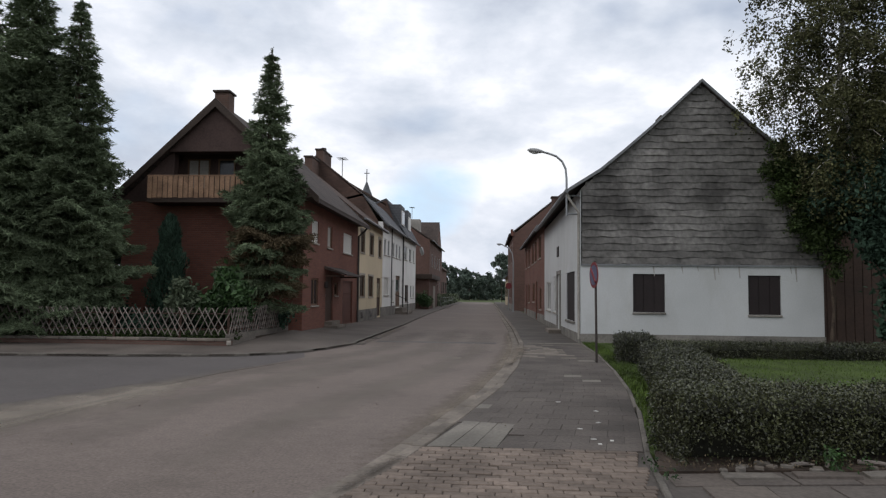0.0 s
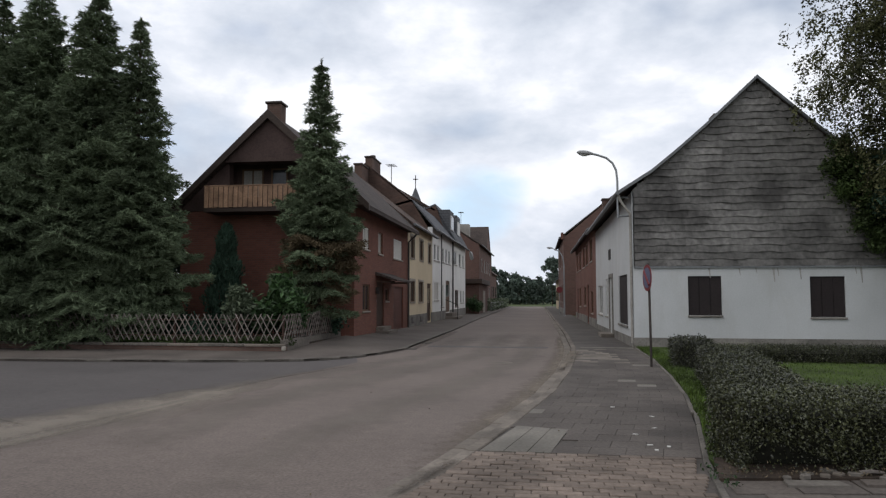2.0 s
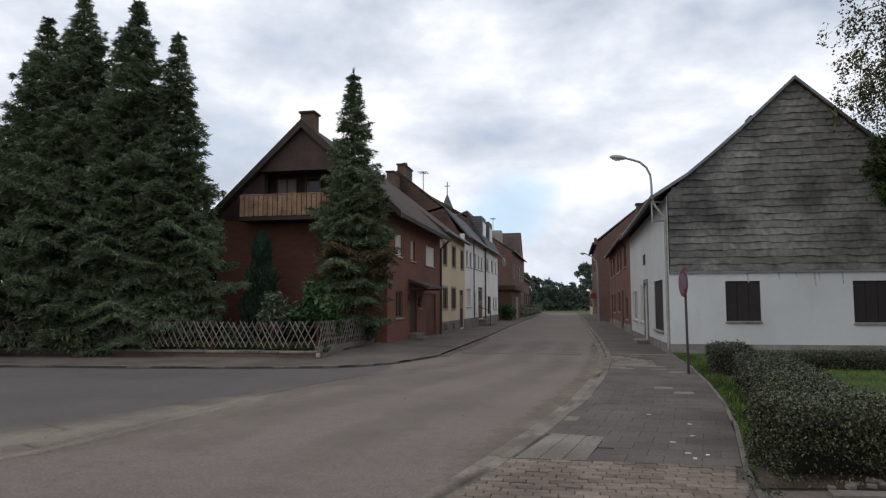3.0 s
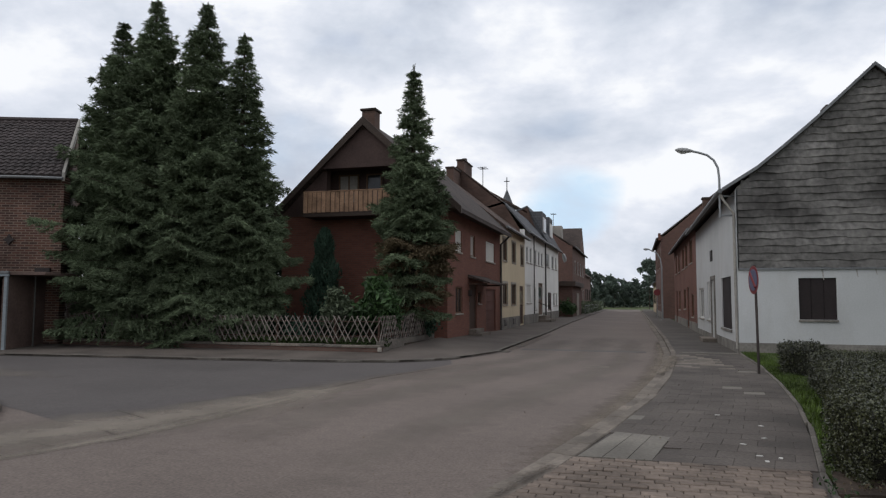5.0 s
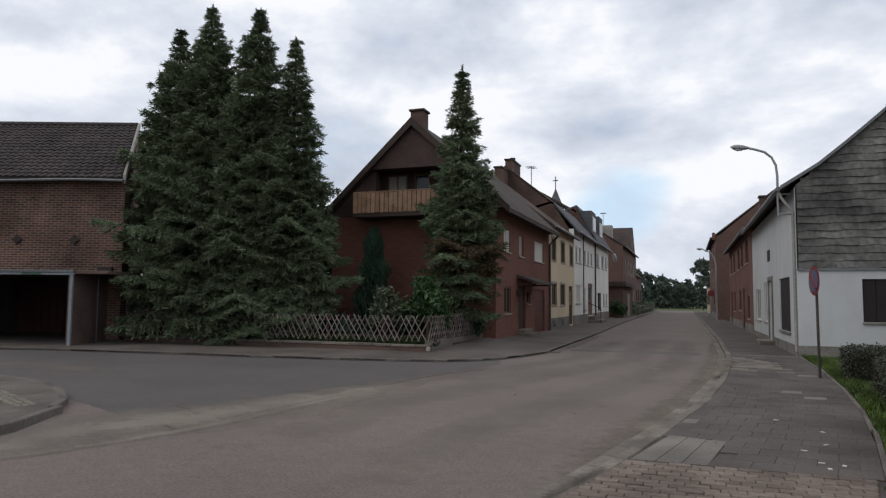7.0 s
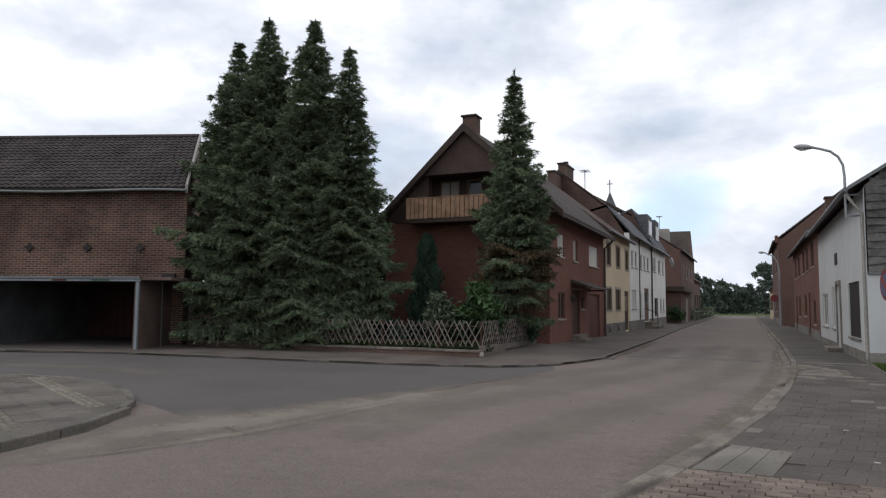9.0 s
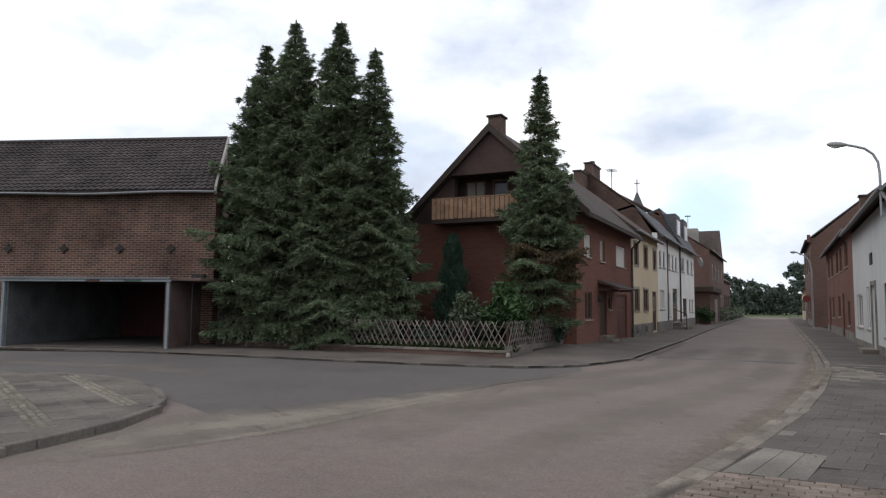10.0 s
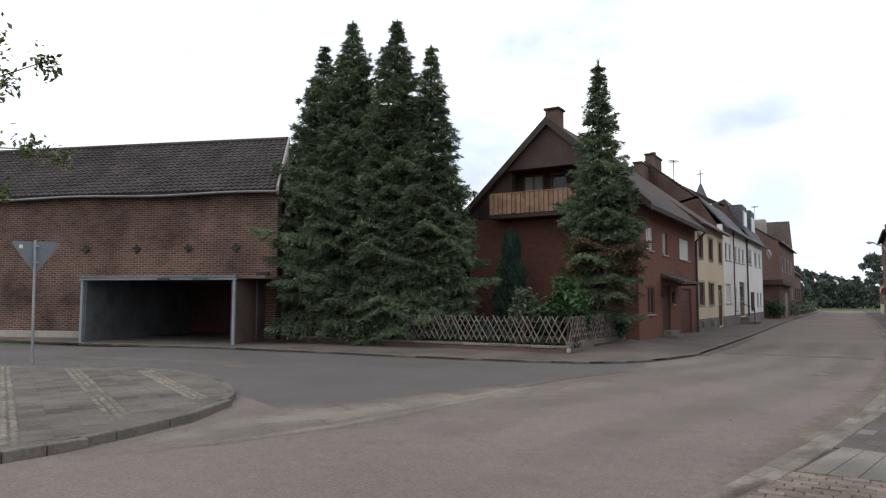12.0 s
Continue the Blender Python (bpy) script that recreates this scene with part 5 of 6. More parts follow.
def spruce(at, height, reach, seed, label, low=0.25, dry=False, scale=1.0, widest=9.0):
    """A spruce: trunk, boughs in whorls, and on each bough side twigs clad with sprays of needles.
    reach gives the crown's half width at depths below the tip."""
    rng = np.random.default_rng(seed)
    t = thing("spruce_tree", at, label, "tree", "spruces in the garden")
    x, y, z = at
    bm = bmesh.new()
    limb_mesh(bm, [(x, y, z - 0.1), (x, y, z + height * 0.5), (x, y, z + height)], 0.2, 0.015, 8)
    V, VD = [], []
    h = low
    while h < height - 0.1:
        s = h / height
        prof = min(widest, scale * float(np.interp(height - h, *zip(*reach))))
        if h - low < 1.2:
            prof *= 0.72 + 0.28 * (h - low) / 1.2
        nb = 10 if prof > 1.0 else (8 if prof > 0.4 else 6)
        a0 = rng.uniform(0, 6.28)
        for b in range(nb):
            ang = a0 + 6.283 * b / nb + rng.uniform(-0.3, 0.3)
            L = prof * rng.uniform(0.6, 1.18)
            if rng.random() < 0.1:
                L *= 1.28
            out = np.array([math.cos(ang), math.sin(ang), 0])
            side = np.array([-out[1], out[0], 0])
            root = np.array([x, y, z + h + rng.uniform(-0.12, 0.12)])
            fall = 0.42 - 0.75 * s + rng.uniform(-0.08, 0.08)
            nt = max(4, int(L * 7.0))
            qt = np.sort(rng.uniform(0.18, 0.97, nt * 2))
            sg = np.where(np.arange(nt * 2) % 2 == 0, 1.0, -1.0)
            lt = (0.46 * L * (1 - qt) + 0.17) * rng.uniform(0.7, 1.2, nt * 2)
            per = np.maximum(9, (lt * 78).astype(int))
            w = np.repeat(np.arange(nt * 2), per)
            r = rng.uniform(0, 1, len(w))
            q = qt[w]
            na = max(20, int(L * 50))
            q = np.concatenate([q, rng.uniform(0.1, 1.0, na)])
            lat = np.concatenate([sg[w] * lt[w] * r, rng.normal(size=na) * 0.02])
            fwd = np.concatenate([lt[w] * r * 0.55, np.zeros(na)])
            sag = np.concatenate([lt[w] * r ** 1.5 * (0.25 + 0.3 * (1 - s)), np.zeros(na)])
            lift = -fall * q * L + 0.30 * L * np.clip(q - 0.55, 0, 1) ** 1.3
            c = root + out * (q * L + fwd)[:, None] + side * lat[:, None]
            c[:, 2] += lift - sag - rng.exponential(0.035, len(q))
            d = out * 0.75 + side * np.sign(lat)[:, None] * 0.6 + np.array([0, 0, -0.15])
            v = needles(c, d, 0.105 if L > 0.5 else 0.075, rng, 0.5, 0.15)
            if dry and 0.8 < h < 3.6 and rng.random() < 0.42:
                VD.append(v)
            else:
                V.append(v)
            if b % 2 == 0 and L > 0.5:
                tip = Vector(root) + Vector(out) * L * 0.9 + Vector((0, 0, -fall * L * 0.9 + 0.1 * L))
                mid = Vector(root) + Vector(out) * L * 0.5 + Vector((0, 0, -fall * L * 0.5))
                limb_mesh(bm, [Vector(root), mid, tip], 0.028, 0.006, 4)
        h += 0.22 + 0.18 * (1 - s)
    # leading shoot
    k = 60
    c = np.array([x, y, z + height]) + np.stack([rng.normal(size=k) * 0.02, rng.normal(size=k) * 0.02, rng.uniform(-0.7, 0.02, k)], 1)
    V.append(needles(c, np.tile([0, 0, 1.0], (k, 1)) + rng.normal(size=(k, 3)) * 0.5, 0.07, rng))
    part("trunk", bm, M_BARK, t)
    quads_object("crown", np.concatenate(V), M_NEEDLE, t)
    if VD:
        quads_object("dry_foliage", np.concatenate(VD), M_NEEDLE_BROWN, t, "dry brown lower boughs")
    return t


GROUPED = [(0, 0.02), (0.5, 0.13), (1, 0.34), (2, 0.72), (3, 0.92), (4.2, 1.15), (5.5, 1.7), (7, 2.3), (9, 2.9), (11, 3.1), (12.5, 2.9)]
SINGLE = [(0, 0.02), (0.7, 0.15), (1.3, 0.36), (2.5, 0.74), (3.2, 0.88), (4.2, 1.2), (6, 1.55), (6.6, 1.65), (7.4, 1.5), (9, 1.3)]
spruce((-17.75, 20.0, 0.22), 11.35, GROUPED, 21, "tall dark green spruce beside the barn", low=1.9, scale=1.08, widest=1.75)
spruce((-16.34, 20.0, 0.22), 12.15, GROUPED, 22, "tallest dark green spruce of the garden group", low=1.2)
spruce((-14.25, 20.0, 0.22), 11.75, GROUPED, 23, "tall dark green spruce behind the lattice fence", low=0.4)
spruce((-12.75, 20.0, 0.22), 10.45, GROUPED, 24, "slender dark spruce with ragged open top", low=0.6, scale=0.8, widest=1.7)
spruce((-7.25, 21.85, 0.22), 9.5, SINGLE, 25, "single spruce with dry brown lower boughs before the balcony house", low=1.2, dry=True, scale=0.88)


def clump_tree(name, at, label, category, blobs, leaf, size, count, seed, group="", trunk=None, bark=None, stretch=1.0, droop=0.0, leaf_part="crown", hang=0.0):
    """Leaves scattered through uneven clumps (centre, radius), on a stem with limbs to each clump."""
    rng = np.random.default_rng(seed)
    t = thing(name, at, label, category, group)
    bm = bmesh.new()
    x, y, z = at
    top = Vector(trunk[-1]) if trunk else Vector((x, y, z + 0.4))
    r0 = 0.02
    if trunk:
        r0 = 0.02 * (Vector(trunk[-1]) - Vector(trunk[0])).length
        limb_mesh(bm, [(x, y, z - 0.1)] + [Vector(p) for p in trunk], r0, r0 * 0.3, 8)
    total = sum(r ** 2 for _, r in blobs)
    C = []
    for c, r in blobs:
        c = np.array(c)
        if trunk:
            ts = [Vector(p) for p in trunk]
            start = min(ts, key=lambda p: (p - Vector(c)).length + max(0, p.z - c[2]) * 3)
            mid = (start + Vector(c)) / 2 + Vector((0, 0, 0.12 * r))
            limb_mesh(bm, [start, mid, Vector(c)], r0 * 0.35, 0.008, 5)
        else:
            limb_mesh(bm, [(x, y, z - 0.05), Vector(c)], 0.018, 0.006, 4)
        k = int(count * r ** 2 / total)
        tw = max(3, k // 28)
        d = rng.normal(size=(tw, 3))
        d /= np.linalg.norm(d, axis=1, keepdims=True)
        ends = c + d * r * rng.uniform(0.35, 1.08, (tw, 1)) * [1, 1, 0.85]
        for e in ends:
            n = rng.poisson(28)
            q = rng.uniform(0.25, 1.0, n)[:, None]
            pts = c * (1 - q) + e * q + rng.normal(size=(n, 3)) * (0.07 + 0.09 * r)
            pts[:, 2] -= hang * rng.uniform(0, 1, n) ** 2
            C.append(pts)
        for e in ends[:6]:
            limb_mesh(bm, [Vector(c), Vector(e)], 0.008, 0.003, 3)
    part("trunk" if trunk else "stems", bm, bark or M_BARK, t)
    flakes(leaf_part, np.concatenate(C), size, leaf, rng, t, stretch=stretch, droop=droop)
    return t


# columnar juniper and shrubs behind the fence
rng = np.random.default_rng(31)
jun = thing("juniper", (-10.5, 21.8, 0.22), "dark columnar juniper before the brown gable", "shrub")
part("stems", piped([(-10.5, 21.8, 0.1), (-10.5, 21.8, 3.6)], [0.07, 0.01], 6), M_BARK, jun)
k = 9000
hz = rng.uniform(0, 1, k) ** 0.85
rad = 0.72 * np.clip(1.02 - hz, 0, 1) ** 0.55 * rng.uniform(0.55, 1.05, k) * (1 + 0.15 * np.sin(hz * 23))
ang = rng.uniform(0, 6.283, k)
rad *= 1 + 0.16 * np.sin(ang * 5 + hz * 9)
c = np.stack([-10.5 + rad * np.cos(ang), 21.8 + rad * np.sin(ang), 0.3 + hz * 3.75], 1)
quads_object("crown", needles(c, np.stack([np.cos(ang) * 0.4, np.sin(ang) * 0.4, np.ones(k)], 1), 0.10, rng), M_JUNIPER, jun)
clump_tree("shrub", (-9.25, 20.3, 0.22), "pale grey-green shrub behind the lattice fence", "shrub", [((-9.25, 20.3, 1.35), 0.5), ((-9.6, 20.4, 1.1), 0.4), ((-8.9, 20.2, 1.15), 0.4), ((-9.3, 20.2, 1.75), 0.3)], M_SHRUB_PALE, 0.085, 2600, 41, "garden shrubs", stretch=0.9)
clump_tree("shrub", (-7.9, 20.0, 0.22), "bright green bush behind the fence corner", "shrub", [((-7.9, 20.0, 1.3), 0.62), ((-8.3, 20.1, 1.0), 0.5), ((-7.4, 19.8, 1.1), 0.5), ((-7.8, 19.9, 1.95), 0.42), ((-7.3, 19.7, 1.5), 0.35)], M_SHRUB, 0.10, 4200, 42, "garden shrubs", droop=0.2, stretch=1.1)
clump_tree("shrub", (-11.6, 21.0, 0.22), "low dark evergreen shrub under the gable", "shrub", [((-11.6, 21.0, 0.7), 0.6), ((-12.2, 20.8, 0.6), 0.5), ((-10.9, 20.6, 0.55), 0.45)], M_JUNIPER, 0.08, 3000, 43, "garden shrubs")
clump_tree("shrub", (-8.6, 22.2, 0.22), "low dark evergreen shrub under the gable", "shrub", [((-8.6, 22.2, 0.9), 0.7), ((-7.6, 22.4, 0.8), 0.6), ((-6.95, 22.6, 0.7), 0.35), ((-9.4, 22.0, 0.7), 0.5)], M_JUNIPER, 0.08, 3600, 44, "garden shrubs")
clump_tree("shrub", (-17.0, 19.2, 0.22), "low dark undergrowth at the barn corner", "shrub", [((-17.2, 19.2, 0.6), 0.5), ((-16.2, 19.2, 0.5), 0.4)], M_JUNIPER, 0.08, 1800, 45, "garden shrubs")
clump_tree("evergreen_hedge", (-16.0, 29.0, 0.1), "tall dark evergreen hedge behind the garden", "hedge", [((-13.2 - 0.9 * k, 28.5 + 0.4 * (k % 3), 0.9 + 1.1 * j), 1.0) for k in range(9) for j in range(5)], M_JUNIPER, 0.13, 16000, 48)
weeds = [(-18.0 + 11.0 * float(a) ** 1.0, 18.62 + 0.5 * float(b), 0.26 + 0.22 * float(c) ** 2) for a, b, c in rng.uniform(0, 1, (3200, 3))]
tagged(flakes("undergrowth", weeds, 0.06, M_IVY, rng), "low weeds and ivy along the foot of the fence", "undergrowth", kind="stuff")

# birch, ivy and evergreen at the white house's corner
def birch(at, seed, label):
    """A birch: pale leaning stem, arching limbs, and thin twigs that hang from them with small leaves."""
    rng = np.random.default_rng(seed)
    t = thing("birch_tree", at, label, "tree")
    stem = [Vector(at) - Vector((0, 0, 0.1)), Vector((11.6, 20.6, 3.0)), Vector((10.6, 20.4, 5.8)), Vector((10.3, 20.4, 8.0)), Vector((10.5, 20.4, 10.6)), Vector((10.6, 20.4, 13.0))]
    bm = bmesh.new()
    limb_mesh(bm, stem, 0.13, 0.03, 9)
    zs = [p.z for p in stem]
    twigs = bmesh.new()
    C = []
    for k in range(80):
        h = 4.2 + 8.6 * (k + 0.5) / 80
        base = Vector([float(np.interp(h, zs, [p[i] for p in stem])) for i in range(3)])
        ang = k * 2.4 + rng.uniform(-0.3, 0.3)
        L = rng.uniform(1.6, 3.3) * (1.0 if h < 10.5 else 0.8) * (1.0 if math.cos(ang) > 0 else (0.72 if h < 6.6 else 1.18))
        out = Vector((math.cos(ang), 0.42 * math.sin(ang) - 0.05, 0))
        rise = rng.uniform(0.35, 0.8)
        pts = [base + out * L * q + Vector((0, 0, L * (rise * q - 0.62 * q * q))) for q in (0, 0.25, 0.5, 0.75, 1.0)]
        limb_mesh(bm, pts, 0.04 if h < 9 else 0.028, 0.006, 5)
        for m in range(int(13 * L)):
            q = 0.22 + 0.78 * (m + rng.random()) / (13 * L)
            p = base + out * L * q + Vector((0, 0, L * (rise * q - 0.62 * q * q)))
            p += Vector((rng.normal() * 0.22, rng.normal() * 0.2, rng.normal() * 0.12))
            drop = rng.uniform(0.25, 0.95) * (1.25 if h < 8 else 0.8)
            sway = Vector((rng.normal() * 0.12, rng.normal() * 0.1, 0))
            end = p + sway + Vector((0, 0, -drop))
            if m % 3 == 0:
                limb_mesh(twigs, [p, end], 0.006, 0.003, 3)
            n = rng.poisson(34 * drop + 10)
            f = rng.uniform(0, 1, n)[:, None]
            c = np.array(p) * (1 - f) + np.array(end) * f + rng.normal(size=(n, 3)) * 0.075
            C.append(c[c[:, 1] < 21.45])
    part("trunk", bm, M_BIRCH, t, "pale birch stem with arching limbs")
    part("twigs", twigs, M_BARK, t)
    flakes("crown", np.concatenate(C), 0.055, M_BIRCH_LEAF, rng, t, stretch=0.75, droop=0.4)


birch((12.1, 20.7, 0.08), 51, "birch with hanging green-brown foliage and pale stem beside the white gable")
clump_tree("ivy", (10.3, 21.3, 0.08), "ivy and creeper climbing over the gable's edge", "climbing plant", [((9.0, 21.25, 4.75), 0.42), ((9.3, 21.25, 5.5), 0.7), ((9.75, 21.2, 4.5), 0.8), ((9.5, 21.3, 3.85), 0.45), ((10.1, 21.2, 3.5), 0.65), ((9.85, 21.3, 3.2), 0.35), ((10.45, 21.2, 2.85), 0.4), ((8.75, 21.3, 5.5), 0.4), ((9.9, 21.2, 5.5), 0.7), ((8.9, 21.3, 6.2), 0.4), ((10.7, 21.1, 4.0), 0.8), ((10.5, 21.25, 2.3), 0.2)], M_IVY, 0.052, 24000, 52, trunk=[(10.45, 21.35, 1.2), (10.3, 21.3, 2.8), (9.6, 21.25, 4.3)], bark=M_BARK)
clump_tree("evergreen_shrub", (12.2, 19.6, 0.08), "large dark evergreen shrub beside the house", "shrub", [((11.8, 19.6, 1.0), 0.9), ((12.4, 19.8, 2.2), 1.1), ((11.5, 19.8, 2.9), 0.9), ((12.2, 19.7, 3.8), 1.1), ((11.4, 19.9, 4.5), 0.9), ((13.0, 20.0, 5.2), 1.3), ((11.1, 20.2, 3.7), 0.8), ((11.0, 19.9, 3.0), 0.6), ((11.5, 19.9, 5.4), 0.9), ((10.7, 20.3, 4.6), 0.7), ((11.4, 19.9, 0.6), 0.5), ((11.6, 20.0, 1.6), 0.7), ((10.2, 20.7, 5.4), 0.8), ((11.0, 20.7, 6.4), 0.9), ((12.0, 20.8, 7.4), 1.1), ((10.0, 20.8, 4.3), 0.7), ((11.2, 20.6, 5.2), 0.9)], M_JUNIPER, 0.09, 38000, 53, trunk=[(12.2, 19.7, 1.5), (12.2, 19.8, 3.6), (12.4, 19.9, 5.0)])
shed = thing("shed", (13.0, 25.2, 0.1), "dark brown wooden shed wall behind the trees", "shed")
part("wall", boxed(WORLD, 10.4, 18.0, 24.2, 26.5, 0.0, 4.6), M_WOOD_DARK, shed)
for k in range(24):
    part("board", boxed(WORLD, 10.4 + k * 0.3, 10.68 + k * 0.3, 24.17, 24.198, 0.05, 4.58), M_WOOD_DARK, shed)

# street tree at the corner pavement; only its outer twigs hang into view
clump_tree("street_tree", (-11.9, 3.0, 0.1), "leafy street tree on the corner pavement with low hanging twigs", "tree",
           [((-12.6, 2.6, 5.6), 1.8), ((-12.0, 2.2, 4.4), 1.3), ((-13.6, 3.2, 4.8), 1.5), ((-12.3, 3.6, 6.8), 1.3), ((-10.6, 3.3, 4.5), 0.5), ((-11.2, 4.0, 5.1), 0.5), ((-10.4, 4.6, 5.2), 0.38), ((-9.9, 5.0, 4.92), 0.3), ((-10.25, 4.75, 4.6), 0.3), ((-10.0, 5.05, 3.72), 0.28), ((-9.75, 5.25, 3.62), 0.17), ((-10.5, 4.6, 3.8), 0.25), ((-10.4, 4.75, 3.05), 0.2)],
           M_TREE_LEAF, 0.05, 9000, 61, trunk=[(-11.9, 3.0, 2.2), (-11.9, 3.1, 3.6), (-12.0, 3.1, 5.2)], stretch=1.0)

# ---- distance: trees at the end of the street, fields and hedgerows ----
r = np.random.default_rng(71)
far = [(-9.0, 150, 7.5), (-6.5, 158, 6.6), (-4.0, 150, 6.2), (-2.2, 165, 5.4), (-0.6, 160, 5.8), (0.9, 150, 4.2), (2.6, 128, 8.6), (4.2, 140, 6.6), (-12.5, 160, 8.0), (-16.5, 150, 8.6), (7.0, 150, 7.0), (-21, 155, 9)]
for i, (fx, fy, fh) in enumerate(far):
    fh *= 1.2
    w = fh * (0.27 if i != 6 else 0.17)
    blobs = [((fx + float(np.clip(r.normal(), -1.3, 1.3)) * w * 0.6, fy + float(r.normal()) * w * 0.5, fh * float(r.uniform(0.25, 0.86))), w * float(r.uniform(0.34, 0.55))) for _ in range(24)]
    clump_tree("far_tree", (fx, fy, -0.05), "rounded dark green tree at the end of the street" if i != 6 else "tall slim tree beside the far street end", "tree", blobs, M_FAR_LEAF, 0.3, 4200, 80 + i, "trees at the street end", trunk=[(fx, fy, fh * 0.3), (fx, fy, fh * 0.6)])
k = 15000
wx = r.uniform(-22, 6.5, k)
crest = 3.4 + 1.5 * np.sin(wx * 0.9) * np.sin(wx * 0.37 + 1) + 0.8 * np.sin(wx * 2.3)
pts = np.stack([wx, r.uniform(168, 180, k), 1.12 * crest * r.uniform(0, 1, k) ** 0.7], 1)
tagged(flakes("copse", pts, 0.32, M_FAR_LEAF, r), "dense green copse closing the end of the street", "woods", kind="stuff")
pts = np.stack([r.uniform(-400, 400, 16000), r.uniform(260, 300, 16000), 9 * r.uniform(0, 1, 16000) ** 1.6], 1)
pts[:, 2] *= 0.55 + 0.45 * np.sin(pts[:, 0] * 0.06) * np.sin(pts[:, 0] * 0.023 + 1)
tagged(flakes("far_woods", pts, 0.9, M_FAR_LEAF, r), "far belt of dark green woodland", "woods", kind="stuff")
pts = np.stack([r.uniform(-6.3, -5.0, 2600), r.uniform(76, 118, 2600), 0.1 + 1.4 * r.uniform(0, 1, 2600) ** 1.5], 1)
tagged(flakes("verge_scrub", pts, 0.12, M_SHRUB_PALE, r), "grey-green scrub along the far pavement", "scrub", kind="stuff")
clump_tree("shrub", (-5.9, 61.9, 0.1), "rounded green bush beside the white house", "shrub", [((-5.9, 61.9, 1.0), 0.85), ((-5.7, 62.6, 0.8), 0.7)], M_SHRUB, 0.1, 2200, 47, "garden shrubs")


# ---- lattice fence on its low wall ----
def low_wall():
    w = thing("garden_wall", (-12.6, 18.45, 0.1), "low weathered brick and stone garden wall under the fence", "wall")
    r = np.random.default_rng(91)
    x = -18.2
    while x < -7.2:
        L = float(r.uniform(0.5, 0.95))
        x1 = min(x + L, -7.02)
        part("coping_stone", boxed(WORLD, x, x1 - 0.012, 18.28, 18.58, 0.215, 0.275 + float(r.uniform(0, 0.025)), bevel=0.012), M_KERB_DARK if r.random() < 0.75 else M_KERB, w)
        x = x1
    part("wall", boxed(WORLD, -18.2, -7.05, 18.31, 18.56, 0.0, 0.213), M_CHIM, w)
    F = Frame((-7.05, 18.56), (0.031, 0.9995), (0.9995, -0.031))
    part("wall", boxed(F, 0.0, 4.75, -0.22, 0.0, 0.0, 0.4), M_KERB_DARK, w)
    part("corner_stone", boxed(WORLD, -7.12, -7.01, 18.26, 18.38, 0.1, 0.24, bevel=0.025), M_SURROUND, w, "white-daubed corner stone")


def lattice(name, F, length, z0, z1, rise, label):
    f = thing(name, tuple(F.at(0, 0, z0)), label, "fence", "garden fence")
    r = np.random.default_rng(int(length * 10))
    step, lean = 0.19, 0.42
    H = z1 - z0
    me = {}
    for sgn, off in ((1, 0.0), (-1, 0.028)):
        bm = bmesh.new()
        a, b = Vector((-lean / 2 * sgn, 0, 0)), Vector((lean / 2 * sgn, 0, H))
        side_v = Vector((0.018, 0, 0))
        for dn in (0.0,):
            vs = [bm.verts.new(p + q) for p in (a, b) for q in (-side_v + Vector((0, -0.004, 0)), -side_v * 0.4 + Vector((0, 0.018, 0)), side_v * 0.4 + Vector((0, 0.018, 0)), side_v + Vector((0, -0.004, 0)))]
            for k in range(4):
                bm.faces.new((vs[k], vs[(k + 1) % 4], vs[4 + (k + 1) % 4], vs[4 + k]))
            bm.faces.new(vs[:4])
            bm.faces.new(vs[4:])
        me[sgn] = mesh_of("slat", bm, M_FENCE)
    basis = Matrix((( F.u.x, F.n.x, 0, 0), (F.u.y, F.n.y, 0, 0), (0, 0, 1, 0), (0, 0, 0, 1)))
    for i in range(int(length / step)):
        for sgn, off in ((1, 0.0), (-1, 0.03)):
            if r.random() < 0.03:
                continue
            u = (i + 0.5) * step + float(r.normal()) * 0.014
            p = F.at(u, off, z0 + rise * u / length + float(r.normal()) * 0.012)
            shared("slat", me[sgn], f, Matrix.Translation(p) @ basis @ Matrix.Rotation(float(r.normal()) * 0.03, 4, "Y"))
    for zz in (0.14, H - 0.16):
        bm = bmesh.new()
        tube(bm, [F.at(0, -0.03, z0 + zz), F.at(length, -0.03, z0 + zz + rise)], 0.016, 6)
        part("rail", bm, M_WOOD_DARK, f)
    for k in range(int(length / 1.9) + 1):
        u = min(k * 1.9 + 0.1, length - 0.05)
        part("post", boxed(F, u - 0.03, u + 0.03, -0.13, -0.07, z0 - 0.25, z1 + rise * u / length - 0.03, bevel=0.008), M_WOOD_DARK, f)
    return f


low_wall()
lattice("lattice_fence", Frame((-18.15, 18.43), (1, 0), (0, -1)), 11.05, 0.36, 1.1, 0.02, "weathered grey crossed-slat timber fence on a low wall")
lattice("lattice_fence", Frame((-7.1, 18.5), (0.031, 0.9995), (0.9995, -0.031)), 4.7, 0.40, 1.12, 0.05, "weathered grey crossed-slat fence running back to the house")


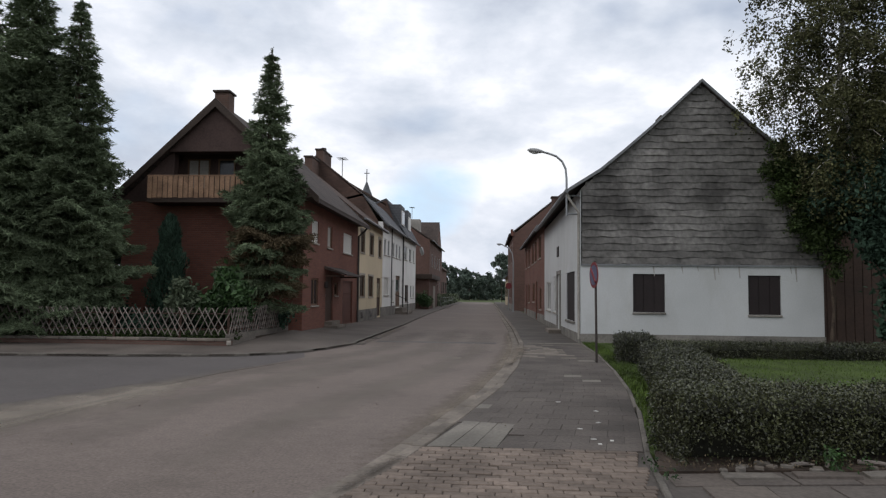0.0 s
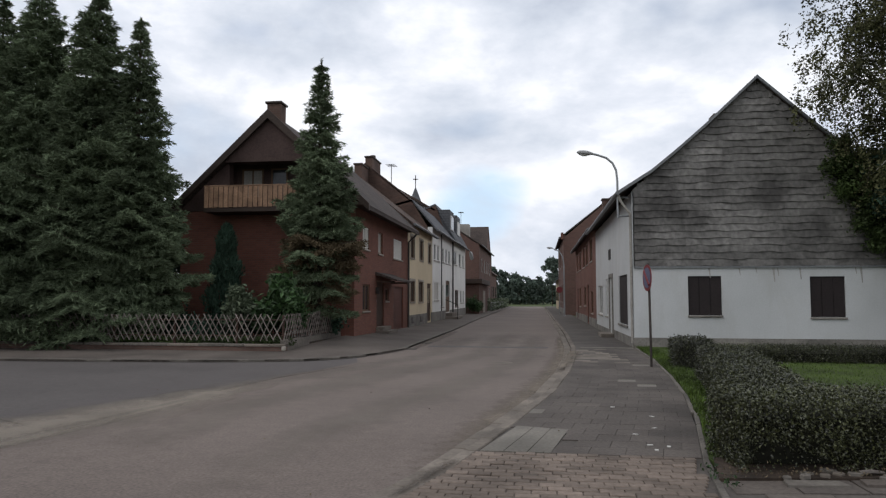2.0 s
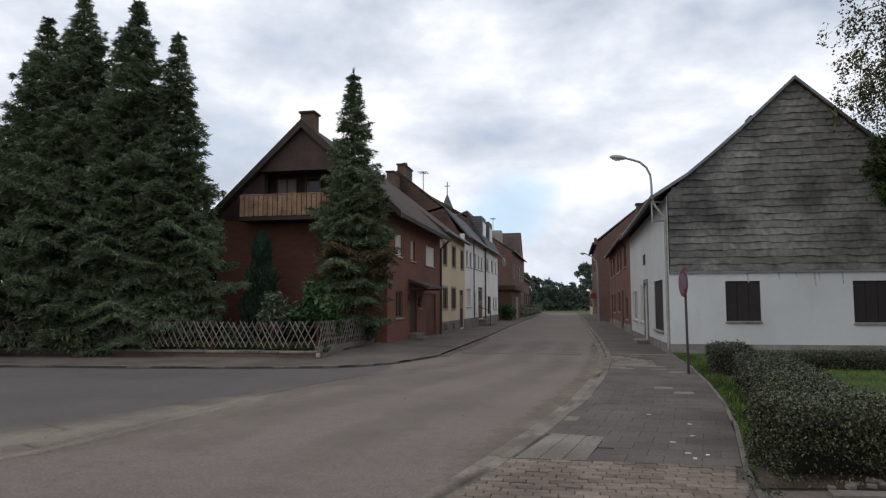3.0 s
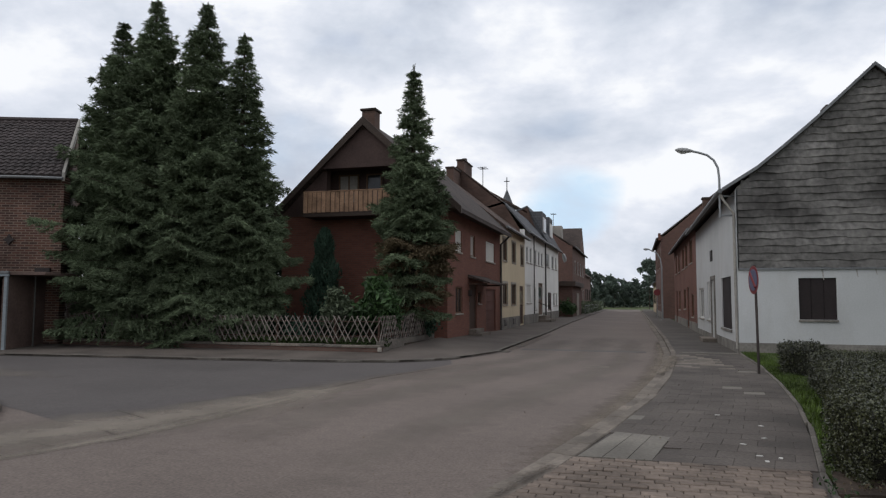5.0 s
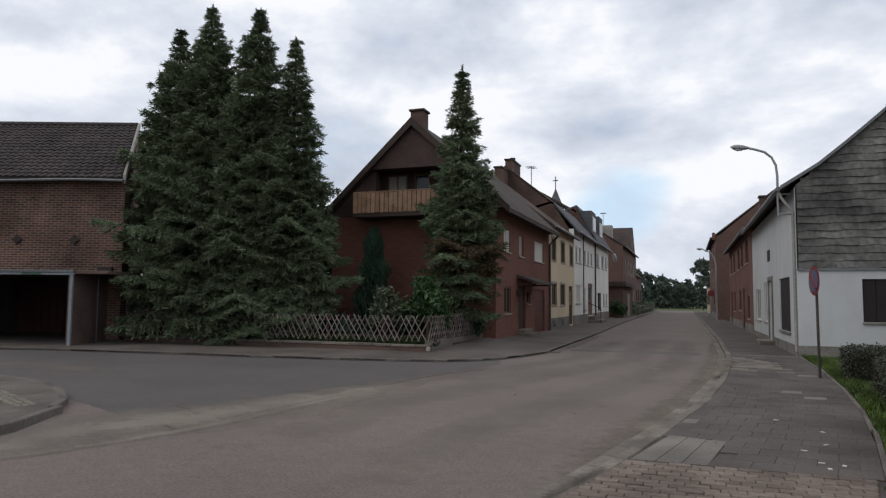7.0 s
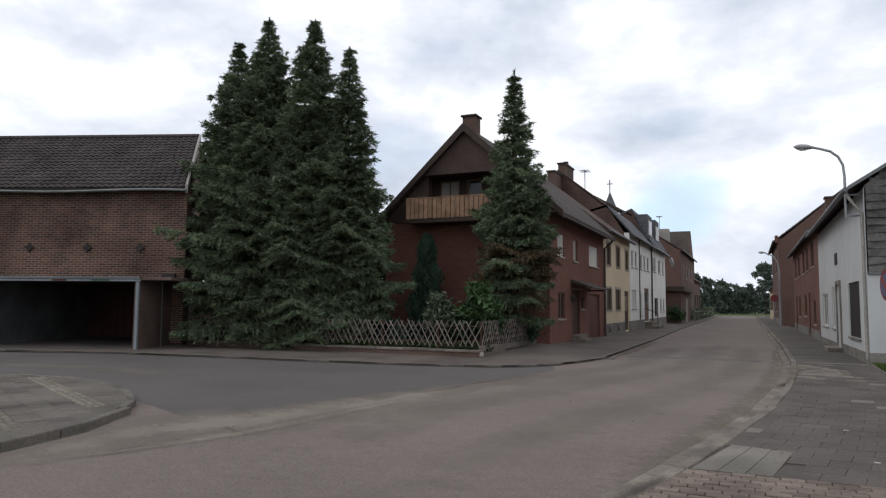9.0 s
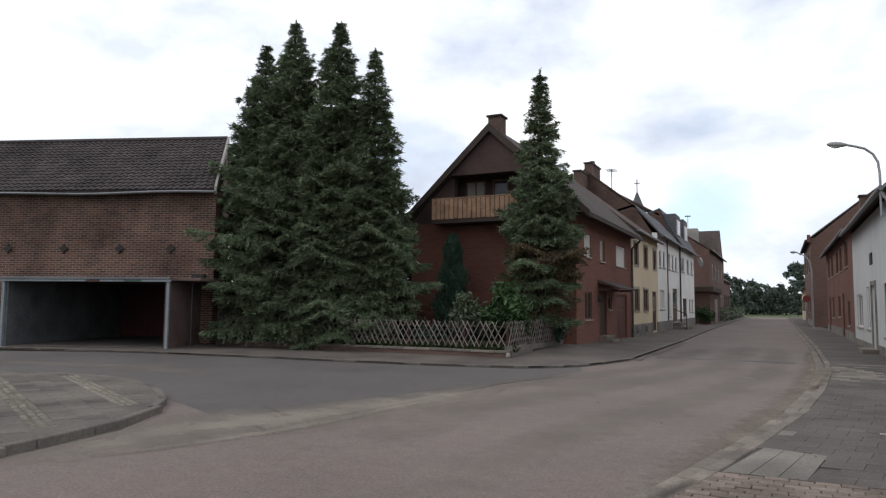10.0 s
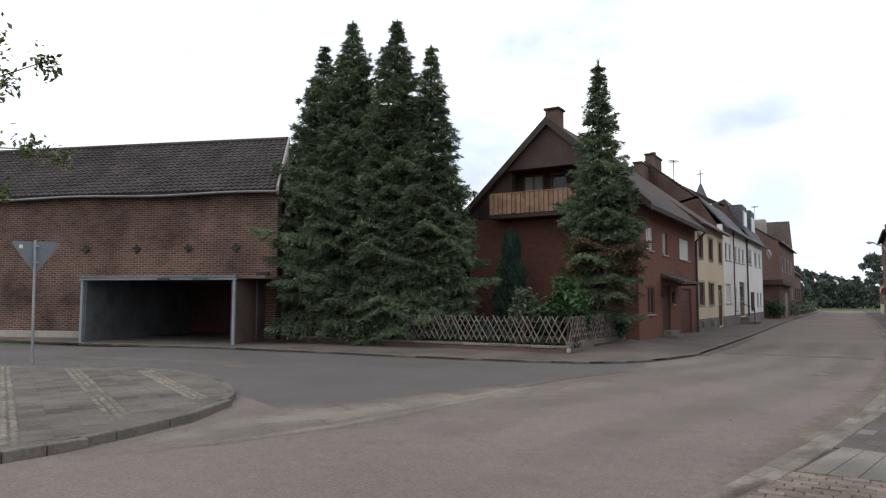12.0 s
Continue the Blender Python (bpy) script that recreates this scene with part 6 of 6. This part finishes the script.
# ---- street furniture ----
def wall_lamp():
    t = thing("street_lamp", (2.5, 21.85, 4.1), "grey curved street lamp bracketed to the white house", "street lamp", "street lamps")
    pts = [(2.5, 21.85, 4.1), (2.5, 21.85, 5.3), (2.47, 21.85, 5.62), (2.36, 21.85, 5.86), (2.17, 21.85, 6.03), (1.9, 21.85, 6.13), (1.72, 21.85, 6.18)]
    part("pole", piped(pts, 0.035, 10), M_STEEL, t)
    part("bracket", piped([(2.5, 21.85, 4.16), (2.9, 21.85, 4.16)], 0.028, 8), M_STEEL, t)
    part("bracket", piped([(2.5, 21.85, 4.75), (2.9, 21.85, 4.75)], 0.028, 8), M_STEEL, t)
    lamp_head(t, Vector((1.72, 21.85, 6.18)), Vector((-1, 0, 0.18)))


def lamp_head(t, at, d):
    d = d.normalized()
    bm = bmesh.new()
    pts = [at + d * s for s in (-0.05, 0.05, 0.15, 0.28, 0.4, 0.48)]
    tube(bm, pts, [0.04, 0.075, 0.105, 0.11, 0.085, 0.02], 12)
    for v in bm.verts:
        v.co.z = at.z + (v.co.z - at.z) * 0.75
    head = part("head", bm, M_LAMP, t)
    bm = bmesh.new()
    tube(bm, [p + Vector((0, 0, -0.055)) for p in pts[2:5]], [0.05, 0.075, 0.04], 10)
    part("cover", bm, M_LAMP_GLASS, head)


wall_lamp()
t = thing("street_lamp", (2.15, 58, 0.08), "grey curved street lamp standing on the far footpath", "street lamp", "street lamps")
part("pole", piped([(2.15, 58, 0.05), (2.15, 58, 4.3), (2.05, 58, 5.0), (1.75, 58, 5.5), (1.2, 58, 5.75)], [0.07, 0.055, 0.05, 0.045, 0.04], 8), M_STEEL, t)
lamp_head(t, Vector((1.2, 58, 5.78)), Vector((-1, 0, 0.1)))

t = thing("traffic_sign", (2.43, 15.6, 0.07), "round blue and red traffic sign edge-on on a rusty pole", "traffic sign")
part("pole", piped([(2.45, 15.6, 0.0), (2.43, 15.6, 2.36)], 0.028, 10), M_POLE_DARK, t)
n = Vector((-0.985, -0.172, 0)).normalized()
for nm, rad, off, mt in (("sign_plate", 0.30, 0.034, M_SIGN_RED), ("sign_face", 0.23, 0.042, M_SIGN_BLUE)):
    bm = bmesh.new()
    c = Vector((2.43, 15.6, 2.04))
    tube(bm, [c + n * off, c + n * (off + 0.006)], rad, 28)
    part(nm, bm, mt, t)
bm = bmesh.new()
dd = Vector((-0.172, 0.985, 0)) * 0.16
tube(bm, [Vector((2.43, 15.6, 2.04)) + n * 0.05 - dd - Vector((0, 0, 0.16)), Vector((2.43, 15.6, 2.04)) + n * 0.05 + dd + Vector((0, 0, 0.16))], 0.03, 6)
part("slash", bm, M_SIGN_RED, t)

t = thing("give_way_sign", (-17.43, 9.08, 0.1), "back of a grey triangular road sign on a galvanised pole", "traffic sign")
part("pole", piped([(-17.41, 9.1, 0.0), (-17.44, 9.06, 3.05)], 0.034, 10), M_STEEL, t)
vd = Vector((-17.43, 9.08, 0)).normalized()
F = Frame((-17.43 + vd.x * 0.05, 9.08 + vd.y * 0.05), (vd.y, -vd.x), (vd.x, vd.y))
part("sign_plate", prism(F, [(-0.47, 3.02), (-0.52, 2.97), (-0.05, 2.27), (0.05, 2.27), (0.52, 2.97), (0.47, 3.02)], 0, 0.012), M_SIGN_BACK, t)
part("sticker", boxed(F, -0.36, -0.28, -0.004, 0.0, 2.84, 2.93), M_FRAME_WHITE, t)
for zz in (2.5, 2.9):
    part("clamp", boxed(F, -0.06, 0.06, -0.1, 0.0, zz - 0.02, zz + 0.02), M_STEEL, t)


# ---- hedges and grass ----
def hedge(name, line, width, z0, height, seed, density, label, size=0.026, skirt=0.0):
    """A clipped hedge along a line: solid dark core and a skin of small glossy leaves."""
    rng = np.random.default_rng(seed)
    t = thing(name, (*line[0], z0), label, "hedge", "garden hedge")
    st = along([Vector((*p, 0)) for p in line], 0.12)
    ring = []
    bm = bmesh.new()
    C = []
    prev = None
    for i, (p, d) in enumerate(st):
        q = Vector((-d.y, d.x, 0))
        hh = height * (1 + 0.05 * noise.noise(p * 1.3 + Vector((seed, 0, 0)))) + 0.02
        w = width * (1 + 0.09 * noise.noise(p * 1.7 + Vector((0, seed, 0))))
        sec = [(-w / 2 + 0.1 + skirt * 0.8, 0.02), (-w / 2 + 0.07, hh - 0.14), (-w / 2 + 0.16, hh - 0.07), (w / 2 - 0.16, hh - 0.07), (w / 2 - 0.07, hh - 0.14), (w / 2 - 0.1, 0.02)]
        cur = [bm.verts.new(p + q * a + Vector((0, 0, z0 + b))) for a, b in sec]
        if prev:
            for k in range(5):
                bm.faces.new((prev[k], prev[k + 1], cur[k + 1], cur[k]))
        else:
            bm.faces.new(cur)
        prev = cur
        n = int(density * 0.12 * (w + 2 * hh))
        s = rng.uniform(0, w + 2 * hh, n)
        a = np.where(s < hh, -w / 2, np.where(s < hh + w, s - hh - w / 2, w / 2))
        b = np.where(s < hh, s, np.where(s < hh + w, hh, w + 2 * hh - s))
        jit = 0.035
        lump = 0.05 * np.array([noise.noise(Vector((p.x + aa * 1.0, p.y, bb)) * 3.3) for aa, bb in zip(a, b)])
        a2 = a * (1 + lump / width * 2) + rng.normal(size=n) * jit
        b2 = np.maximum(b * (1 + lump) + rng.normal(size=n) * jit, 0.015)
        b2 -= np.where((np.abs(a) > w / 2 - 0.07) & (b > hh - 0.03), 0.03, 0)
        al = rng.uniform(-0.07, 0.07, n)
        if skirt:
            bare = skirt * (0.65 + 0.9 * noise.noise(p * 1.1 + Vector((3, 7, 0))))
            thin = (a < -w / 2 + 0.01) & (b < bare)
            keep = ~thin | (rng.random(n) < 0.12)
            a2, b2, al = a2[keep], b2[keep], al[keep]
        C.append(np.stack([p.x + q.x * a2 + d.x * al, p.y + q.y * a2 + d.y * al, z0 + b2], 1))
    bm.faces.new(prev)
    for e, (p, d) in ((-1, st[0]), (1, st[-1])):
        q = Vector((-d.y, d.x, 0))
        n = int(density * width * height)
        a, b = rng.uniform(-width / 2, width / 2, n), rng.uniform(0, height, n)
        o = rng.normal(size=n) * 0.03 + 0.02
        C.append(np.stack([p.x + q.x * a + e * d.x * o, p.y + q.y * a + e * d.y * o, z0 + b], 1))
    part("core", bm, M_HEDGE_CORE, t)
    flakes("leaves", np.concatenate(C), size, M_HEDGE, rng, t, stretch=0.75)
    return t


hedge("hedge", [(1.72, 6.6), (8.0, 7.45)], 0.8, PZ, 0.58, 5, 6200, "clipped dark glossy hedge along the garden front", 0.0175, skirt=0.24)
hedge("hedge", [(2.35, 7.25), (2.65, 9.0), (2.93, 10.5), (3.14, 12.0), (3.34, 13.4)], 0.76, PZ, 0.56, 6, 3800, "clipped hedge arm beside the footpath grass", 0.0195)
hedge("hedge", [(3.28, 15.2), (3.36, 16.3)], 0.74, PZ, 0.56, 7, 1800, "short hedge block near the sign", 0.026)
hedge("hedge", [(4.1, 17.1), (9.7, 17.1)], 0.6, PZ, 0.33, 8, 2600, "low dark hedge across the lawn before the white gable", 0.022)

r = np.random.default_rng(95)


def grass(count, region, hmax, seed, label):
    r = np.random.default_rng(seed)
    x0, x1, y0, y1, ok = region
    p = np.stack([r.uniform(x0, x1, count * 3), r.uniform(y0, y1, count * 3)], 1)
    p = p[[ok(a, b) for a, b in p]][:count]
    n = len(p)
    h = hmax * r.uniform(0.4, 1, n)
    ang = r.uniform(0, 6.28, n)
    w = 0.006 + 0.004 * r.random(n)
    lean = r.normal(size=(n, 2)) * 0.5 * h[:, None]
    a = np.stack([p[:, 0] - np.cos(ang) * w, p[:, 1] - np.sin(ang) * w, np.full(n, PZ - 0.005)], 1)
    b = np.stack([p[:, 0] + np.cos(ang) * w, p[:, 1] + np.sin(ang) * w, np.full(n, PZ - 0.005)], 1)
    c = np.stack([p[:, 0] + lean[:, 0], p[:, 1] + lean[:, 1], PZ + h], 1)
    v = np.stack([a, b, c], 1).reshape(-1, 3)
    me = bpy.data.meshes.new("grass")
    me.from_pydata(v.tolist(), [], (np.arange(n)[:, None] * 3 + [[0, 1, 2]]).tolist())
    me.materials.append(M_GRASS)
    tagged(new("grass", me), label, "grass", kind="stuff")


grass(26000, (1.6, 13, 7.3, 21.4, lambda a, b: a > x_at(PATH_R, b) + 0.08), 0.055, 101, "short green lawn grass")
grass(7000, (1.5, 3.3, 6.8, 21.4, lambda a, b: x_at(PATH_R, b) + 0.06 < a < x_at(PATH_R, b) + 0.5), 0.09, 102, "longer grass strip along the footpath edge")
weed = np.stack([r.uniform(1.5, 7.0, 420), np.zeros(420), np.zeros(420)], 1)
weed[:, 1] = 6.08 + (weed[:, 0] - 1.5) * 0.136 + r.normal(size=420) * 0.06
weed[:, 2] = 0.12 + np.abs(r.normal(size=420)) * 0.03
tagged(flakes("fallen_leaves", weed, 0.014, M_DEAD_LEAF, r), "dry leaves and litter at the foot of the hedge", "leaves", kind="stuff")
for k, (wx, wy, wh) in enumerate([(3.05, 6.2, 0.16), (3.3, 6.25, 0.12), (1.42, 6.05, 0.12), (1.48, 5.7, 0.1)]):
    pts = np.stack([wx + r.normal(size=26) * 0.04, wy + r.normal(size=26) * 0.03, PZ + wh * r.uniform(0, 1, 26)], 1)
    tagged(flakes("weed", pts, 0.02, M_SHRUB, r), "small green weed tuft in the joint", "weed", "weeds", kind="stuff")
bits = np.stack([r.uniform(-9, 2.4, 110), r.uniform(4.5, 24, 110), np.full(110, 0.012)], 1)
bits[:, 2] = np.where(bits[:, 0] > [x_at(KERB_R, b) for b in bits[:, 1]], PZ - 0.005, 0.012)
tagged(flakes("scattered_leaves", bits, 0.013, M_DEAD_LEAF, r), "a few pale fallen leaves on the street", "leaves", kind="stuff")


# ---- paving pieces of the footpath ----
def quad_piece(name, corners, z, thick, material, parent, inset=0.0012):
    c = sum((Vector((*p, 0)) for p in corners), Vector()) / 4
    pts = [Vector((*p, 0)) + (c - Vector((*p, 0))).normalized() * inset * 1.4 for p in corners]
    bm = bmesh.new()
    lo = [bm.verts.new((p.x, p.y, z - thick)) for p in pts]
    mid = [bm.verts.new((p.x, p.y, z - 0.0025)) for p in pts]
    hi = [bm.verts.new((p.x + (c.x - p.x) * 0.012, p.y + (c.y - p.y) * 0.012, z)) for p in pts]
    bm.faces.new(hi)
    for k in range(4):
        bm.faces.new((lo[k], lo[(k + 1) % 4], mid[(k + 1) % 4], mid[k]))
        bm.faces.new((mid[k], mid[(k + 1) % 4], hi[(k + 1) % 4], hi[k]))
    return part(name, bm, material, parent)


path = bpy.data.objects["pavement_right"]
r = np.random.default_rng(111)
PT = PZ - 0.022
y = 6.86
row = 0
while y < 20.6:
    dy = 0.33
    cols = 6 if y < 15.6 else 5
    la, ra = x_at(KERB_R, y) + KERB_W + 0.008, x_at(PATH_R, y) - 0.004
    lb, rb = x_at(KERB_R, y + dy) + KERB_W + 0.008, x_at(PATH_R, y + dy) - 0.004
    sh = 0.5 / cols * (row % 2)
    cuts = sorted({0.0, 1.0, *[min(1, max(0, k / cols + sh)) for k in range(cols)]})
    for a, b in zip(cuts, cuts[1:]):
        if b - a < 0.06:
            continue
        xm = la + (ra - la) * (a + b) / 2
        pale3 = y < 8.0 and xm < 0.12 + (y - 6.9) * 0.18
        if pale3:
            continue
        mat_ = M_SLAB
        if y > 16.2 and xm < 2.0:
            mat_ = M_KERB if r.random() < 0.6 else M_SLAB
        elif r.random() < 0.03:
            mat_ = M_SLAB_PALE
        quad_piece("paving_slab", [(la + (ra - la) * a, y), (la + (ra - la) * b, y), (lb + (rb - lb) * b, y + dy), (lb + (rb - lb) * a, y + dy)], PT + float(r.normal()) * 0.001, 0.03, mat_, path)
    y += dy
    row += 1
for k in range(3):
    p0, p1 = Vector((-0.6 + k * 0.235, 6.87)), Vector((-0.27 + k * 0.2, 8.25))
    quad_piece("paving_slab", [p0, p0 + Vector((0.228, 0.0)), p1 + Vector((0.195, -0.05 * (k + 1))), p1 + Vector((0, -0.05 * k))], PT + 0.002, 0.03, M_SLAB_PALE, path)

me = mesh_of("paver", boxed(WORLD, 0.003, 0.197, 0.003, 0.097, -0.03, 0.0, bevel=0.006), M_BLOCK)
src_v, src_f = [v.co.copy() for v in me.vertices], [tuple(p.vertices) for p in me.polygons]
vs, fs, n_piece = [], [], 0
y, row = 6.74, 0
while y > 2.0:
    xa, xb = x_at(KERB_R, y) + KERB_W + 0.012, x_at(PATH_R, y) - 0.002
    x = xa + 0.1 * (row % 2)
    if row % 2:
        m = Matrix.Translation((xa, y, PT + 0.003)) @ Matrix.Diagonal((0.49, 1, 1, 1))
        o = len(vs)
        vs += [tuple(m @ c) for c in src_v]
        fs += [tuple(o + k for k in f) for f in src_f]
    while x + 0.2 < xb:
        m = Matrix.Translation((x, y, PT + 0.003 + float(r.normal()) * 0.003)) @ Matrix.Rotation(float(r.normal()) * 0.012, 4, "Z") @ Matrix.Rotation(float(r.normal()) * 0.012, 4, "X")
        if n_piece < 300 and y > 4.4:
            shared("paver", me, path, m)
            n_piece += 1
        else:
            o = len(vs)
            vs += [tuple(m @ c) for c in src_v]
            fs += [tuple(o + k for k in f) for f in src_f]
        x += 0.2
    if xb - x > 0.1:
        m = Matrix.Translation((x, y, PT + 0.003)) @ Matrix.Diagonal((0.49, 1, 1, 1))
        o = len(vs)
        vs += [tuple(m @ c) for c in src_v]
        fs += [tuple(o + k for k in f) for f in src_f]
    y -= 0.1
    row += 1
rest = bpy.data.meshes.new("pavers")
rest.from_pydata(vs, [], fs)
rest.materials.append(M_BLOCK_JOIN)
ob = new("pavers", rest)
ob.parent = path
ob["kind"] = "stuff"
kerb_row("path_edging", [p for p in PATH_R if p[1] > 2], 0.06, PZ - 0.002, 0.9, M_KERB_DARK, "narrow concrete edging between footpath and grass", -1)

# slabs along the hedge front, mottled slabs of the corner pavement
hp = bpy.data.objects["pavement_garden_side"]
for i in range(9):
    for j in range(5):
        x0, y0 = 1.5 + i * 0.52 + 0.2 * (j % 2), 5.62 + i * 0.07 - j * 0.42
        quad_piece("paving_slab", [(x0, y0), (x0 + 0.5, y0 + 0.06), (x0 + 0.5, y0 + 0.46), (x0, y0 + 0.4)], PZ - 0.008 + float(r.normal()) * 0.004, 0.03, M_PAVE_L if r.random() < 0.4 else M_SLAB, hp)

cobbles = []
ip = bpy.data.objects["pavement_island"]


def inside(px_, py_, poly):
    k, c = len(poly), False
    for i in range(k):
        (xa, ya), (xb, yb) = poly[i], poly[i - 1]
        if (ya > py_) != (yb > py_) and px_ < (xb - xa) * (py_ - ya) / (yb - ya) + xa:
            c = not c
    return c


rim = [(x - 0.16, y - 0.1) for x, y in ISLAND]
BU, BV = Vector((-0.899, 0.438)), Vector((0.438, 0.899))
for i in range(-34, 34):
    for j in range(-34, 34):
        band = j % 4 == 0
        u, v = i * 0.345 + (0.17 if j % 2 else 0), j * 0.314 - 0.157
        q = [Vector((-11.35, 6.87)) + BU * a + BV * b for a, b in ((u, v), (u + 0.342, v), (u + 0.342, v + 0.311), (u, v + 0.311))]
        if not all(inside(p.x, p.y, rim) and p.x > -17.0 and p.y > 3.2 for p in q):
            continue
        if not band:
            quad_piece("paving_slab", q, PZ + float(r.normal()) * 0.002, 0.03, M_SLAB if r.random() < 0.2 else M_ISLAND, ip)
            continue
        for k in range(9):
            a, b = u + 0.115 * (k % 3) + float(r.normal()) * 0.006, v + 0.104 * (k // 3) + float(r.normal()) * 0.006
            c = Vector((-11.35, 6.87)) + BU * (a + 0.057) + BV * (b + 0.052)
            cobbles.append((c, float(r.uniform(0.05, 0.06)), float(r.uniform(0.004, 0.014)), float(r.uniform(0, 6.28))))
vs, fs = [], []
for c, rad, up, turn in cobbles:
    o = len(vs)
    for k in range(6):
        vs.append((c.x + rad * math.cos(turn + k * 1.047), c.y + rad * math.sin(turn + k * 1.047), PZ - 0.01))
    for k in range(6):
        vs.append((c.x + rad * 0.6 * math.cos(turn + k * 1.047), c.y + rad * 0.6 * math.sin(turn + k * 1.047), PZ + up))
    fs += [(o + k, o + (k + 1) % 6, o + 6 + (k + 1) % 6, o + 6 + k) for k in range(6)] + [tuple(o + 6 + k for k in range(6))]
rest = bpy.data.meshes.new("cobbles")
rest.from_pydata(vs, [], fs)
rest.materials.append(M_COBBLE)
ob = new("cobbles", rest)
ob.parent = ip
ob["kind"] = "stuff"
ob["label"] = "pale sandy cobble strips between the slabs"

# pale edge course where the slabs end at the white house
for k in range(6):
    a, b = 1.24 + k * 0.27, 1.5 + k * 0.27
    quad_piece("paving_slab", [(a, 21.25), (b, 21.25), (b, 21.5), (a, 21.5)], PT + 0.002, 0.03, M_SLAB_PALE, path)

# litter, sticks, far sign and railing
for k, (lx, ly) in enumerate([(1.12, 7.35), (1.3, 7.3), (1.05, 7.9), (1.32, 8.3), (1.42, 9.1), (1.0, 9.8), (1.15, 7.12)]):
    bm = boxed(Frame((lx, ly), (math.cos(k * 1.3), math.sin(k * 1.3)), (-math.sin(k * 1.3), math.cos(k * 1.3))), -0.03, 0.03, -0.018, 0.018, PT + 0.002, PT + 0.008)
    tagged(part("paper_scrap", bm, M_LITTER), "small pale paper scrap lying on the footpath", "litter", "litter on the footpath")
for k, (sx, sy, ang, L) in enumerate([(3.45, 6.33, -0.5, 0.34), (2.75, 6.24, 0.2, 0.22), (3.0, 6.3, 1.0, 0.16)]):
    d = Vector((math.cos(ang), math.sin(ang), 0)) * L / 2
    c = Vector((sx, sy, PZ + 0.035))
    tagged(part("fallen_stick", piped([c - d, c + Vector((0, 0.01, 0.01)), c + d], [0.022, 0.018, 0.01], 7), M_FENCE), "broken weathered stick on the soil below the hedge", "stick", "sticks below the hedge")
rs = np.random.default_rng(131)
for k in range(26):
    sx = float(rs.uniform(1.9, 5.2))
    sy = 6.02 + (sx - 1.5) * 0.136 + float(rs.normal()) * 0.07
    w, d, hgt = float(rs.uniform(0.02, 0.07)), float(rs.uniform(0.015, 0.045)), float(rs.uniform(0.012, 0.035))
    a = float(rs.uniform(0, 3.14))
    bm = boxed(Frame((sx, sy), (math.cos(a), math.sin(a)), (-math.sin(a), math.cos(a))), -w, w, -d, d, PZ + 0.002, PZ + 0.012 + hgt, bevel=0.008)
    tagged(part("stone", bm, M_KERB_DARK if k % 3 else M_KERB), "small broken stone lying on soil below the hedge", "stone", "stones below the hedge")
for k in range(5):
    x0 = 1.95 + 0.62 * k
    y0 = 5.78 + (x0 - 1.5) * 0.13
    quad_piece("paving_slab", [(x0, y0), (x0 + 0.5 + 0.05 * (k % 2), y0 + 0.05), (x0 + 0.46, y0 + 0.2 + 0.04 * (k % 3)), (x0 + 0.02, y0 + 0.17)], PZ + 0.012 + 0.005 * (k % 2), 0.04, M_PAVE_L if k % 2 else M_KERB_DARK, hp)
wd = np.stack([2.98 + rs.normal(size=90) * 0.05, 6.17 + rs.normal(size=90) * 0.05, PZ + 0.2 * rs.uniform(0.05, 1, 90)], 1)
tagged(flakes("weed", wd, 0.026, M_SHRUB, rs, stretch=0.8), "leafy green weed growing at the hedge foot", "weed", "weeds", kind="stuff")
t = thing("traffic_sign", (2.0, 66, 0.08), "small round road sign on a grey post far along", "traffic sign")
part("pole", piped([(2.0, 66, 0.05), (2.0, 66, 2.7)], 0.03, 8), M_STEEL, t)
part("sign_plate", piped([(2.0, 65.95, 2.35), (2.0, 65.93, 2.35)], 0.3, 20), M_SIGN_RED, t)
t = thing("railing", (-5.3, 78, 0.1), "low grey metal railing along the far pavement", "railing")
for k in range(13):
    part("post", piped([(-5.3, 77 + k * 2.6, 0.05), (-5.3, 77 + k * 2.6, 1.05)], 0.03, 6), M_STEEL, t)
for zz in (0.55, 1.02):
    part("rail", piped([(-5.3, 77, zz), (-5.3, 108.2, zz)], 0.025, 6), M_STEEL, t)
